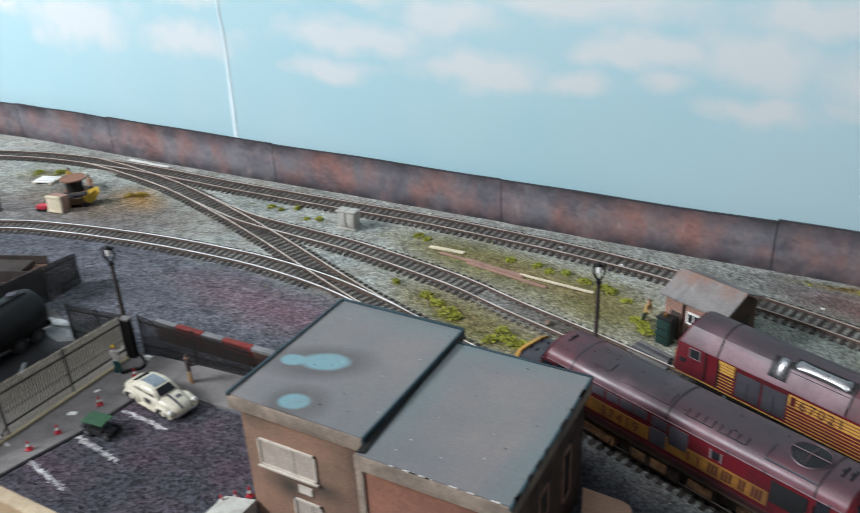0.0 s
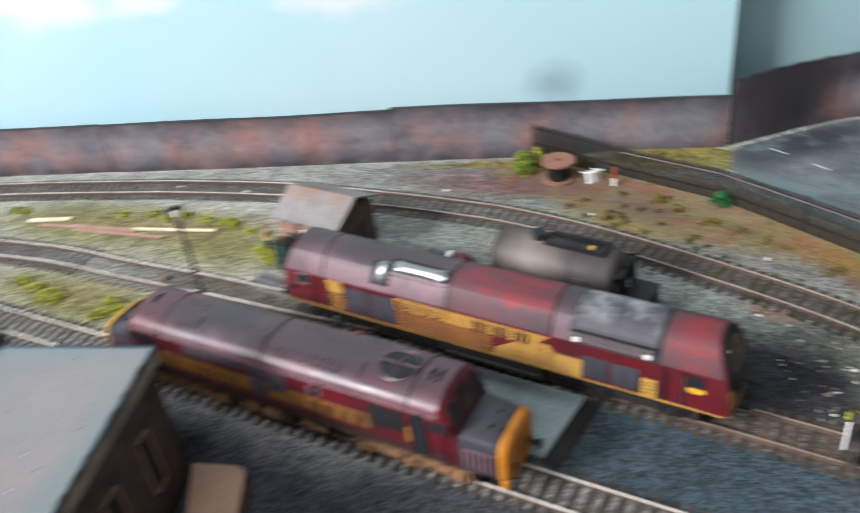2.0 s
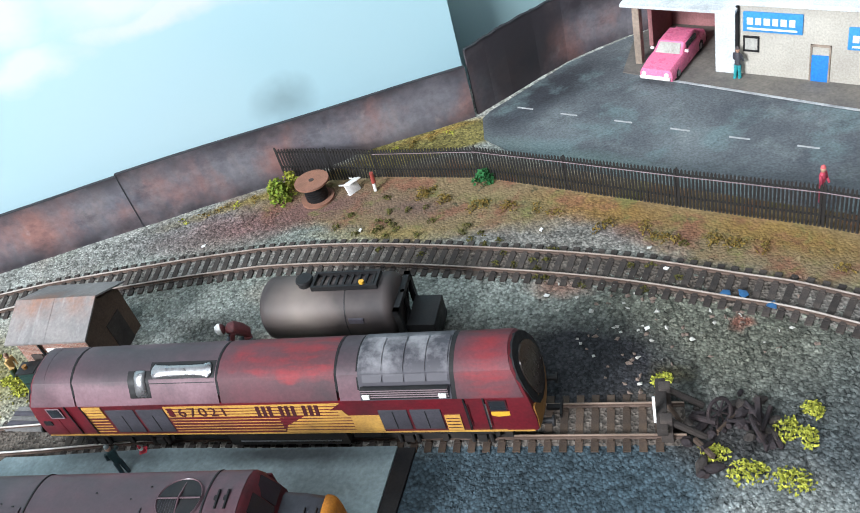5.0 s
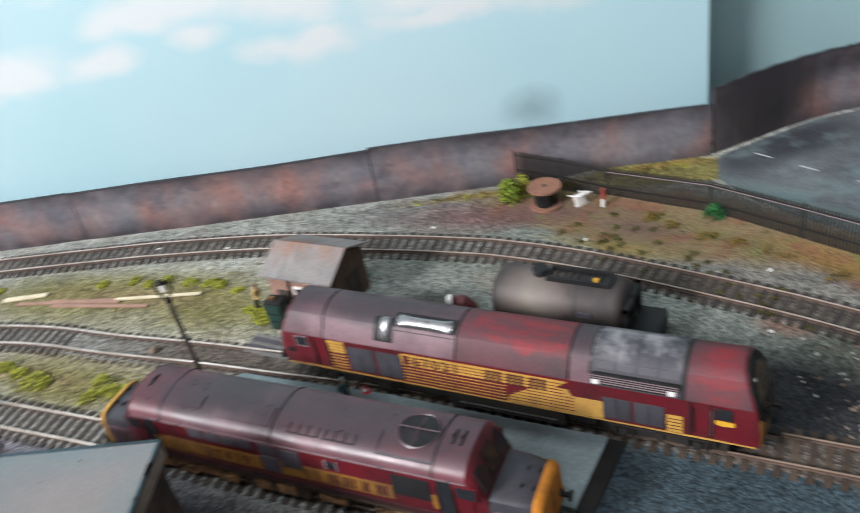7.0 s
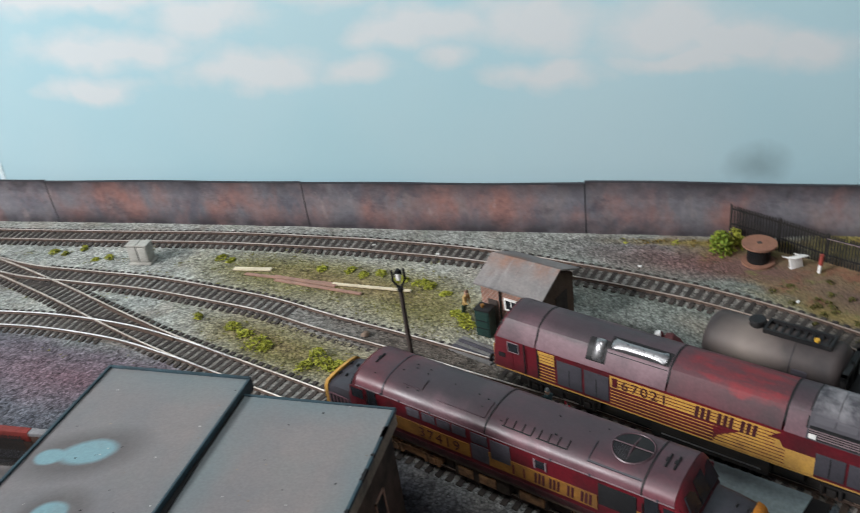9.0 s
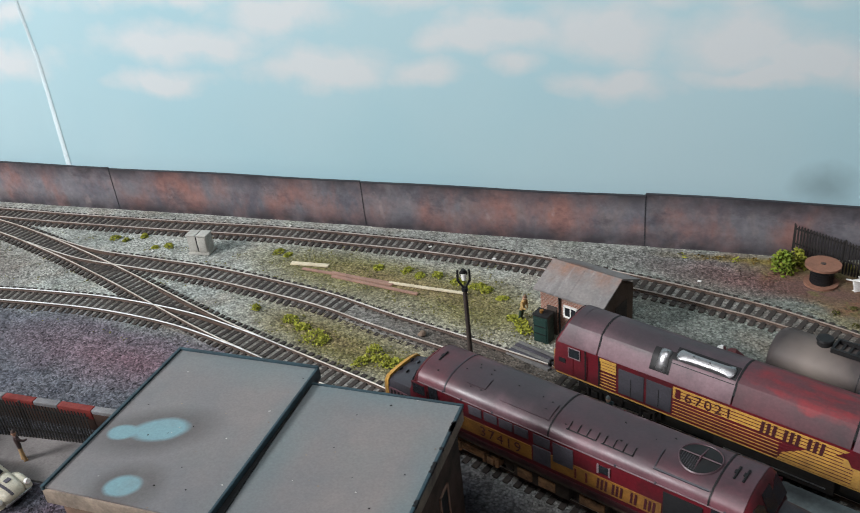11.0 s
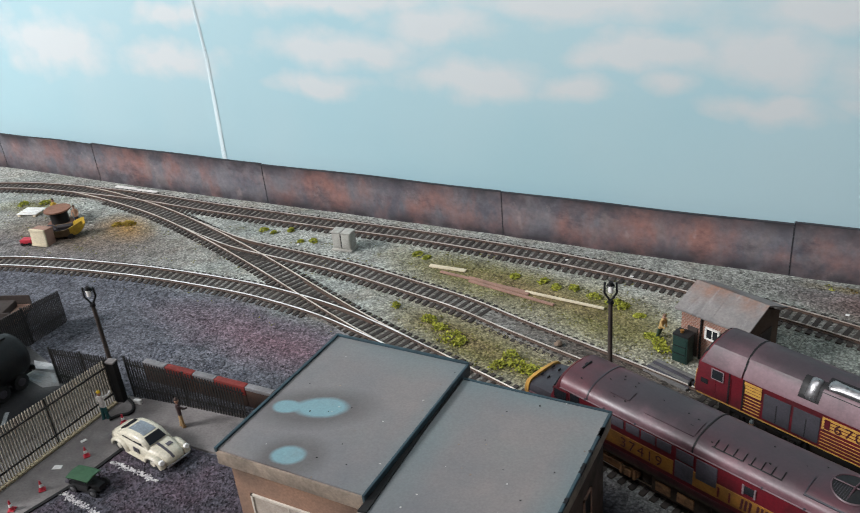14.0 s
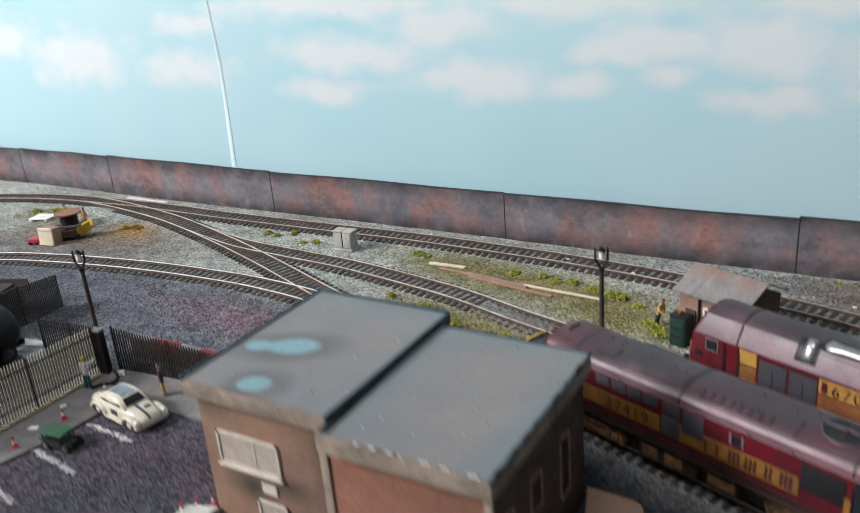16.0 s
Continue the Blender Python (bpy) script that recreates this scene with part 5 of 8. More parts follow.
    def flake(x, y, z, r):
        pts = [(x + r * chips.uniform(0.4, 1.1) * math.cos(a), y + r * chips.uniform(0.4, 1.1) * math.sin(a)) for a in np.linspace(0, 6.283, 7, endpoint=False)]
        return prism(pts, z - 0.05, z + 0.2, "z")
    for k in range(44):
        x, y, z = (chips.uniform(298, 372), chips.uniform(896, 994), 81.5) if k % 2 else (chips.uniform(380, 450), chips.uniform(892, 990), 78.5)
        part("grit", flake(x, y, z, chips.uniform(0.2, 0.55)), (FASCIA, BLACK, PALE_CHIP)[k % 3], b)
    for k in range(11):
        x, ln = chips.uniform(376, 446), chips.uniform(0.6, 5.5)
        part("chipped_edge", prism([(x, 887.9), (x + ln, 887.9), (x + ln * 0.8, 888.3 + 0.4 * chips.random()), (x + ln * 0.4, 888.2), (x + ln * 0.2, 888.5)], 78.2, 78.75, "z"), PALE_CHIP, b)
    for k in range(14):
        y, ln = chips.uniform(889, 986), chips.uniform(0.8, 7)
        part("edge_break", prism([(453.0, y), (453.0, y + ln), (451.9, y + ln * 0.9), (451.6 - 0.6 * chips.random(), y + ln * 0.6), (452.0, y + ln * 0.35), (451.3, y + ln * 0.1)], 77.4, 78.95, "z"), SOOT_BLACK, b)
    return b


building()
# ---- things between the tracks ----
def along(a, b):
    """Length and turn from a to b (mm)."""
    return math.hypot(b[0] - a[0], b[1] - a[1]), math.degrees(math.atan2(b[1] - a[1], b[0] - a[0]))


def hut():
    h = thing("lineside_hut", "small brick hut with rust-streaked sheet roof", "hut", at_mm(442, 1170, 0, -22))
    hb = Nodes("pink_brown_hut_brick", 0.85, 0, 0.3)
    bricks = hb.add("ShaderNodeTexBrick")
    spin = hb.add("ShaderNodeMapping")
    spin.inputs["Rotation"].default_value = (radians(90), 0, 0)
    hb.link(hb.coord, spin.inputs[0])
    hb.link(spin.outputs[0], bricks.inputs["Vector"])
    for key, value in (("Scale", 1.0), ("Brick Width", 0.0030), ("Row Height", 0.00105), ("Mortar Size", 0.00016)):
        bricks.inputs[key].default_value = value
    for key, value in (("Color1", (0.33, 0.145, 0.10, 1)), ("Color2", (0.22, 0.10, 0.075, 1)), ("Mortar", (0.36, 0.28, 0.23, 1))):
        bricks.inputs[key].default_value = value
    hbc = hb.mix(hb.ramp(hb.noise(80, 4), 0.45, 0.7, 0, 0.6), bricks.outputs["Color"], (0.14, 0.095, 0.075))
    hb.paint(hbc).bump(hb.maths("SUBTRACT", 1.0, bricks.outputs["Fac"]), 0.5, 0.0002)
    HUT_BRICK = hb.mat
    SIDE = worn("brown_gable_boards", (0.115, 0.07, 0.048), (0.06, 0.04, 0.032), 60, 0.85)
    part("wall", prism([(4, 0), (45, 0), (45, 31), (24.5, 41), (4, 32.4)], 3.5, 49, "x"), HUT_BRICK, h, "pinkish brick wall")
    part("gable", prism([(4, 0), (45, 0), (45, 31), (24.5, 41), (4, 32.4)], 49, 49.8, "x"), SIDE, h, "dark brown gable end")
    part("gable_door", box(49.8, 50.4, 22, 36, 0, 23), BROWN_DARK, h)
    roof = [[(x, 0.8, 32.4), (x, 25, 43.4), (x, 49.5, 31.6), (x, 49.5, 32.6), (x, 25, 44.5), (x, 0.8, 33.6)] for x in (0, 13, 26, 39, 53)]
    part("roof", loft(roof), HUT_ROOF, h, "grey sheet roof with rust along the ridge", 20)
    for x in (26,):
        part("roof_seam", loft([[(xx, 0.7, 33.55), (xx, 25, 44.5), (xx, 25, 44.65), (xx, 0.7, 33.7)] for xx in (x, x + 0.3)]), HUT_ROOF, h)
    wn = part("window", join(box(22, 32.5, 2.9, 4.2, 17, 18.2), box(22, 32.5, 2.9, 4.2, 25, 26.2), box(22, 23.2, 2.9, 4.2, 17, 26), box(31.3, 32.5, 2.9, 4.2, 17, 26)), WHITE, h, "white-framed window")
    part("pane", box(23, 31.5, 3.4, 4.1, 18, 25.2), GLASS_DARK, wn)
    part("glazing_bar", box(27.0, 27.6, 3.2, 4.1, 18, 25.2), WHITE, wn)
    part("door", box(9, 16.5, 3.1, 4.1, 0, 22, 0.2), BROWN_DARK, h, "dark plank door")
    part("drainpipe", cyl((19, 3, 0), (19, 3, 31), 0.7, None, 8), BLACK, h)


hut()
bin_ = thing("lineside_cabinet", "dark green upright metal cabinet beside the hut", "cabinet", at_mm(451, 1160.5, 0, -18) @ Matrix.Scale(0.84, 4))
GREEN = worn("dark_green_paint", (0.012, 0.038, 0.030), (0.010, 0.02, 0.02), 100, 0.5)
part("cabinet_body", box(-6.5, 6.5, -5, 5, 0, 24, 0.5), GREEN, bin_)
part("cabinet_lid", box(-7.0, 7.0, -5.5, 5.5, 24, 25.6, 0.4), BLACK, bin_)
part("cabinet_door", box(-5.4, 5.4, -5.5, -4.9, 2, 22, 0.2), GREEN, bin_)
part("door_bar", join(box(-5.2, 5.2, -5.8, -5.3, 15, 15.8), box(-5.2, 5.2, -5.8, -5.3, 8, 8.8)), BLACK, bin_)
solid("yellow_bucket", cyl((0, 0, 0), (0, 0, 2), 1.1, 1.4, 12), GOLD_DIRTY, "small yellow bucket on a green cabinet", "bucket", at_mm(450, 1160, 21.6))
slab = thing("timber_platform", "low grey planked platform beside the track", "platform", at_mm(436, 1153, 0, -24))
for i in range(5):
    part("plank", box(0, 34, -2 - i * 3.3, 0.9 - i * 3.3, 0.2, 1.8 + 0.2 * (i % 2), 0.2), GRILLE if i % 2 else worn("grey_platform_plank", (0.16, 0.155, 0.15), (0.09, 0.085, 0.08), 80, 0.85), slab)


def plank(a, b, z, wd, material, label):
    ln, turn = along(a, b)
    solid("plank", box(0, ln, -wd / 2, wd / 2, z, z + 1.3, 0.2), material, label, "plank", at_mm(a[0], a[1], 0, turn), "loose planks")


plank((224, 1227), (258, 1228), 0.3, 4.2, WOOD_PALE, "short pale timber plank lying on gravel")
plank((238, 1220), (318, 1211), 0.3, 2.6, WOOD_RED, "long reddish timber plank lying in grass")
plank((265, 1218), (322, 1208), 0.4, 3.2, WOOD_RED, "reddish timber plank lying in grass")
plank((268, 1213), (346, 1199), 0.3, 2.6, WOOD_RED, "weathered reddish plank in the grass")
plank((318, 1211), (383, 1206), 0.5, 2.4, WOOD_PALE, "long thin pale timber batten on grass")
plank((-216, 1287.5), (-184, 1288.5), 0.4, 4.0, WHITE, "white painted board beside the rails")
plank((-182, 1286.5), (-152, 1288), 0.4, 3.6, WHITE, "short white board beside the rails")

cab = thing("relay_cabinet", "pale grey concrete lineside relay cabinet", "cabinet", at_mm(133, 1234, 0, 3) @ Matrix.Diagonal((0.82, 1, 1, 1)))
PALE = worn("pale_concrete", (0.42, 0.41, 0.37), (0.22, 0.21, 0.185), 90, 0.85)
part("plinth", box(-12.5, 12.5, -6.5, 6.5, 0, 1.8, 0.3), PALE, cab)
part("cabinet_body", box(-11.5, 11.5, -5, 5, 1.8, 17, 0.4), PALE, cab)
part("lid", box(-12.2, -0.6, -5.6, 5.6, 17, 18.4, 0.4), PALE, cab)
part("lid", box(0.6, 12.2, -5.6, 5.6, 17, 18.4, 0.4), PALE, cab)
for x0 in (-10.6, 0.7):
    part("door", box(x0, x0 + 9.9, -5.6, -4.9, 3, 16, 0.3), PALE, cab)
part("door_gap", box(-0.5, 0.5, -5.4, -4.8, 2.6, 16.6), BLACK, cab)


def lamp_post(x, y, rz, h=72, base=False):
    lp = thing("lamp_post", "tall black yard lamp post with forked lamp head", "lamp", at_mm(x, y, 0, rz), "yard lamp posts")
    part("pole", join(cyl((0, 0, 0), (0, 0, h * 0.45), 1.75, 1.6, 12), cyl((0, 0, h * 0.45), (0, 0, h), 1.5, 1.3, 12)), BROWN_DARK, lp)
    part("collar", cyl((0, 0, h - 1), (0, 0, h + 1), 2.0, 1.8, 12), BLACK, lp)
    part("fork", join(cyl((0, 0, h), (-3.6, 0, h + 6), 0.7, None, 8), cyl((-3.6, 0, h + 6), (-3.4, 0, h + 13), 0.7, None, 8), cyl((0, 0, h), (3.6, 0, h + 6), 0.7, None, 8), cyl((3.6, 0, h + 6), (3.4, 0, h + 13), 0.7, None, 8)), BLACK, lp)
    part("lamp_hood", cyl((0, 0.5, h + 10.5), (0, -0.5, h + 13.4), 2.5, 1.1, 14), BLACK, lp, "black lamp hood")
    part("lamp_glass", cyl((0, -1.2, h + 6.6), (0, -0.2, h + 10.5), 1.2, 1.9, 14), WHITE, lp, "frosted lamp glass")
    part("foot", cyl((0, 0, 0), (0, 0, 3), 2.6, 2.0, 12), BLACK, lp)
    if base:
        part("bracket_box", box(-4.5, -1.2, -2.4, 2.4, 18, 22, 0.3), BROWN_DARK, lp)
        part("rear_post", box(1.5, 5.0, -2.0, 2.0, 0, 19, 0.3), BLACK, lp)
    return lp


lamp_post(419, 1101, 20)


def figure(x, y, z, rz, coat, legs, hat, lean=0.0, arm=0.0, seat=False):
    """A painted model figure, plain shapes in one mesh; its colours run by height."""
    n = Nodes("model_figure_paint", 0.6)
    sp = n.add("ShaderNodeSeparateXYZ")
    n.link(n.coord, sp.inputs[0])
    c = n.mix(n.ramp(sp.outputs[2], 0.0098, 0.0101), legs, coat)
    c = n.mix(n.ramp(sp.outputs[2], 0.0187, 0.0189), c, (0.45, 0.26, 0.18))
    c = n.mix(n.ramp(sp.outputs[2], 0.0212, 0.0214), c, hat)
    c = n.mix(1.0, c, n.ramp(n.noise(500, 3), 0.3, 0.7, 0.7, 1.2), "MULTIPLY")
    n.paint(c)
    bms = [cyl((-1.3, -0.6, 0), (-1.1, 0, 10), 1.0, 1.25, 8), cyl((1.5, 0.7, 0), (1.1, 0, 10), 1.0, 1.25, 8), box(-2.1, -0.6, -1.9, 0.6, 0, 1.2, 0.3), box(0.7, 2.2, -0.7, 1.8, 0, 1.2, 0.3),
           loft([[(1.9 * s * math.cos(a), 1.35 * s * math.sin(a), zz) for a in np.linspace(0, 2 * math.pi, 10, endpoint=False)] for zz, s in ((9.6, 1.0), (13, 1.05), (16.5, 1.3), (18.4, 0.9), (18.9, 0.4))]),
           cyl((-2.5, 0, 17.6), (-3.3, -1.2 - arm, 13.2 + arm), 0.8, 0.7, 8), cyl((-3.3, -1.2 - arm, 13.2 + arm), (-2.2, -3.2 - arm, 11.6 + arm * 1.6), 0.7, 0.6, 8),
           cyl((2.5, 0, 17.6), (3.2, -0.8, 13.4), 0.8, 0.7, 8), cyl((3.2, -0.8, 13.4), (2.4, -2.6, 11.2), 0.7, 0.6, 8),
           loft([[(1.35 * s * math.cos(a), 1.45 * s * math.sin(a), zz) for a in np.linspace(0, 2 * math.pi, 10, endpoint=False)] for zz, s in ((18.7, 0.5), (19.6, 0.9), (20.8, 1.05), (22.2, 0.9), (23.0, 0.4))])]
    return solid("model_figure", join(*bms), n.mat, "tiny painted model figure standing on the ground", "figurine", at_mm(x, y, z, rz, lean), "model figures")


def stooping_figure(x, y, z, rz, coat, legs, hat, tall=14.0):
    """A painted model figure bent over its work, plain shapes in one mesh."""
    n = Nodes("stooping_figure_paint", 0.6)
    sp = n.add("ShaderNodeSeparateXYZ")
    n.link(n.coord, sp.inputs[0])
    k = tall / 14.0
    c = n.mix(n.ramp(sp.outputs[2], 0.0068 * k, 0.0071 * k), legs, coat)
    c = n.mix(n.maths("MULTIPLY", n.ramp(sp.outputs[1], -0.0046 * k, -0.0049 * k), n.ramp(sp.outputs[2], 0.0102 * k, 0.0104 * k)), c, hat)
    n.paint(n.mix(1.0, c, n.ramp(n.noise(500, 3), 0.3, 0.7, 0.7, 1.2), "MULTIPLY"))
    def oval(cy, cz, rx, rz):
        return [(rx * math.cos(a), cy + 0.45 * rz * math.sin(a), cz + rz * math.sin(a)) for a in np.linspace(0, 2 * math.pi, 10, endpoint=False)]
    bms = [cyl((-1.3, 0.8, 0), (-1.3, -1.4, 4.2), 1.0, 1.2, 8), cyl((-1.3, -1.4, 4.2), (-1.1, 1.4, 7.4), 1.2, 1.3, 8), cyl((1.3, 2.2, 0), (1.3, 0.4, 4.0), 1.0, 1.2, 8), cyl((1.3, 0.4, 4.0), (1.1, 1.6, 7.4), 1.2, 1.3, 8),
           box(-2.1, -0.6, -0.9, 1.5, 0, 1.1, 0.3), box(0.6, 2.1, 0.6, 2.9, 0, 1.1, 0.3), loft([oval(2.2, 7.4, 1.7, 1.5), oval(0.8, 9.4, 2.0, 1.7), oval(-1.6, 11.2, 2.4, 1.8), oval(-3.2, 11.6, 1.7, 1.4), oval(-3.8, 11.7, 0.7, 0.7)]),
           cyl((-2.3, -1.6, 11.2), (-2.7, -3.4, 7.2), 0.8, 0.7, 8), cyl((-2.7, -3.4, 7.2), (-1.6, -5.4, 5.6), 0.7, 0.6, 8), cyl((2.3, -1.6, 11.2), (2.7, -3.6, 7.4), 0.8, 0.7, 8), cyl((2.7, -3.6, 7.4), (1.6, -5.6, 5.8), 0.7, 0.6, 8),
           loft([[(1.35 * q * math.cos(a), -5.2 + 1.45 * q * math.sin(a), zz) for a in np.linspace(0, 2 * math.pi, 10, endpoint=False)] for zz, q in ((10.2, 0.5), (11.0, 0.95), (12.2, 1.1), (13.4, 0.9), (14.0, 0.4))])]
    bm = join(*bms)
    bm.transform(Matrix.Scale(k, 4))
    return solid("model_figure", bm, n.mat, "tiny painted model figure bent over its work", "figurine", at_mm(x, y, z, rz), "model figures")


figure(429, 1182, 0, 60, (0.52, 0.34, 0.13), (0.03, 0.055, 0.035), (0.16, 0.09, 0.055), 16, 1.5)
stooping_figure(573, 1138, 0, -90, (0.10, 0.022, 0.024), (0.16, 0.19, 0.23), (0.8, 0.8, 0.78), 26.0)
figure(506, 1078, 2.5, 200, (0.014, 0.038, 0.042), (0.012, 0.026, 0.034), (0.10, 0.12, 0.12), 0, 2)

# ---- oil tank on its cradle ----
tank = thing("oil_tank", "sooty grey-brown cylindrical oil tank on black cradle", "tank", at_mm(627, 1127, 1.5, -23.5))
t = Nodes("sooty_tank_paint", 0.6, 0.0, 0.25)
tc = t.mix(t.ramp(t.noise(30, 4), 0.35, 0.65), (0.075, 0.060, 0.056), (0.036, 0.031, 0.031))
tc = t.mix(t.maths("MULTIPLY", t.spot(t.warped(60, 0.01), -0.012, 0.028, 0.022, 0.016, 0.05, "xz"), 0.75), tc, (0.27, 0.225, 0.195))
t.paint(tc).bump(t.noise(500, 3), 0.15, 0.0003)
def ring(x, r, z=21.0, n=28):
    return [(x, r * math.cos(a), z + r * math.sin(a)) for a in np.linspace(0, 2 * math.pi, n, endpoint=False)]
part("barrel", loft([ring(-38, 9), ring(-37, 14), ring(-34.5, 16.6), ring(-32, 17), ring(32, 17), ring(34.5, 16.6), ring(37, 14), ring(38, 9)]), t.mat, tank, "sooty brown barrel with a paler upper patch", 50)
walkway = part("walkway", join(box(-6, 30, -6, -4.6, 37.5, 40.2), box(-6, 30, 4.6, 6, 37.5, 40.2), box(-6, -4.6, -4.6, 4.6, 37.5, 40.2), box(28.6, 30, -4.6, 4.6, 37.5, 40.2)), BLACK, tank, "black top walkway")
for x in range(-2, 28, 4):
    part("tread", box(x, x + 1.4, -4.6, 4.6, 37.6, 38.8), BLACK, walkway)
part("hatch", join(cyl((-11, 0, 37), (-11, 0, 40.5), 4.2, None, 16), cyl((-11, 0, 40.5), (-11, 0, 41.6), 4.8, 4.4, 16)), BLACK, tank, "round filler hatch")
part("filler_cap", cyl((22, -4, 39.8), (22, -4, 41.6), 1.4, None, 12), WARNING_YELLOW, tank, "yellow filler cap")
part("cradle", join(box(-30, -24, -13, 13, -1.5, 8), box(22, 28, -13, 13, -1.5, 8), box(-36, 52, -10, -7, -1.5, 3), box(-36, 52, 7, 10, -1.5, 3)), BLACK, tank)
part("end_frame", join(box(38, 41, -15, -12, 0, 30), box(38, 41, 12, 15, 0, 30), box(38, 41, -15, 15, 27, 30), box(41, 56, -11, 11, 2, 16, 0.8), cyl((40, 0, 6), (40, 0, 30), 1.2, None, 8), cyl((39, -13, 4), (40, 12, 29), 0.8, None, 6)), BLACK, tank, "black end frame and pump box")
part("weld_seam", loft([ring(12, 17.15), ring(12.6, 17.15)]), BLACK, tank)
part("plate", box(14, 22, -16.9, -15.5, 24, 27), GRILLE, tank)

# ---- concrete apron with a dark inspection pit edge ----
ap = Nodes("blue_grey_apron_concrete", 0.7, 0, 0.4)
apc = ap.mix(ap.ramp(ap.noise(30, 6, 0.65), 0.42, 0.68, 0, 0.8), (0.235, 0.30, 0.312), (0.14, 0.175, 0.185))
# dark streaks beside the locomotive: soot and underframe shade, both put into the colour
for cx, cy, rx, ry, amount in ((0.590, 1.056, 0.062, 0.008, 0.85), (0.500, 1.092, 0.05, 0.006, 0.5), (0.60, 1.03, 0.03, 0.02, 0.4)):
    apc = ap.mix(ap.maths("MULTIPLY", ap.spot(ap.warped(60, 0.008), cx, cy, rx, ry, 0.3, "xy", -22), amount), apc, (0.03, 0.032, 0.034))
ap.paint(ap.mix(1.0, apc, ap.ramp(ap.noise(500, 3), 0.3, 0.7, 0.82, 1.15), "MULTIPLY")).bump(ap.noise(500, 3), 0.2, 0.0003)
APRON = ap.mat
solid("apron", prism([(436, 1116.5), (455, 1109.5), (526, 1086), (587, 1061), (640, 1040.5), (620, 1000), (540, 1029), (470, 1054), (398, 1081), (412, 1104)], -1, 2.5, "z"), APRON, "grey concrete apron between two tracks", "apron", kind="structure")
solid("apron_edge", prism([(640, 1040.3), (648, 1037), (626, 994), (620, 1000)], -1, 1.6, "z"), BLACK, "black sunken edge of the apron", "kerb", kind="structure")

# ---- end of the siding: buffer stop and scrap ----
stop = thing("buffer_stop", "broken dark timber buffer stop with white board", "buffer stop", at_mm(755, 1008.5, 0, -22))
part("post", join(box(0, 5, -11, -6.5, 0, 15, 0.4), box(0, 5, 6.5, 11, 0, 15, 0.4)), SLEEPER, stop)
part("beam", box(-1.5, 3, -14, 14, 9, 13.5, 0.4), SLEEPER, stop)
part("brace", join(cyl((4, -8.5, 12), (18, -8.5, 1), 1.6, None, 8), cyl((4, 8.5, 12), (18, 8.5, 1), 1.6, None, 8)), SLEEPER, stop)
part("white_board", prism([(-7, 9), (-4.2, 9), (-3.8, 23), (-5.4, 24.5), (-6.8, 22)], -2.6, -1.5, "x"), WHITE, stop, "chipped white marker board")
rng = random.Random(4)
SCRAP = worn("dark_scrap_metal", (0.022, 0.017, 0.019), (0.05, 0.033, 0.03), 120, 0.85, 0.1)
for i in range(34):
    x, y, r = 758 + rng.uniform(0, 40), 976 + rng.uniform(0, 34), rng.uniform(1.2, 2.6)
    bm = bmesh.new()
    bmesh.ops.create_icosphere(bm, subdivisions=2, radius=r)
    for v in bm.verts:
        v.co *= rng.uniform(0.75, 1.25)
    bmesh.ops.scale(bm, vec=(rng.uniform(0.9, 2.0), 0.9, 0.8), verts=bm.verts)
    solid("scrap_lump", bm, SCRAP if i % 4 else SLEEPER, "dark lump of scrap beside the buffer stop", "scrap", at_mm(x, y, r * 0.45, rng.uniform(0, 360)), "scrap heap", smooth=0)
for i in range(8):
    x, y, a, ln = 762 + rng.uniform(0, 30), 982 + rng.uniform(0, 26), rng.uniform(0, 6.28), rng.uniform(6, 13)
    z0, z1 = rng.uniform(0.8, 3), rng.uniform(1.5, 7)
    solid("scrap_beam", join(cyl((x, y, z0), (x + ln * math.cos(a), y + ln * math.sin(a), z1), rng.uniform(0.6, 1.5), None, 6), cyl((x, y, 0), (x, y, z0 + 0.5), 0.8, None, 6), cyl((x + ln * math.cos(a), y + ln * math.sin(a), 0), (x + ln * math.cos(a), y + ln * math.sin(a), z1), 0.6, None, 6)), SCRAP if i % 3 else SLEEPER_RUSTY, "dark scrap beam propped in the heap", "scrap", group="scrap heap")
for i, (x, y, rz) in enumerate(((778, 1000, 20), (788, 986, 80))):
    wl = thing("discarded_cartwheel", "rusty discarded wagon cartwheel lying on scrap", "scrap", at_mm(x, y, 6, rz, 65))
    part("tyre", join(*[cyl((6 * math.cos(a), 6 * math.sin(a), 0), (6 * math.cos(a + 0.33), 6 * math.sin(a + 0.33), 0), 0.9, None, 6) for a in np.arange(0, 6.28, 0.3142)]), SCRAP, wl)
    part("spoke", join(*[cyl((0, 0, 0), (6 * math.cos(a), 6 * math.sin(a), 0), 0.5, None, 6) for a in np.arange(0, 6.28, 0.785)]), SCRAP, wl)
BLUE = worn("blue_tarpaulin", (0.03, 0.10, 0.22), (0.03, 0.06, 0.1), 120, 0.5)
for x, y in ((822, 1062), (830, 1050), (815, 1066)):
    bm = bmesh.new()
    bmesh.ops.create_icosphere(bm, subdivisions=1, radius=3.2)
    for v in bm.verts:
        v.co *= rng.uniform(0.5, 1.3)
        v.co.z *= 0.55
    solid("tarpaulin_scrap", bm, BLUE, "crumpled blue tarpaulin scrap in the track", "tarpaulin", at_mm(x, y, 2.5, x), "tarpaulin scraps")
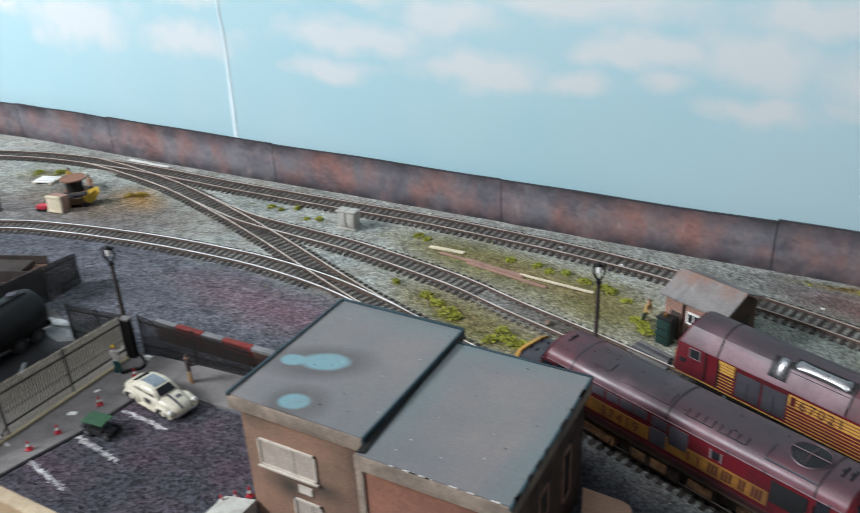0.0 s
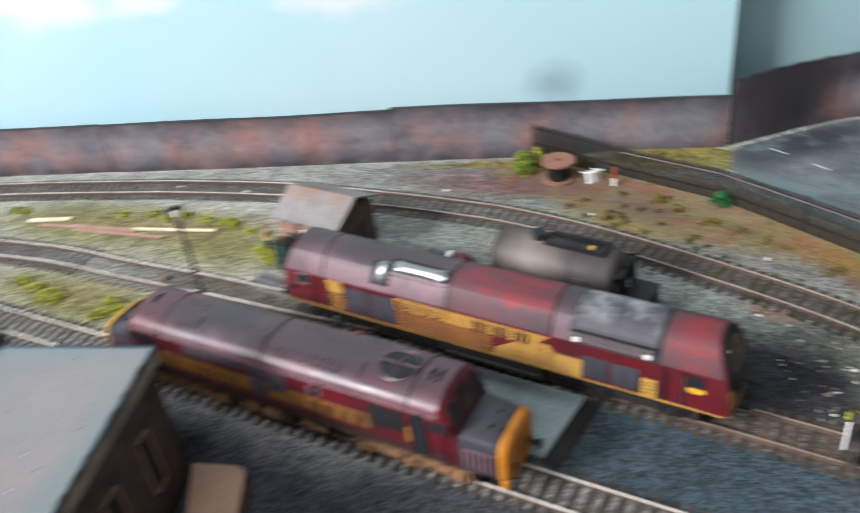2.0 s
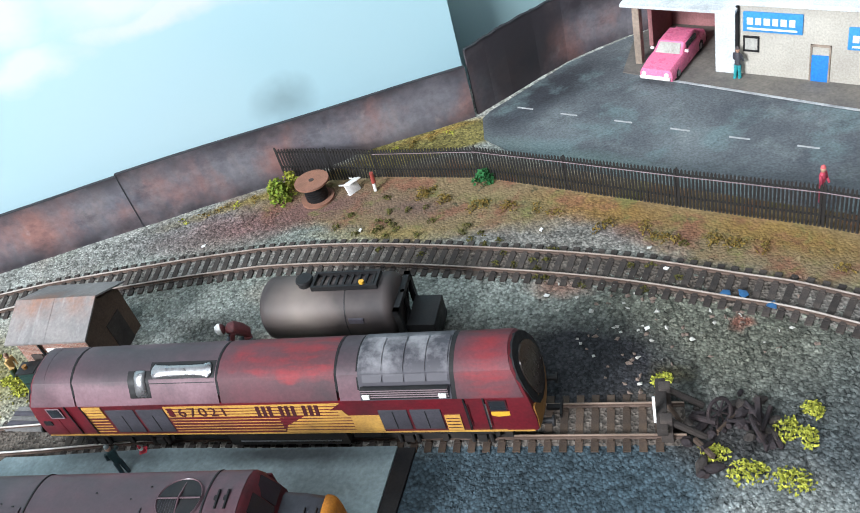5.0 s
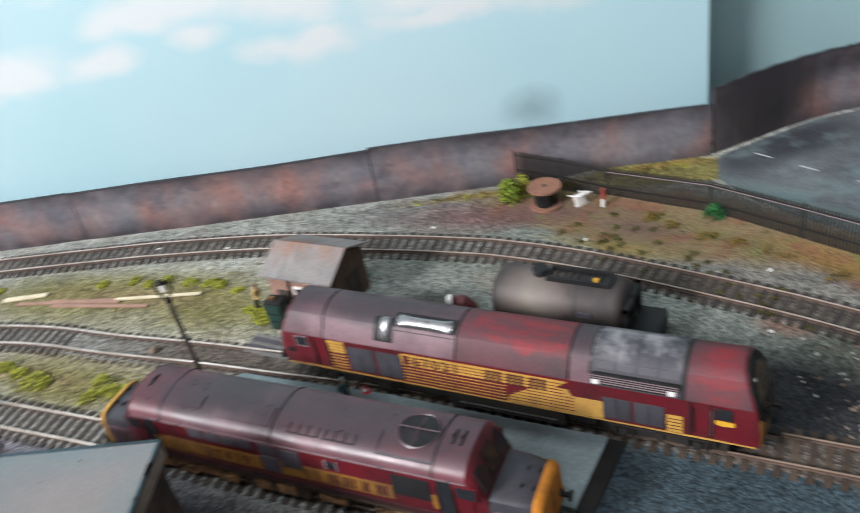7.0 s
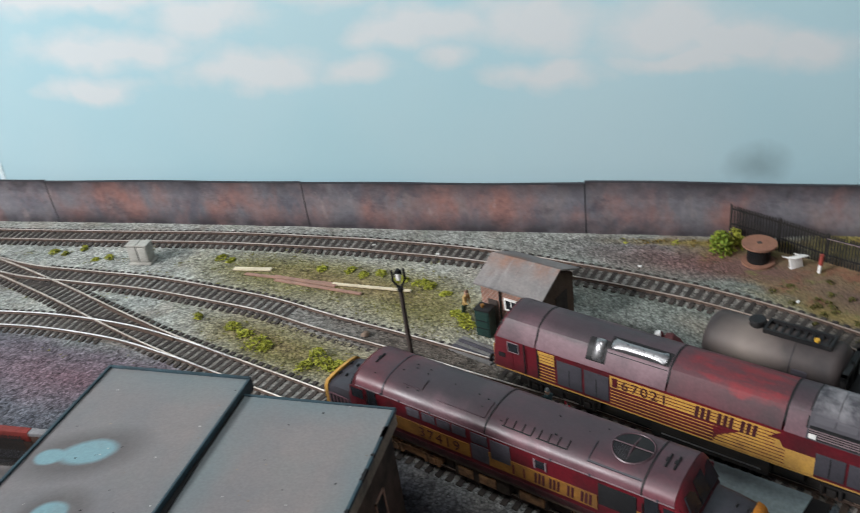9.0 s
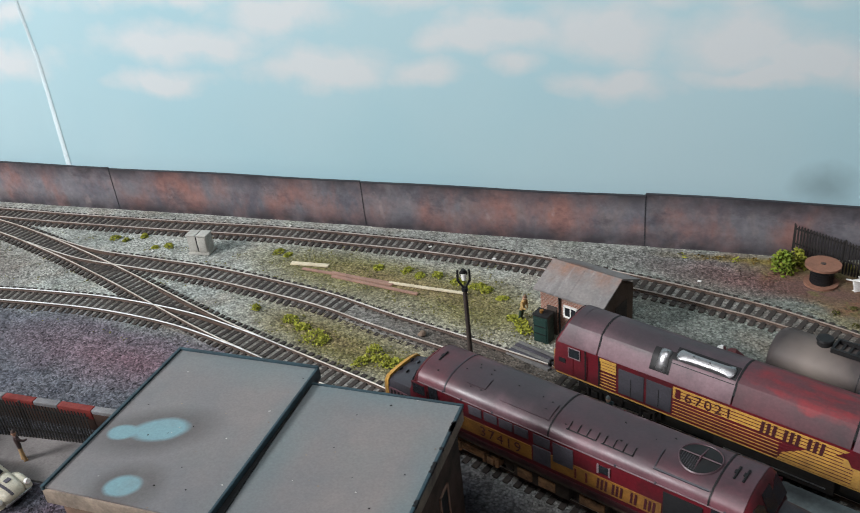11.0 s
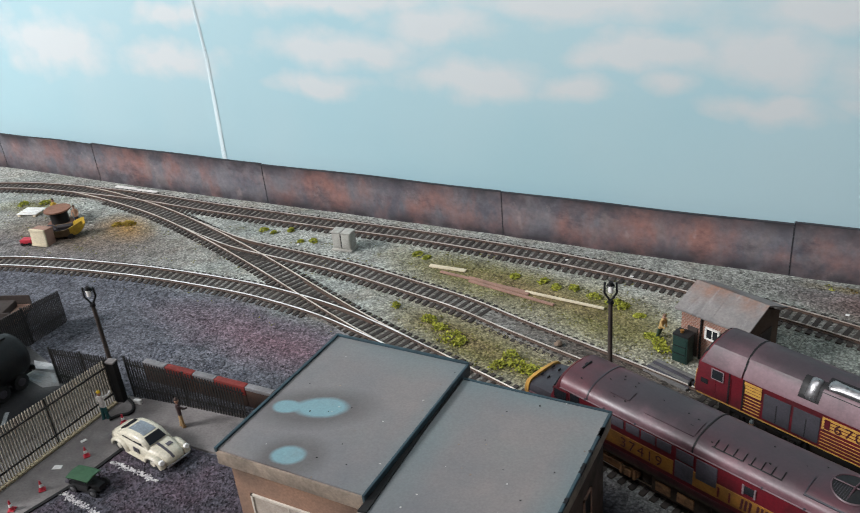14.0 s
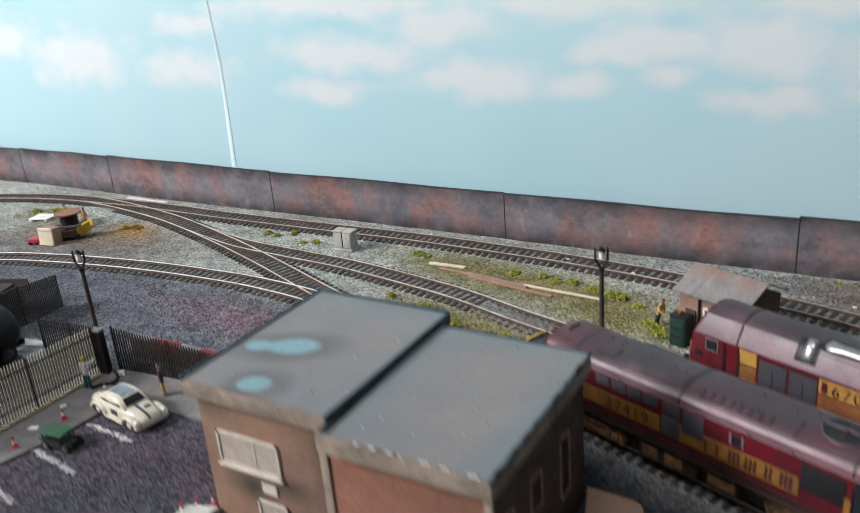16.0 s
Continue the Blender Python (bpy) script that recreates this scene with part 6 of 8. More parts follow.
for i, (x, y, z) in enumerate(((389, 1260, 1.2), (331, 1271, 1.2), (190, 1290, 0.5), (798, 1097, 1.2), (545, 1253, 0.6), (750, 1160, 0.6), (86, 1226, 0.5), (735, 1106, 1), (772, 1062, 1), (648, 1215, .5))):
    solid("litter_scrap", prism([(-1.5, -0.7), (1.1, -0.9), (1.6, 0.5), (-0.8, 1.0)], 0, 0.7, "z"), WHITE, "small white scrap of litter on ballast", "litter", at_mm(x, y, z, i * 47), "litter scraps")
rock = bmesh.new()
bmesh.ops.create_icosphere(rock, subdivisions=2, radius=3.0)
for v in rock.verts:
    v.co *= rng.uniform(0.8, 1.2)
    v.co.z *= 0.6
solid("boulder", rock, worn("brown_rock", (0.2, 0.14, 0.1), (0.1, 0.075, 0.06), 200, 0.9), "brown rock lying in the siding", "rock", at_mm(368, 1148, 2.2))

# ---- bank by the palings ----
drum = thing("cable_drum", "rusty brown wooden cable drum standing on end", "cable drum", at_mm(626, 1266, 0) @ Matrix.Diagonal((0.88, 0.88, 0.95, 1)))
DRUM = worn("rusty_drum_flange", (0.24, 0.115, 0.075), (0.13, 0.07, 0.05), 90, 0.8)
part("flange", cyl((0, 0, 0), (0, 0, 1.6), 13, None, 28), DRUM, drum, "rust-brown lower flange")
part("flange", cyl((0, 0, 15), (0, 0, 16.6), 13.5, None, 28), DRUM, drum, "rust-brown upper flange")
part("cable", join(*[cyl((0, 0, 1.6 + i * 1.9), (0, 0, 3.4 + i * 1.9), 8.6, 8.9, 24) for i in range(7)]), BLACK, drum, "black coiled cable")
part("hub", cyl((0, 0, 16.6), (0, 0, 17), 2.0, None, 12), BROWN_DARK, drum)
chair = thing("broken_chair", "white plastic chair tipped over on the grass", "chair", at_mm(650, 1262, 3.5, 30, 68))
part("seat", box(-5, 5, -4.5, 4.5, 0, 1.2, 0.4), WHITE, chair)
part("backrest", box(-5, 5, 3.6, 4.6, 1, 9, 0.4), WHITE, chair)
for x in (-4.2, 4.2):
    for y in (-3.6, 3.6):
        part("leg", cyl((x, y, 0), (x * 1.1, y * 1.1, -7), 0.6, None, 6), WHITE, chair)
mk = thing("marker_post", "short red and white lineside marker post", "post", at_mm(664.5, 1254, 0) @ Matrix.Scale(0.82, 4))
RED = worn("faded_red_paint", (0.30, 0.055, 0.04), (0.14, 0.04, 0.03), 120, 0.6)
part("post", cyl((0, 0, 0), (0.6, 0, 9), 1.5, 1.4, 10), WHITE, mk)
part("band", cyl((0.6, 0, 8), (1.0, 0, 17.5), 1.9, 1.7, 10), RED, mk, "faded red upper band")


def paling_fence(name, pts, h, step, label, rails=(0.25, 0.84), pale=0.42, rise=(), thick=1.0, paint=FENCE_BLACK):
    """Upright pales on two rails between posts; h is one height or one for each point."""
    f = thing(name, label, "fence", at_mm(0, 0))
    hs = h if isinstance(h, list) else [h] * len(pts)
    h0 = hs[0]
    pale_bm = prism([(-pale, -8 if rise else 0), (pale, -8 if rise else 0), (pale, h0 - 0.5), (0, h0 + 0.4), (-pale, h0 - 0.5)], -0.3, 0.3)
    pm = mesh_of("pale", pale_bm, paint)
    for a, b, ha, hb in zip(pts, pts[1:], hs, hs[1:]):
        ln, turn = along(a, b)
        za, zb = (ground_height(*p) + dict(rise).get(p, 0) for p in (a, b))
        for r in rails:
            part("rail", prism([(0, za + ha * r - 0.5), (ln, zb + hb * r - 0.5), (ln, zb + hb * r + 0.5), (0, za + ha * r + 0.5)], 0.35, 1.1), FENCE_BLACK, f, at=at_mm(a[0], a[1], 0, turn))
        part("post", box(-thick, thick, 0.4, 0.4 + min(1.8, 2 * thick), za - 1, za + ha + 0.3, 0.2), FENCE_BLACK, f, at=at_mm(a[0], a[1], 0, turn))
        n = max(int(ln / step), 1)
        for i in range(n):
            ob = new("pale", pm)
            ob.parent = f
            u = (i + 0.5) / n
            ob.matrix_basis = at_mm(a[0] + (b[0] - a[0]) * u, a[1] + (b[1] - a[1]) * u, za + (zb - za) * u - 0.3, turn) @ Matrix.Diagonal((1, 1, (ha + (hb - ha) * u) / h0, 1))
    return f


road_fence = paling_fence("paling_fence", FENCE_LINE, [20.5, 21, 22, 23.5, 24.5, 26, 27, 27.5], 2.0, "black palisade fence on the grassy bank", pale=0.58, thick=0.5, rise=(((607, 1295), 10.0), ((640, 1283), 5.0)))

for (xa, ya), (xb, yb) in zip(FENCE_LINE[2:], FENCE_LINE[3:]):
    hw = [ground_height(x, y) + 0.86 * float(np.interp(x, (607, 731, 960), (20.5, 23.5, 27.5))) for x, y in ((xa, ya), (xb, yb))]
    part("wire", cyl((xa - 0.5, ya - 0.7, hw[0]), (xb - 0.5, yb - 0.7, hw[1]), 0.28, None, 6), DUSTY, road_fence, "thin pale wire")

# ---- moss clumps and bushes: many small leaves round a few stems ----
def leaf_mat(name, a, b):
    n = Nodes(name, 0.8, 0, 0.2)
    c = n.mix(n.add("ShaderNodeNewGeometry").outputs["Random Per Island"], a, b)
    n.paint(n.mix(1.0, c, n.ramp(n.noise(400, 3), 0.3, 0.7, 0.6, 1.3), "MULTIPLY"))
    return n.mat


MOSS = leaf_mat("yellow_green_moss", (0.42, 0.42, 0.06), (0.24, 0.26, 0.04))
LEAF = leaf_mat("bright_leaf", (0.13, 0.20, 0.025), (0.22, 0.25, 0.03))
DARK_LEAF = leaf_mat("dark_leaf", (0.02, 0.10, 0.03), (0.04, 0.16, 0.05))


MUSTARD = worn("mustard_dry_moss", (0.36, 0.25, 0.03), (0.20, 0.11, 0.03), 200, 0.9)


def leaves(rnd, n, rx, ry, rz, size):
    v, f = [], []
    for i in range(n):
        a, e, r = rnd.uniform(0, 6.283), rnd.uniform(0, 1.4), rnd.uniform(0.35, 1.0) ** 0.6
        c = Vector((rx * r * math.cos(a) * math.cos(e), ry * r * math.sin(a) * math.cos(e), rz * r * math.sin(e) + size * 0.3))
        q = Euler((rnd.uniform(-1, 1), rnd.uniform(-1, 1), rnd.uniform(0, 6.28))).to_matrix()
        s = size * rnd.uniform(0.6, 1.4)
        k = len(v)
        v += [tuple(c + q @ Vector(p) * s) for p in ((-1, 0, 0), (0, -0.6, 0.2), (1, 0, 0), (0, 0.6, 0.25), (0, 0, -0.5))]
        f += [(k, k + 1, k + 2, k + 3), (k, k + 4, k + 1), (k + 2, k + 3, k + 4)]
    return v, f


def clump(name, x, y, rx, ry, rz, n, size, material, label, category, seed, z=0.0):
    rnd = random.Random(seed)
    v, f = leaves(rnd, n, rx, ry, rz, size)
    bm = bmesh.new()
    vs = [bm.verts.new(p) for p in v]
    for q in f:
        bm.faces.new([vs[i] for i in q])
    return solid(name, bm, material, label, category, at_mm(x, y, ground_height(x, y) + z, seed * 37 % 360), "low plants", smooth=0)


for i, (x, y, r, h) in enumerate(((33, 1242, 6, 3), (46, 1241, 4, 2), (60, 1250, 5, 3), (96, 1237, 6, 2.5), (84, 1233, 4, 2), (204, 1243, 6, 3), (214, 1240, 5, 2), (230, 1158, 5, 3), (265, 1148, 8, 4),
                                  (278, 1141, 7, 3), (292, 1131, 11, 5), (300, 1128, 8, 4), (343, 1121, 9, 6), (352, 1113, 9, 6), (362, 1112, 9, 4), (338, 1110, 8, 4), (374, 1106, 7, 4), (352, 1229, 6, 3), (371, 1221, 7, 3), (388, 1217, 8, 3),
                                  (396, 1214, 6, 3), (432, 1173, 8, 4), (437, 1166, 7, 4), (425, 1180, 6, 3), (410, 1205, 5, 2), (325, 1232, 6, 2), (338, 1226, 6, 2), (300, 1233, 6, 2), (-118, 1212, 9, 3), (-128, 1206, 6, 3), (-262, 1226, 9, 3), (-285, 1215, 8, 3),
                                  (768, 985, 7, 3), (776, 972, 9, 4), (800, 985, 8, 4), (806, 978, 6, 4), (815, 990, 6, 3), (790, 962, 9, 4), (765, 1030, 6, 3), (830, 960, 9, 4))):
    clump("moss_clump", x, y, r, r * 0.75, h, 60 + int(r * 12), 0.95, MOSS, "yellow-green moss clump growing in the ballast", "moss", i + 1) if not -140 < x < -110 else clump("moss_clump", x, y, r, r * 0.75, h, 60 + int(r * 12), 0.95, MUSTARD, "mustard-yellow dry moss clump on cinders", "moss", i + 1)
clump("bush", 601, 1279, 11, 8, 17, 330, 1.5, LEAF, "bright green bush against the panel wall", "bush", 71)
clump("bush", 611, 1286, 7, 6, 16, 160, 1.4, MOSS, "yellowish bush against the panel wall", "bush", 72)
clump("bush", 733, 1222, 9, 6, 9, 220, 1.3, DARK_LEAF, "dark green bush at the foot of the palings", "bush", 73)
rnd = random.Random(11)
for i in range(40):
    u = rnd.random()
    x, y = 640 + 150 * u + rnd.uniform(-25, 25), 1235 - 130 * u + rnd.uniform(-22, 12)
    if (x - 611) * 0.663 + (y - 1309) * 0.749 < -4:
        clump("weed_clump", x, y, 3.2, 2.6, 2.2, 26, 0.8, leaf_mat("olive_weed", (0.10, 0.09, 0.02), (0.06, 0.06, 0.02)) if i == 0 else bpy.data.materials["olive_weed"], "small olive weed tuft on the bank", "weed", 100 + i)
for i in range(26):
    u = rnd.random()
    x, y = 690 + 200 * u, 1246 - 188 * u + rnd.uniform(-9, 3)
    clump("dry_grass_clump", x, y - 8, 7, 4.0, 1.6, 40, 0.8, leaf_mat("ochre_grass", (0.20, 0.125, 0.03), (0.12, 0.095, 0.022)) if i == 0 else bpy.data.materials["ochre_grass"], "ochre dry grass clump along the palings", "grass", 200 + i)
for i in range(16):
    clump("dry_grass_clump", 530 + i * 13, 1291 - 0.2 * i, 7, 2.5, 1.8, 26, 0.8, bpy.data.materials["ochre_grass"] if i % 3 else MOSS, "dry grass clump at the wall foot", "grass", 300 + i)
# ---- road, forecourt, garage and pink car beyond the palings ----
r = Nodes("worn_grey_road", 0.75, 0, 0.3)
rc = r.mix(r.ramp(r.noise(16, 5, 0.6), 0.35, 0.65), (0.135, 0.152, 0.160), (0.075, 0.082, 0.092))
rc = r.mix(r.ramp(r.noise(45, 4, 0.6), 0.55, 0.72, 0, 0.6), rc, (0.20, 0.225, 0.225))
rc = r.mix(r.maths("MULTIPLY", r.spot(r.warped(50, 0.01), 0.80, 1.200, 0.13, 0.014, 0.2, "xy", -50), 0.8), rc, (0.17, 0.225, 0.215))
rc = r.mix(r.maths("MULTIPLY", r.spot(r.warped(40, 0.02), 0.80, 1.300, 0.085, 0.032, 0.3, "xy", 22), 0.92), rc, (0.026, 0.028, 0.034))
rc = r.mix(r.ramp(r.noise(28, 5, 0.6, r.warped(20, 0.02)), 0.52, 0.66, 0, 0.75), rc, (0.135, 0.185, 0.19))
rc = r.mix(r.ramp(r.noise(20, 5, 0.65, r.stretched(1, 1.6, 1)), 0.54, 0.68, 0, 0.7), rc, (0.05, 0.054, 0.064))
r.paint(r.mix(1.0, rc, r.ramp(r.noise(700, 3), 0.3, 0.7, 0.7, 1.3), "MULTIPLY")).bump(r.noise(500, 4), 0.3, 0.0004)
solid("road", prism([(751, 1292), (745, 1266), (760, 1234), (783, 1205), (833, 1153), (889, 1098), (968, 1020), (1480, 700), (1480, 1344), (880, 1339), (829, 1330), (782, 1309), (758, 1298)], 0, 4.6, "z"), r.mat, "worn grey asphalt road with pale patches", "road", kind="structure")
FORE = worn("brown_forecourt", (0.165, 0.148, 0.128), (0.09, 0.086, 0.084), 30, 0.85, 0, 0.8, 500, 0.3)
solid("forecourt", prism([(855, 1292), (938, 1184), (1010, 1095), (1200, 950), (1480, 950), (1480, 1343.5), (884, 1338)], 0, 5.4, "z"), FORE, "brown gritty garage forecourt", "forecourt", kind="structure")
LINE = worn("worn_white_road_paint", (0.42, 0.43, 0.43), (0.17, 0.18, 0.19), 110, 0.7, 0, 0.8)
for x, y in ((781, 1287), (804, 1262), (831, 1234), (857, 1206), (882, 1179), (909, 1151), (936, 1122)):
    solid("road_mark", prism([(-6.0, -0.6), (6.2, -0.5), (6.0, 0.6), (-6.2, 0.5)], 4.4, 5.0, "z"), LINE, "worn white centre line dash on the road", "road marking", at_mm(x, y, 0, -46), kind="structure")
solid("road_edge_line", prism([(862, 1280), (940, 1180), (1010, 1094), (1011, 1095), (941.5, 1181), (863.5, 1281)], 5.2, 5.7, "z"), LINE, "thin worn white line at the forecourt edge", "road marking", kind="structure")

GU = -47.7
ga = thing("garage", "cream garage building with open white-roofed car bay", "building", at_mm(916, 1246, 5.4, GU) @ Matrix.Diagonal((1, 1, 1.2, 1)))
CREAM = worn("dirty_cream_wall", (0.46, 0.43, 0.37), (0.32, 0.29, 0.25), 25, 0.8)
WHITE_ROOF = worn("white_sheet_roof", (0.62, 0.64, 0.65), (0.36, 0.37, 0.38), 40, 0.5, 0, 0.8)
PINKWALL = worn("dull_pink_wall", (0.34, 0.15, 0.15), (0.22, 0.1, 0.1), 40, 0.8)
BLUE_SIGN = worn("blue_sign_paint", (0.05, 0.24, 0.55), (0.06, 0.3, 0.6), 60, 0.4)
part("wall", box(0, 170, 0, 62, 0, 41, 0.4), CREAM, ga, "dirty cream front wall")
part("bay_back_wall", box(-72, 0, 58, 62, 0, 38), PINKWALL, ga, "dull pink back wall of the bay")
part("bay_side_wall", box(-72, -69, 24, 58, 0, 38), PINKWALL, ga)
part("post", box(-71, -66, -2, 3, 0, 38, 0.4), FASCIA, ga, "stained square post")
part("post", box(-14, -1, -1.5, 2, 0, 38, 0.4), WHITE_ROOF, ga, "white bay pier")
part("roof", loft([[(x, -7, 37.5), (x, 64, 43.5), (x, 64, 45), (x, -7, 39.2)] for x in (-77, -50, -25, 1)]), WHITE_ROOF, ga, "white sheet canopy roof")
part("roof", box(-0.5, 172, -3, 64, 41, 43.4, 0.3), WHITE_ROOF, ga, "flat pale roof")
part("gutter", cyl((0.5, -1.5, 0), (0.5, -1.5, 40), 1.2, None, 8), BLACK, ga)
for x0, x1, z0, z1 in ((4, 40, 26, 37), (66, 100, 20, 32)):
    sg = part("sign", box(x0, x1, -1.4, 0.4, z0, z1, 0.2), BLUE_SIGN, ga, "blue sign board with pale lettering bars")
    part("lettering", bar_text([3.6, 3.4, 3.8, 3.2, 3.6, 3.4], x0 + 2.6, z0 + 4.2, 3.8, -1.8, -1.2, 1.6), WHITE, sg)
    part("lettering", box(x0 + 2.6, x1 - 3, -1.8, -1.2, z0 + 1.4, z0 + 2.4), WHITE, sg)
part("door", box(46, 56, -0.8, 0.6, 0, 15, 0.2), worn("bright_blue_door", (0.03, 0.2, 0.6), (0.03, 0.15, 0.4), 80, 0.5), ga, "bright blue lower door")
part("door_frame", join(box(45, 46, -1.2, 0.6, 0, 21), box(56, 57, -1.2, 0.6, 0, 21), box(45, 57, -1.2, 0.6, 20, 21)), FASCIA, ga)
part("window", join(box(4, 14, -1, 0.4, 14, 15), box(4, 14, -1, 0.4, 22, 23), box(4, 5, -1, 0.4, 14, 23), box(13, 14, -1, 0.4, 14, 23)), BLACK, ga)
part("pane", box(5, 13, -0.4, 0.4, 15, 22), PALE, ga)
figure(913, 1240, 5.4, 120, (0.05, 0.05, 0.06), (0.03, 0.28, 0.30), (0.06, 0.05, 0.05))
figure(917, 1110, 4.6, 40, (0.03, 0.03, 0.035), (0.03, 0.03, 0.04), (0.7, 0.6, 0.55))
figure(889, 1106, 4.6, 30, (0.5, 0.06, 0.10), (0.4, 0.06, 0.1), (0.5, 0.1, 0.1))


def car_shell(profile, half, taper):
    """A body lofted along its length from (x, top, bottom, width share) rows."""
    rings = []
    for x, top, bot, wd in profile:
        hw = half * wd
        rings.append([(x, -hw, bot), (x, -hw * 1.0, bot + (top - bot) * 0.55), (x, -hw * 0.93, bot + (top - bot) * 0.85), (x, -hw * taper, top), (x, hw * taper, top), (x, hw * 0.93, bot + (top - bot) * 0.85), (x, hw, bot + (top - bot) * 0.55), (x, hw, bot)])
    return loft(rings)


def wheel(parent, x, y, r, wd, rim_mat):
    tyre = part("wheel", cyl((x, y - wd / 2, r), (x, y + wd / 2, r), r, None, 18), plain_tyre, parent, "black tyre")
    sg = -1 if y < 0 else 1
    part("hubcap", cyl((x, y + sg * wd * 0.4, r), (x, y + sg * wd * 0.62, r), r * 0.58, r * 0.45, 14), rim_mat, tyre)


plain_tyre = plain("black_rubber_tyre", (0.025, 0.025, 0.026), 0.8)
PINK = worn("pink_car_paint", (0.78, 0.19, 0.33), (0.62, 0.14, 0.25), 60, 0.3, 0, 0.4, 900, 0.05)
pc = thing("saloon_car", "bright pink model saloon car in the open bay", "car", at_mm(889, 1283, 5.4, 42))
part("body", car_shell([(-30, 9, 4, 0.82), (-29, 11, 3, 0.95), (-18, 12.4, 2.6, 1.0), (10, 12.6, 2.6, 1.0), (28, 11.6, 3, 0.97), (30, 9, 4, 0.85)], 12, 0.86), PINK, pc, "pink body")
roof = part("roof", car_shell([(-10, 12.2, 11.5, 0.9), (-3, 18.2, 11.5, 0.86), (14, 18.4, 11.5, 0.86), (21, 12.2, 11.5, 0.9)], 11.5, 0.84), PINK, pc, "pink roof")
part("windscreen", loft([[(-9.6 + d, -8.6, 12.8 + d * 0.3), (-9.6 + d, 8.6, 12.8 + d * 0.3), (-4.4 + d, 7.4, 17.4 + d * 0.3), (-4.4 + d, -7.4, 17.4 + d * 0.3)] for d in (-0.5, 0.5)]), PALE, pc)
part("side_window", join(box(-2, 5, -10.6, -9.2, 12.8, 16.6), box(6, 13, -10.6, -9.2, 12.8, 16.6), box(-2, 5, 9.2, 10.6, 12.8, 16.6), box(6, 13, 9.2, 10.6, 12.8, 16.6)), GLASS_DARK, pc)
part("bumper", box(-31.4, -29.4, -10.5, 10.5, 4.4, 6.6, 0.5), WHITE, pc, "pale front bumper")
part("bumper", box(29.4, 31.2, -10.5, 10.5, 4.4, 6.6, 0.5), WHITE, pc)
part("headlight", join(cyl((-30.6, -8, 8), (-29, -8, 8), 1.5, None, 12), cyl((-30.6, 8, 8), (-29, 8, 8), 1.5, None, 12)), WHITE, pc)
for y in (-13.4, 11):
    part("mirror", box(-7, -6, y, y + 2.4, 13, 14.6), WHITE, pc)
for x in (-19, 18):
    for y in (-10.6, 10.6):
        wheel(pc, x, y, 4.2, 2.6, SILVER)
# ---- car park in front of the yard ----
solid("path", prism([(107.5, 986), (205, 1000), (300, 1003), (300, 972), (205, 962), (154, 962), (150, 910), (141, 874), (135, 846), (106, 846), (107, 880)], -0.5, 1.4, "z"), CONCRETE, "stained grey concrete path along the fences", "path", kind="structure")
b = Nodes("purple_grey_car_park_grit", 0.9, 0, 0.25)
bc = b.mix(b.ramp(b.noise(22, 4), 0.4, 0.65), (0.044, 0.044, 0.054), (0.070, 0.050, 0.064))
sp2 = b.add("ShaderNodeSeparateColor")
b.link(b.voronoi(560, out="Color"), sp2.inputs[0])
b.paint(b.mix(1.0, bc, b.maths("MULTIPLY", b.ramp(sp2.outputs[0], 0, 1, 0.45, 1.6), b.ramp(b.add("ShaderNodeNewGeometry").outputs["Random Per Island"], 0, 1, 0.6, 1.5)), "MULTIPLY")).bump(b.voronoi(560), 0.9, 0.001)
GRIT = b.mat
solid("parking_bay", prism([(156, 960), (205, 960.5), (296, 965), (296, 850), (137, 846), (143, 874), (152, 910)], -0.5, 0.9, "z"), GRIT, "dark purple-grey gritted parking bay", "parking bay", kind="structure")
solid("bay_kerb", prism([(153.5, 962), (156, 961.5), (152, 910), (143, 873), (137, 846), (134.6, 846), (140.8, 874), (149.6, 910)], 0.2, 1.7, "z"), BLACK, "dark sunken kerb line of the bay", "kerb", kind="structure")
PAINT = worn("crumbling_white_paint", (0.62, 0.60, 0.60), (0.12, 0.11, 0.12), 260, 0.8, 0, 0.95, 600, 0.4)
for pts in ([(156, 929.5), (175, 927), (197, 927.5), (197, 930.5), (175, 931), (156, 933)], [(148, 897.5), (170, 893.5), (192, 892), (192, 895.5), (170, 897.5), (149, 901)], [(142, 868), (182, 860), (183, 863.5), (143, 871.5)]):
    flakes_, pick = [], random.Random(int(pts[0][1]))
    (xa, ya), (xb, yb), (xc, yc) = pts[0], pts[len(pts) // 2 - 1], pts[-1]
    for k in range(210):
        u, v = pick.random(), pick.gauss(0.5, 0.28)
        x, y, r = xa + (xb - xa) * u, ya + (yb - ya) * u + v * (yc - ya), pick.uniform(0.3, 0.95)
        flakes_.append(prism([(x + r * pick.uniform(0.5, 1.2) * math.cos(a), y + r * pick.uniform(0.5, 1.2) * math.sin(a)) for a in (0, 1.2, 2.5, 3.8, 5.0)], 0.7, 1.1 + 0.4 * pick.random(), "z"))
    tagged(new("bay_line", mesh_of("bay_line", join(*flakes_), PAINT)), "crumbling white parking line on the grit", "parking marking", kind="structure")
solid("path_mark", prism([(98, 878), (118, 872), (118.6, 874), (98.6, 880)], 1.2, 1.7, "z"), PAINT, "worn white mark on the path", "marking", kind="structure")
CREAM_STONE = worn("cream_retaining_stone", (0.50, 0.40, 0.27), (0.28, 0.2, 0.13), 40, 0.85, 0, 0.8)
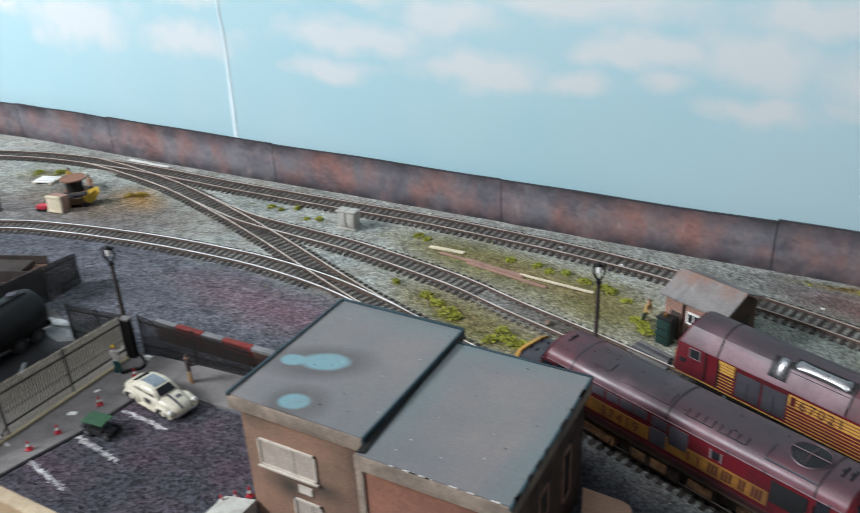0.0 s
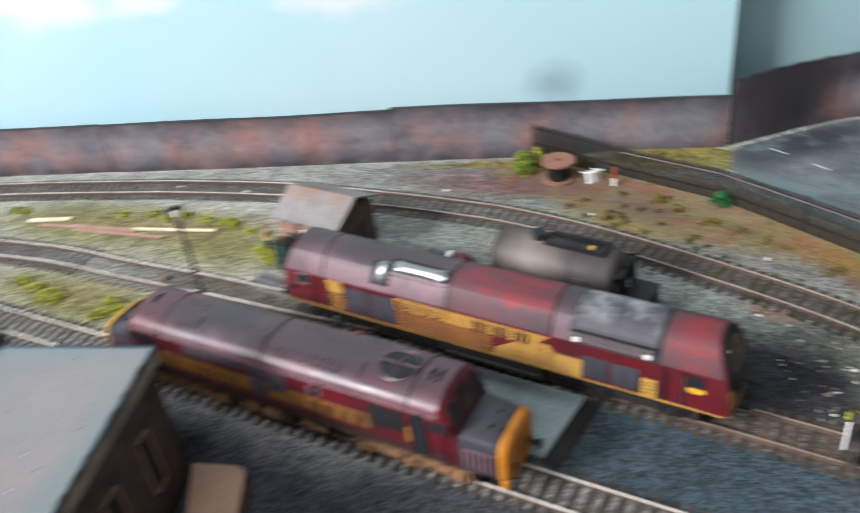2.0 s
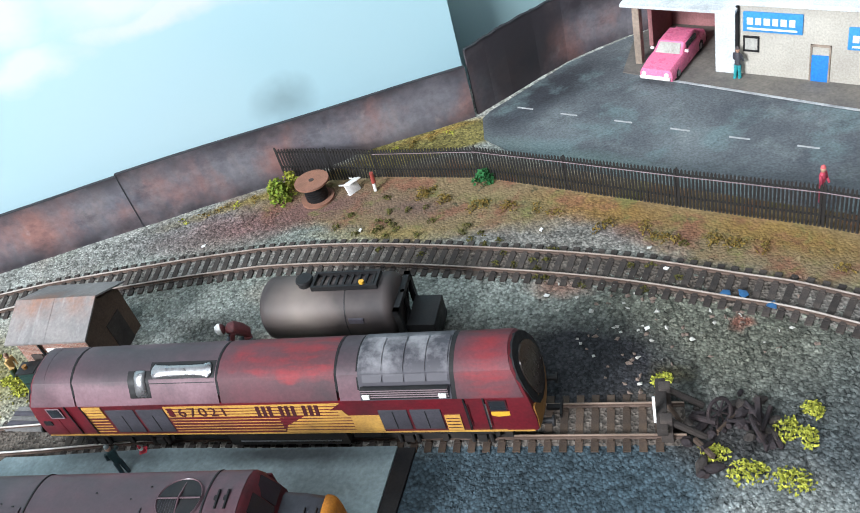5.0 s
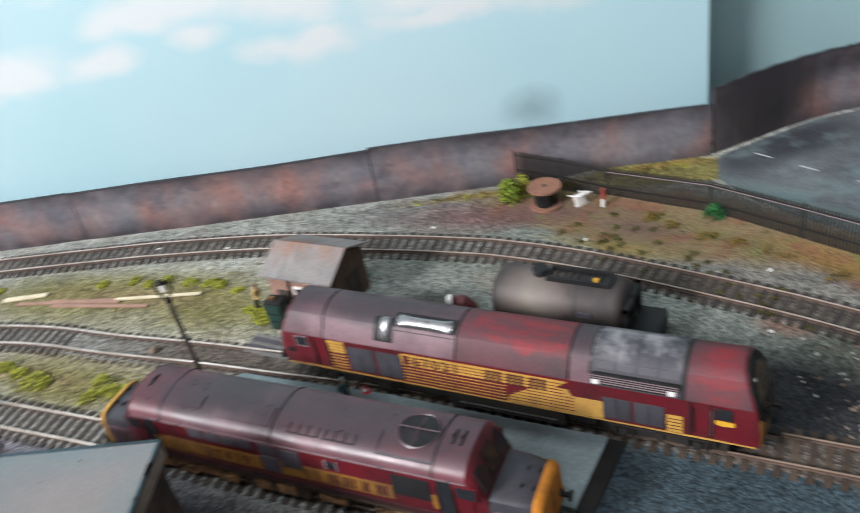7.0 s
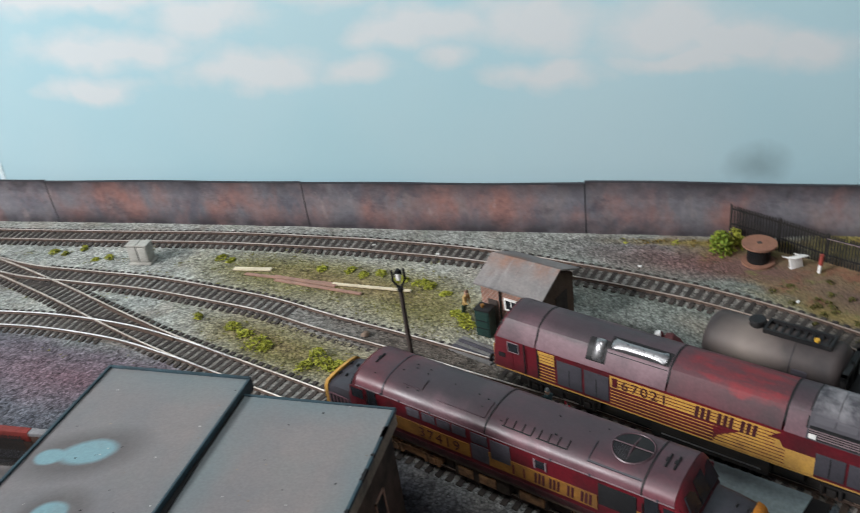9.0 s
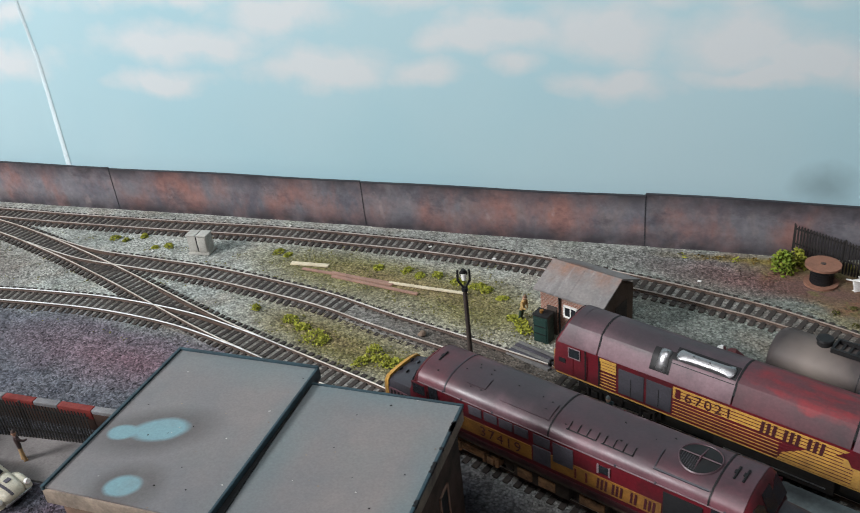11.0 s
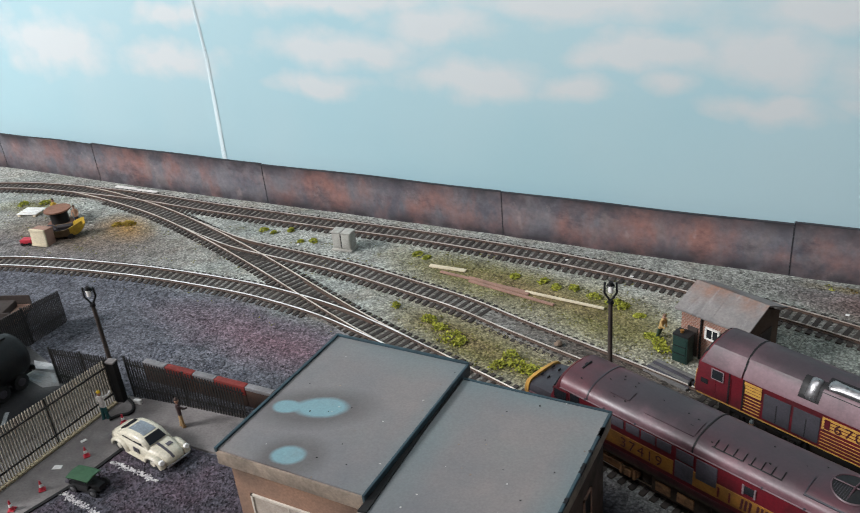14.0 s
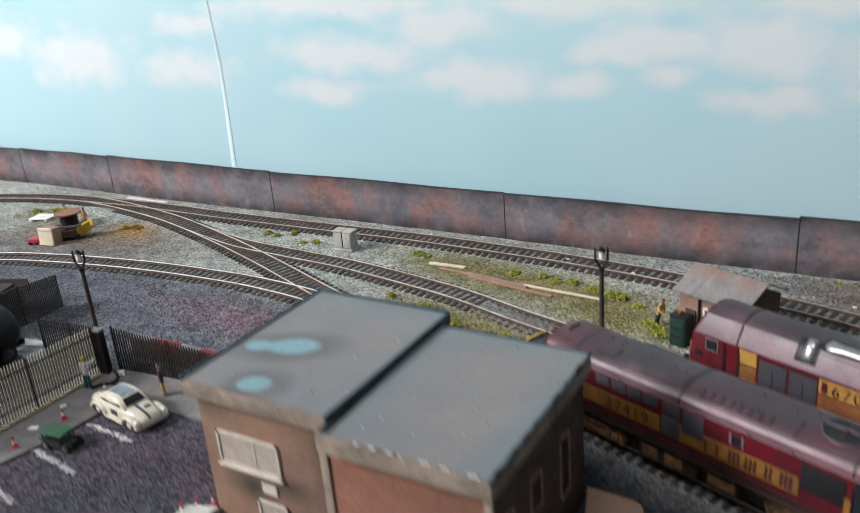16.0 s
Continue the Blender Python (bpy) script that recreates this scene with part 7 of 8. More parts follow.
rw = thing("retaining_wall", "cream stone retaining wall with dark arches", "wall", at_mm(60, 846, 0, 0), kind="structure")
part("wall_face", box(0, 238, -6, 0, -44, 0.8, 0.4), CREAM_STONE, rw)
part("coping", box(-1, 239, -7.2, 1, 0.8, 2.0, 0.3), CREAM_STONE, rw)
for x in (20, 62, 104, 146, 188):
    part("arch", prism([(x, -44), (x + 26, -44), (x + 26, -22), (x + 22, -14), (x + 13, -10.5), (x + 4, -14), (x, -22)], -6.5, -5.8), BLACK, rw)
BEIGE = worn("tan_step_stone", (0.33, 0.20, 0.135), (0.21, 0.135, 0.095), 40, 0.8)
pts = [(476, 905), (492, 905)] + [(473 + 8 * math.cos(a), 978 + 8 * math.sin(a)) for a in np.linspace(0, math.pi / 2, 7)] + [(451.5, 987)]
solid("porch_roof", prism(pts, 0, 8, "z"), BEIGE, "tan rounded porch block beside the building", "porch")

paling_fence("paling_fence", [(117, 988.5), (164, 993), (211, 997)], [33, 29, 25.5], 2.15, "black palisade fence between car park and yard", pale=0.46, thick=0.6)
paling_fence("paling_gate", [(51, 980), (80, 982.5), (108, 985)], [31, 32, 33], 2.15, "closed black palisade gate between lane and yard", pale=0.46, thick=0.6)
paling_fence("paling_fence", [(110.6, 978), (110.4, 930), (109.8, 880), (109, 838)], [36, 37.5, 39, 40], 2.0, "palisade fence beside the concrete path, caught light in its pale paint", pale=0.5, thick=0.35, paint=LIT_PALE)
paling_fence("paling_gate", [(-17, 1012), (-18, 1047)], [32, 29], 1.5, "open black palisade gate leaf", pale=0.46, thick=0.6)
paling_fence("paling_fence", [(-24, 940), (-20, 975), (-17, 1012)], [32, 32, 32], 1.5, "black palisade fence beside the tank lorry", pale=0.6, thick=0.6)
BAR_FACE = worn("rust_stained_dark_wall", (0.050, 0.036, 0.030), (0.13, 0.06, 0.04), 35, 0.85, 0, 0.7)
BAR = [worn("dirty_red_wall_cap", (0.22, 0.028, 0.022), (0.09, 0.025, 0.02), 60, 0.7), worn("pale_grey_wall_cap", (0.21, 0.205, 0.21), (0.09, 0.085, 0.085), 60, 0.7)]
bar = thing("barrier_wall", "low dark stained yard wall capped in red and grey", "barrier", at_mm(111, 1007.5, 0, 1.2))
for i, (x0, x1) in enumerate(((0, 20), (20.6, 45), (45.6, 64), (64.6, 90), (90.6, 112), (112.6, 134))):
    low = 9.0 if i % 2 else 13.5
    blk = part("block", box(x0, x1, 0, 4, 0, low, 0.3), BAR_FACE, bar, "rust-stained dark block")
    part("cap", box(x0, x1, -0.4, 4.4, low, 16.2, 0.4), BAR[(i + 1) % 2], blk, "dirty red cap" if i % 2 else "pale grey cap")
SAND = worn("sandy_kerb_stone", (0.42, 0.36, 0.24), (0.22, 0.18, 0.12), 200, 0.9, 0, 0.8, 500, 0.5)
for k in range(46):
    solid("kerb_stone", box(-1.4, 1.4, -1.3, 1.3, 0.4, 2.0, 0.3), SAND, "small sandy kerb stone at the foot of the palings", "kerb stone", at_mm(112.4 - 1.0 * k / 46, 976 - k * 2.95, 1.2, k * 3 % 9 - 4), "kerb stones")
lamp_post(109, 984.5, 30, 75)
corner = thing("fence_post", "thick dark corner post with a pale cap", "post", at_mm(113.5, 981.5, 0, 12))
part("shaft", box(-3.0, 3.0, -2.4, 2.4, 0, 32.6, 0.4), BLACK, corner)
part("cap", box(-3.5, 3.5, -2.9, 2.9, 32.6, 34.0, 0.4), CONCRETE, corner, "pale grey post cap")
hose = bpy.data.curves.new("hose", "CURVE")
hose.dimensions, hose.bevel_depth, hose.bevel_resolution = "3D", 0.0011, 2
spl = hose.splines.new("BEZIER")
spl.bezier_points.add(4)
for bp, co in zip(spl.bezier_points, ((121, 981, 5), (128, 978, 3), (131, 972, 2.6), (126, 967, 2.6), (123, 961, 2.6))):
    bp.co = [c * MM for c in co]
    bp.handle_left_type = bp.handle_right_type = "AUTO"
hose.materials.append(BLACK)
tagged(new("hose", hose), "black rubber hose curled at the lamp foot", "hose")
solid("litter_sheet", prism([(-3, -2), (3, -1.4), (2.4, 2), (-2.6, 1.6)], 0, 0.4, "z"), WHITE, "white paper sheet lying on the path", "litter", at_mm(128, 914, 1.4, 20))
solid("litter_sheet", prism([(-2, -1.2), (2, -1), (1.6, 1.2), (-1.8, 1.2)], 0, 0.4, "z"), WHITE, "white paper scrap lying on the path", "litter", at_mm(123, 939, 1.4, 70))
solid("litter_sheet", prism([(-3, -1), (3, -1.2), (2.6, 1.2), (-2.8, 1.0)], 0, 3, "z"), WHITE, "white bag beside the lamp foot", "litter", at_mm(127, 983, 1.4, 10))

CONE_RED = worn("red_cone_plastic", (0.50, 0.035, 0.055), (0.3, 0.03, 0.04), 150, 0.5)


def traffic_cone(x, y, z, tip=0.0):
    c = thing("traffic_cone", "small red and white traffic cone beside the bay", "cone", at_mm(x, y, z, x * 7, tip) @ Matrix.Scale(0.78, 4), "traffic cones")
    part("base", box(-2.6, 2.6, -2.6, 2.6, 0, 0.8, 0.2), CONE_RED, c)
    body = part("body", cyl((0, 0, 0.8), (0, 0, 9), 2.0, 0.5, 14), CONE_RED, c)
    part("stripe", cyl((0, 0, 3.6), (0, 0, 6.0), 1.5, 1.05, 14), WHITE, body, "white band")


for x, y in ((134, 963), (137, 929), (136, 896), (133, 877)):
    traffic_cone(x, y, 1.4)
traffic_cone(514, 1089, 2.3, 14)
for x, y in ((274, 894), (279, 900), (284, 906)):
    traffic_cone(x, y, 0.9)
solid("white_ramp", prism([(0, 0), (26, 0), (26, 9), (4, 3)], 0, 16), PALE, "pale concrete ramp at the building's wall", "ramp", at_mm(270, 882, 0.9))

figure(119, 962, 1.4, 190, (0.62, 0.58, 0.55), (0.02, 0.10, 0.10), (0.7, 0.45, 0.02), 0, 4)
figure(175, 975, 1.4, 140, (0.05, 0.028, 0.028), (0.42, 0.27, 0.13), (0.05, 0.03, 0.025), 0, 2)

# ---- rounded cream car ----
PALE_GLASS = worn("blue_grey_roof_panel", (0.19, 0.22, 0.25), (0.10, 0.11, 0.125), 120, 0.25, 0, 0.6)
CREAM_CAR = worn("cream_car_paint", (0.60, 0.56, 0.45), (0.40, 0.35, 0.26), 70, 0.28, 0, 0.5, 900, 0.05)
bt = thing("rounded_car", "cream rounded model saloon car with dark roof panel", "car", at_mm(171.5, 950.0, 0.9, -9) @ Matrix.Diagonal((1.10, 1.0, 0.84, 1)))
part("body", car_shell([(-27, 7.5, 4.2, 0.55), (-25.5, 10.5, 3.2, 0.72), (-20, 13.2, 2.4, 0.84), (-8, 14.0, 2.2, 0.86), (8, 13.8, 2.2, 0.86), (16, 12.6, 2.4, 0.76), (22, 10.6, 3, 0.62), (25, 8.0, 4, 0.45)], 11.2, 0.66), CREAM_CAR, bt, "cream body", 60)
part("cabin", car_shell([(-19, 13.2, 12, 0.74), (-14, 16.8, 12, 0.78), (-8, 18.9, 12, 0.78), (0, 19.5, 12, 0.78), (4.5, 18.6, 12, 0.77), (10.5, 13.6, 12, 0.76)], 11.2, 0.74), CREAM_CAR, bt, "domed cream cabin", 60)
for sgn in (-1, 1):
    for x, rr in ((-15.5, 7.2), (15.5, 7.2)):
        rings = []
        for k in range(9):
            a = math.pi * (0.02 + 0.96 * k / 8)
            rings.append([(x + (rr + d) * math.cos(a) * 1.12, sgn * yy, 3.2 + (rr + d) * math.sin(a)) for d, yy in ((0, 7.2), (0.6, 9.2), (0, 11.2), (-1.2, 11.6), (-2.0, 11.2), (-2.0, 7.2))])
        part("fender", loft(rings), CREAM_CAR, bt, "rounded wing", 60)
    part("running_board", box(-9, 9, min(sgn * 9.4, sgn * 11.4), max(sgn * 9.4, sgn * 11.4), 2.4, 3.4, 0.3), CREAM_CAR, bt)
    part("side_window", loft([[(x, sgn * (8.75 - (z - 13.6) * 0.26 + d), z) for x, z in ((-12.5, 14), (-3.2, 14), (-3.2, 17.9), (-9.2, 17.4))] for d in (-0.3, 0.35)]), GLASS_DARK, bt)
    part("side_window", loft([[(x, sgn * (8.75 - (z - 13.6) * 0.26 + d), z) for x, z in ((-2.2, 14), (6.8, 14), (3.6, 17.5), (-2.2, 17.9))] for d in (-0.3, 0.35)]), GLASS_DARK, bt)
    part("headlight", cyl((22.2, sgn * 9.2, 8.2), (23.6, sgn * 9.3, 8.6), 1.9, 1.6, 14), WHITE, bt, "round headlight")
    part("door_mark", join(box(-2, 0.4, min(sgn * 10.15, sgn * 9.7), max(sgn * 10.15, sgn * 9.7), 6.4, 10.4), box(1.2, 3.4, min(sgn * 10.15, sgn * 9.7), max(sgn * 10.15, sgn * 9.7), 6.4, 10.4)), GRILLE, bt, "faint mark bars")
    for x in (-15.5, 15.5):
        wheel(bt, x, sgn * 9.4, 4.4, 2.4, CREAM_CAR)
part("windscreen", loft([[(9.9 + d, -6.0, 14.3 + d * 0.6), (9.9 + d, 6.0, 14.3 + d * 0.6), (5.2 + d, 5.2, 18.3 + d * 0.6), (5.2 + d, -5.2, 18.3 + d * 0.6)] for d in (-0.4, 0.5)]), GLASS_DARK, bt, "dark windscreen")
part("rear_window", loft([[(-18 + d * -1, -5.0, 14.6 + d * 0.6), (-18 - d, 5.0, 14.6 + d * 0.6), (-13.8 - d, 4.4, 17.4 + d * 0.6), (-13.8 - d, -4.4, 17.4 + d * 0.6)] for d in (-0.4, 0.5)]), GLASS_DARK, bt)
part("sunroof", loft([[(x, y, float(np.interp(x, (-14, -8, 0, 4.5), (16.8, 18.9, 19.5, 18.6))) + 0.25 + h) for y, h in ((-4.6, 0), (0, 0), (4.6, 0), (4.6, -0.6), (0, -0.6), (-4.6, -0.6))] for x in (-10.5, -7, -3, 1, 4)]), PALE_GLASS, bt, "grey folding roof panel")
part("stripe", loft([[(x, y, z + 0.35) for y in (-2.4, -0.8)] + [(x, y, z - 0.2) for y in (-0.8, -2.4)] for x, z in ((11, 13.6), (16, 12.6), (22, 10.6), (24.6, 8.3))]), GRILLE, bt, "dark bonnet stripe")
part("bonnet_mark", box(14, 17.5, 1.0, 4.6, 12.35, 12.8), GRILLE, bt)
part("bumper", join(box(25.4, 26.6, -8.4, 8.4, 4.4, 5.8, 0.4)), SILVER, bt, "chrome bumper")
part("bumper", join(box(-28.2, -27, -8, 8, 4.6, 6.0, 0.4)), SILVER, bt)

# ---- small green open tourer ----
gc = thing("vintage_car", "small dark green vintage car with canvas top", "car", at_mm(162, 909, 0.9, 6) @ Matrix.Scale(0.72, 4))
GCAN = worn("green_canvas", (0.03, 0.085, 0.04), (0.02, 0.05, 0.03), 100, 0.6)
part("body", car_shell([(-15, 7, 3.5, 0.8), (-13, 8.5, 3, 0.95), (6, 8.5, 3, 0.95), (7, 8, 3, 0.6), (15, 7.4, 3.4, 0.5)], 8, 0.9), BLACK, gc, "black body")
part("canopy", loft([[(x, -7.8, 15.2 + dz), (x, 0, 16.4 + dz), (x, 7.8, 15.2 + dz), (x, 7.8, 14.4 + dz), (x, 0, 15.4 + dz), (x, -7.8, 14.4 + dz)] for x, dz in ((-14, -0.4), (-7, 0.2), (2, 0.2), (9, -0.3))]), GCAN, gc, "green canvas top")
part("canopy_post", join(*[cyl((x, y, 8), (x, y, 14.8), 0.4, None, 6) for x in (-12, 7) for y in (-7, 7)]), BLACK, gc)
part("bonnet_side", box(-19, -14.5, -6, 6, 6, 8.5, 0.4), GRILLE, gc)
for x in (-10, 11):
    for y in (-7.6, 7.6):
        wheel(gc, x, y, 4.0, 1.6, SILVER)

# ---- dark tank lorry and lane beyond the fence ----
ln_ = Nodes("shadowed_lane_asphalt", 0.7, 0, 0.3)
lnc = ln_.mix(ln_.ramp(ln_.noise(30, 5), 0.4, 0.65), (0.21, 0.205, 0.20), (0.13, 0.127, 0.125))
# black round the tank lorry: its shadow painted into the lane
for cx, cy, rx, ry in ((0.03, 0.915, 0.085, 0.075), (-0.06, 0.95, 0.09, 0.12), (0.075, 0.955, 0.03, 0.045)):
    lnc = ln_.mix(ln_.maths("MULTIPLY", ln_.spot(ln_.warped(40, 0.012), cx, cy, rx, ry, 0.6), 0.93), lnc, (0.014, 0.014, 0.016))
ln_.paint(ln_.mix(1.0, lnc, ln_.ramp(ln_.noise(700, 3), 0.3, 0.7, 0.75, 1.2), "MULTIPLY")).bump(ln_.noise(500, 3), 0.3, 0.0004)
LANE = ln_.mat
solid("lane", prism([(-260, 985), (-100, 1000), (-20, 1008), (22, 996), (72, 992), (112, 988), (109, 880), (108, 835), (-260, 835)], -0.5, 0.8, "z"), LANE, "grey lane beside the car park, lorry shadow in its colour", "road", kind="structure")
for pts in ([(7, 994), (24, 996), (36, 991), (17, 986.5)], [(44, 940), (54, 929), (56, 931), (46, 942)], [(20, 983), (32, 983), (32, 981), (20, 981)], [(24, 977), (37, 977), (37, 975), (24, 975)], [(36, 985), (48, 978), (49, 980), (37, 987)]):
    solid("lane_mark", prism(pts, 0.6, 1.15, "z"), LINE, "worn white marking on the dark lane", "road marking", kind="structure")
solid("lane_patch", prism([(14, 975), (19, 985), (37, 988), (54, 978), (44, 971.5), (28, 974)], 0.6, 1.0, "z"), worn("pale_worn_concrete", (0.36, 0.35, 0.34), (0.20, 0.195, 0.19), 60, 0.85), "pale worn concrete patch in the lane", "road patch", kind="structure")
tl = thing("tank_lorry", "matt black tank lorry parked behind the palings", "lorry", at_mm(21, 943, 0.8, 92))
part("barrel", loft([ring(35.5, 7, 23), ring(34.5, 12, 23), ring(32, 15.4, 23), ring(28, 16.4, 23), ring(-58, 16.4, 23), ring(-62, 13, 23)]), BLACK, tl, "black tank barrel", 50)
part("chassis", box(-70, 34, -9, 9, 7, 12, 0.5), BLACK, tl)
part("hatch_box", join(box(-50, 26, -4.5, 4.5, 37, 40, 0.5)), BLACK, tl)
for x in (18, 0, -20, -40):
    part("hatch", join(cyl((x, 0, 40), (x, 0, 41.4), 3.6, None, 14)), GRILLE, tl, "grey hatch lid")
part("rear_lamp_board", box(34, 36, -11, 11, 8, 12, 0.3), BLACK, tl)
for x in (22, 6, -40):
    for y in (-10, 10):
        wheel(tl, x, y, 6, 4, GRILLE)
fw = thing("flat_wagon", "brown open wagon behind the palings", "wagon", at_mm(-75, 1010, 0.8, 22))
part("deck", box(-40, 40, -14, 14, 12, 16, 0.4), WOOD_RED, fw)
part("side", join(box(-40, 40, -14.6, -13.6, 14, 24), box(-40, 40, 13.6, 14.6, 14, 24)), BROWN_DARK, fw)
part("load", box(-34, 30, -11, 11, 16, 22, 1.5), BROWN_DARK, fw, "dark sheeted load")
for x in (-26, 26):
    for y in (-10, 10):
        wheel(fw, x, y, 6, 3, GRILLE)

# ---- skip of scrap by the far junction ----
sk = thing("dumper_skip", "yellow dumper skip heaped with scrap wheels", "skip", at_mm(-163, 1166, 0, 35) @ Matrix.Scale(0.85, 4))
part("hull", loft([[(x, -w, 4), (x, -w * 1.25, h), (x, -w * 1.1, h), (x, -w * 0.85, 6), (x, w * 0.85, 6), (x, w * 1.1, h), (x, w * 1.25, h), (x, w, 4)] for x, w, h in ((-20, 8, 12), (-10, 9, 12.5), (8, 9, 13), (13, 8.4, 14.6))]), worn("muddy_brown_skip", (0.12, 0.075, 0.035), (0.05, 0.035, 0.025), 90, 0.8), sk, "muddy brown hull")
part("tipping_lip", loft([[(x, -w, 4 + lo), (x, -w * 1.25, h), (x, -w * 1.1, h), (x, -w * 0.85, 6 + lo), (x, w * 0.85, 6 + lo), (x, w * 1.1, h), (x, w * 1.25, h), (x, w, 4 + lo)] for x, w, h, lo in ((13.05, 8.5, 14.7, 0), (20, 7.8, 17.4, 1), (25, 6.4, 19.5, 4), (28, 4.6, 20.5, 8))]), worn("dirty_yellow_paint", (0.52, 0.34, 0.03), (0.16, 0.10, 0.03), 90, 0.6), sk, "dirty yellow tipping lip")
part("axle", join(cyl((-12, -9, 4), (-12, 9, 4), 4, None, 14), cyl((12, -9, 4), (12, 9, 4), 4, None, 14)), BLACK, sk)
part("scrap_load", join(box(-14, 10, -6, 6, 8, 12, 1), box(-4, 14, -4, 5, 11, 15, 1)), SCRAP, sk)
wl = part("wheel_load", join(*[cyl((-8 + 7 * math.cos(a), -7, 13 + 7 * math.sin(a)), (-8 + 7 * math.cos(a + 0.33), -7, 13 + 7 * math.sin(a + 0.33)), 0.9, None, 6) for a in np.arange(0, 6.28, 0.3142)], *[cyl((-8, -7, 13), (-8 + 7 * math.cos(a), -7, 13 + 7 * math.sin(a)), 0.5, None, 6) for a in np.arange(0, 6.28, 0.785)]), GRILLE, sk, "grey spoked wheel")
cr = thing("packing_crate", "pale planked plywood packing crate beside the skip", "crate", at_mm(-168, 1143, 0, 8, -4))
part("front_board", box(-9.2, 9.2, -0.9, 0.6, 0, 18, 0.25), WOOD_PALE, cr, "pale tan front board")
part("carcass", box(-8.9, 8.9, 0.65, 11.5, 0, 17.4, 0.3), WOOD_RED, cr, "brown crate carcass")
for z in (0.6, 15.4):
    part("batten", box(-9.2, 9.2, -1.5, -0.95, z, z + 2.0, 0.15), WOOD_PALE, cr)
rc2 = thing("red_trolley", "small bright red trolley on the cinders", "trolley", at_mm(-186, 1143, 0, 20))
part("tray", box(-6, 6, -4, 4, 2, 6, 0.5), CONE_RED, rc2)
for x in (-4, 4):
    part("wheel", cyl((x, -4.6, 1.6), (x, 4.6, 1.6), 1.6, None, 10), BLACK, rc2)
tb = thing("cable_drum", "brown cable drum standing on end beside the skip", "cable drum", at_mm(-196, 1192, 0))
part("flange", cyl((0, 0, 15), (0, 0, 16.6), 13.5, None, 28), DRUM, tb, "brown upper flange")
part("flange", cyl((0, 0, 0), (0, 0, 1.6), 13, None, 28), DRUM, tb)
part("cable", cyl((0, 0, 1.6), (0, 0, 15), 9, None, 24), BLACK, tb)
figure(-211, 1200, 0, 30, (0.55, 0.35, 0.04), (0.04, 0.04, 0.05), (0.08, 0.05, 0.04))
figure(-172, 1194, 0, 30, (0.42, 0.24, 0.15), (0.04, 0.04, 0.05), (0.1, 0.06, 0.04))
figure(-228, 1122, 0, 30, (0.04, 0.05, 0.04), (0.03, 0.03, 0.035), (0.1, 0.07, 0.05))
pal = thing("pallet", "white timber pallet lying on grass", "pallet", at_mm(-252, 1200, 0, 15))
for i in range(4):
    part("board", box(-12, 12, -9 + i * 5, -5.6 + i * 5, 2.2, 3.4, 0.2), WHITE, pal)
part("bearer", join(box(-11, -8, -9, 9, 0, 2.2), box(8, 11, -9, 9, 0, 2.2)), WOOD_PALE, pal)
# ---- loose stones over the ground, as one scatter ----
def scatter(name, count, x0, x1, y0, y1, size, seed, keep, label, material, flat=0.6, lift=0.0):
    rng = np.random.default_rng(seed)
    xy = np.c_[rng.uniform(x0, x1, count), rng.uniform(y0, y1, count)]
    xy = xy[keep(xy[:, 0], xy[:, 1])]
    n = len(xy)
    base = np.array([(1, 0, 0), (0, 1, 0), (-1, 0, 0), (0, -1, 0), (0, 0, 1), (0, 0, -1)], float)
    v = base[None] * rng.uniform(0.6, 1.35, (n, 6, 1)) + rng.uniform(-0.25, 0.25, (n, 6, 3))
    v *= (size * rng.uniform(0.6, 1.5, n))[:, None, None]
    v[:, :, 2] *= flat
    a = rng.uniform(0, 6.28, n)
    c, sn = np.cos(a)[:, None], np.sin(a)[:, None]
    x, y = v[:, :, 0] * c - v[:, :, 1] * sn, v[:, :, 0] * sn + v[:, :, 1] * c
    h = np.array([ground_height(p, q) for p, q in xy])
    v = np.stack([x + xy[:, :1], y + xy[:, 1:], v[:, :, 2] + h[:, None] + size * 0.2 + lift], axis=2) * MM
    f = np.array([(0, 1, 4), (1, 2, 4), (2, 3, 4), (3, 0, 4), (1, 0, 5), (2, 1, 5), (3, 2, 5), (0, 3, 5)])
    f = (f[None] + 6 * np.arange(n)[:, None, None]).reshape(-1, 3)
    m = bpy.data.meshes.new(name)
    m.from_pydata(v.reshape(-1, 3).tolist(), [], f.tolist())
    m.materials.append(material)
    return tagged(new(name, m), label, "stones", kind="stuff")


GRID = {}
for cx, cy in laid:
    GRID.setdefault((int(cx // 20), int(cy // 20)), []).append((cx, cy))


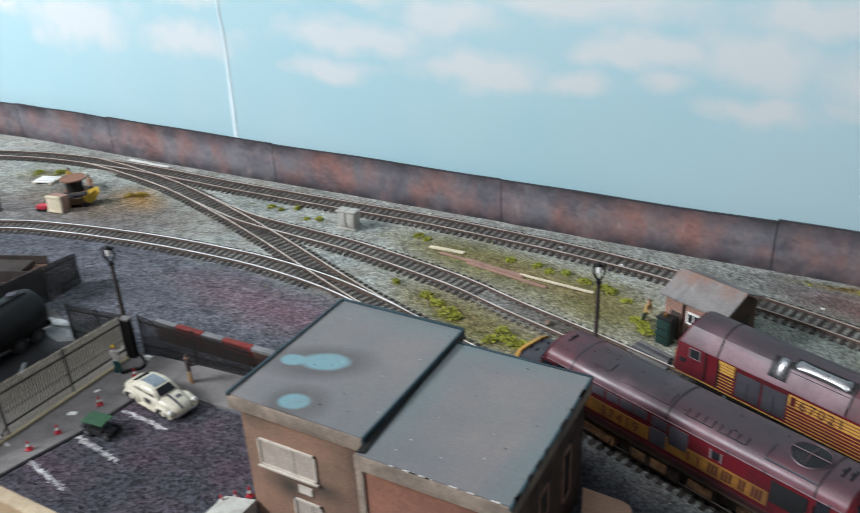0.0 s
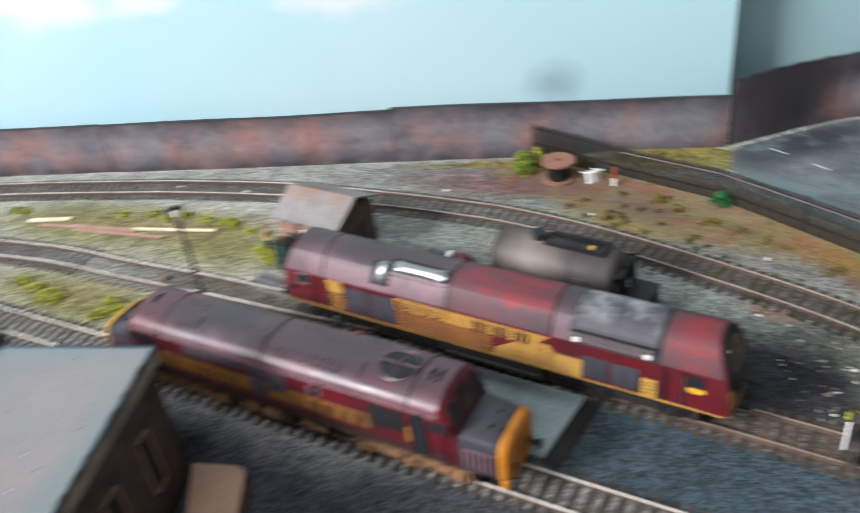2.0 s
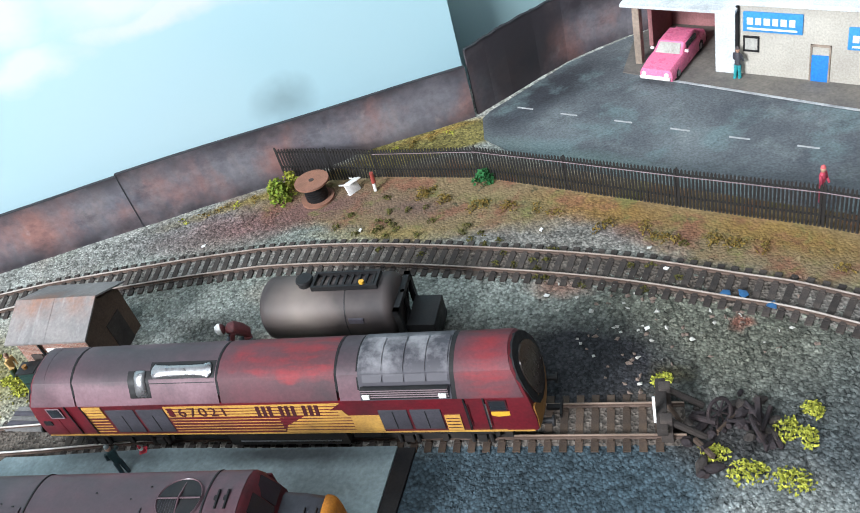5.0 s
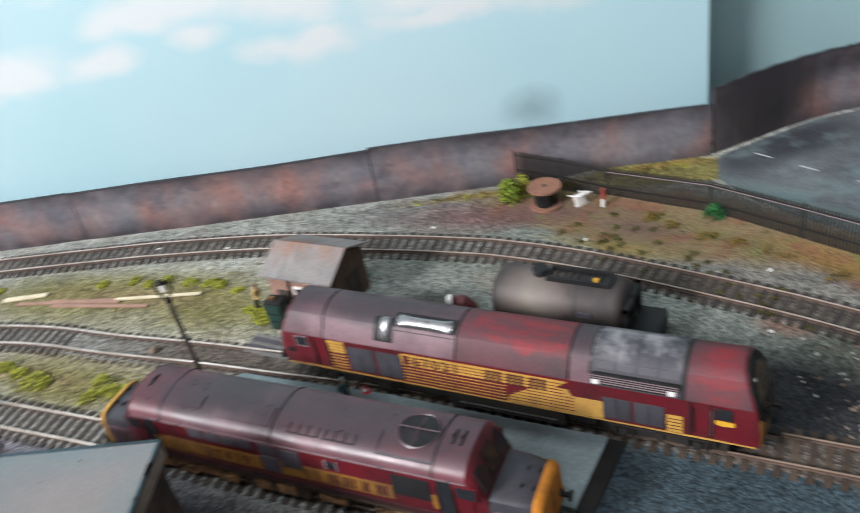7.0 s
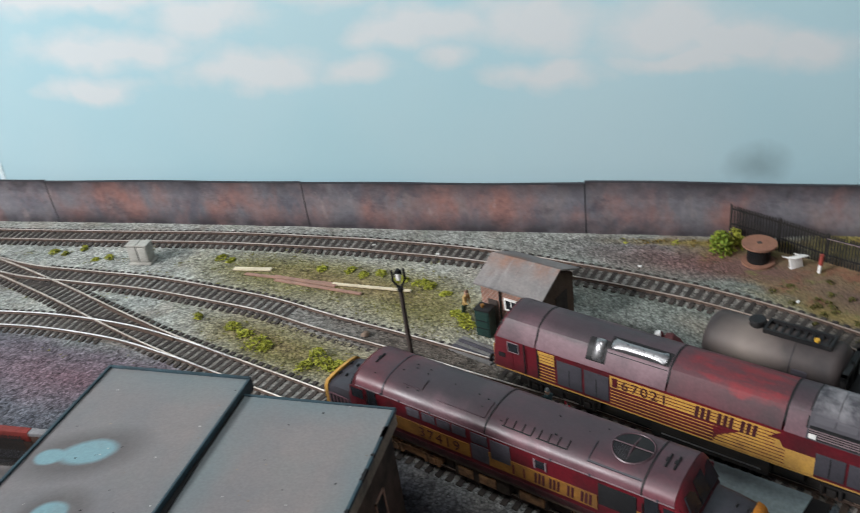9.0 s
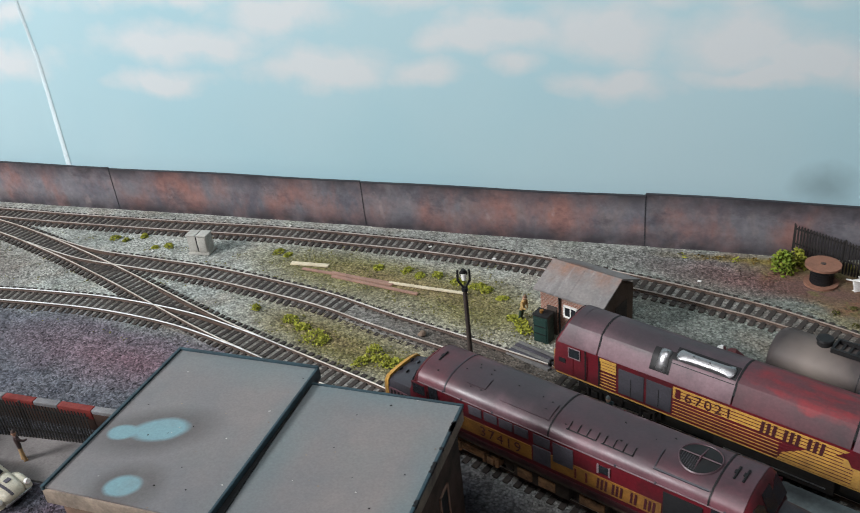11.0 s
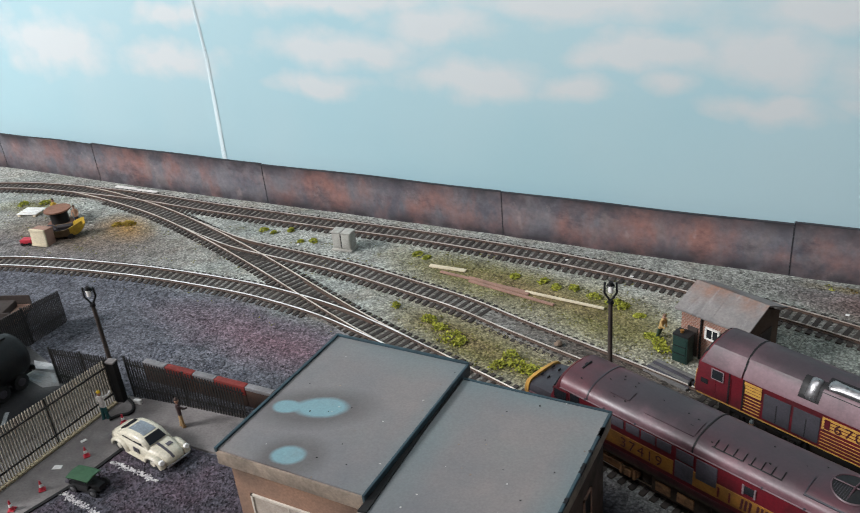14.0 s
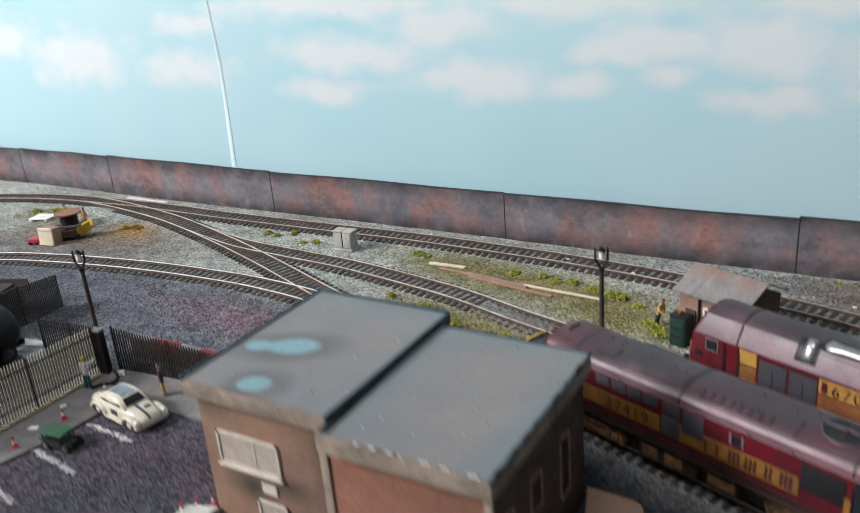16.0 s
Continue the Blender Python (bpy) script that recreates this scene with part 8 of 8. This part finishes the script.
def far_from_rails(x, y):
    """True where no rail head lies close by."""
    out = np.ones(len(x), bool)
    for i, (p, q) in enumerate(zip(x, y)):
        near = [(p - a) ** 2 + (q - b) ** 2 for u in (-1, 0, 1) for v in (-1, 0, 1) for a, b in GRID.get((int(p // 20) + u, int(q // 20) + v), ())]
        d = min(near) ** 0.5 if near else 99
        if 6.8 < d < 10.6:
            out[i] = False
        if 105 < p < 300 and 850 < q < 1002 or 280 < p < 455 and q < 1000:
            out[i] = False
        if (p - 611) * 0.663 + (q - 1309) * 0.749 > 4 or q > 1297 or (p < 112 and q < 1000):
            out[i] = False
        bank = (p - 611) * 0.663 + (q - 1309) * 0.749
        if p > 570 and bank > -42 and (i * 7) % 10 < 8:
            out[i] = False
        if abs((p - 540) * 0.375 + (q - 1062) * 0.927) < 22 and 415 < p < 650 and q < 1118:
            out[i] = False
    return out


scatter("ballast_stones", 135000, -380, 900, 940, 1300, 0.56, 3, far_from_rails, "loose grey ballast chippings between the tracks", GROUND, 0.42)
FOAM = worn("green_grass_foam", (0.180, 0.170, 0.040), (0.095, 0.088, 0.034), 60, 0.95, 0, 0.9, 900, 0.3)


def on_grass(x, y):
    """True on the scenic grass between the tracks, thinner towards its edges."""
    inside = np.zeros(len(x))
    for cx, cy, rx, ry, turn in ((285, 1222, 125, 32, -8), (392, 1195, 85, 38, -25), (315, 1127, 95, 21, -19), (-270, 1215, 60, 20, 10)):
        c, sn = math.cos(math.radians(turn)), math.sin(math.radians(turn))
        u, v = (x - cx) * c + (y - cy) * sn, -(x - cx) * sn + (y - cy) * c
        inside = np.maximum(inside, 1.0 - (u / rx) ** 2 - (v / ry) ** 2)
    patchy = np.array([noise.noise((p * 0.05, q * 0.09, 4.0)) + 0.5 * noise.noise((p * 0.2, q * 0.2, 9.0)) for p, q in zip(x, y)])
    return (inside + 0.9 * patchy > 0.32) & far_from_rails(x, y)


scatter("grass_foam", 10000, -330, 480, 1100, 1262, 0.62, 21, on_grass, "short yellow-green grass foam between the tracks", FOAM, 0.7)
BROWN_STONE = worn("brown_stone_chip", (0.17, 0.125, 0.10), (0.09, 0.07, 0.06), 200, 0.9)
scatter("pale_rubble", 45, 735, 835, 1030, 1118, 1.3, 15, far_from_rails, "pale chips of rubble beside the curve", PALE)
scatter("brown_rubble", 90, 740, 850, 1020, 1118, 1.2, 16, far_from_rails, "brown chips of rubble beside the curve", BROWN_STONE)
scatter("rubble_stones", 700, 760, 860, 960, 1120, 1.3, 5, far_from_rails, "coarser rubble beside the curve", GROUND)


def in_bay(x, y):
    """True on the gritted bay."""
    return (x > np.interp(y, (846, 874, 910, 960), (140, 146, 155, 159))) & (y < np.interp(x, (159, 205, 296), (958, 959, 963)))


scatter("bay_grit", 9000, 140, 294, 850, 964, 0.75, 9, in_bay, "dark purple-grey grit over the parking bay", GRIT, 0.6, 0.7)

# ---- sleepers ----
RUSTY_MESH = SLEEPER_MESH.copy()
RUSTY_MESH.materials[0] = SLEEPER_RUSTY
for name, x, y, turn, dz in SLEEPER_SPOTS:
    if name == "siding" and 300 < x < 470:
        dz -= 0.75
    ob = new("sleeper", RUSTY_MESH if name == "siding" and x > 640 else SLEEPER_MESH)
    ob.parent = TRACK_THINGS[name]
    ob.matrix_basis = at_mm(x, y, dz, turn)
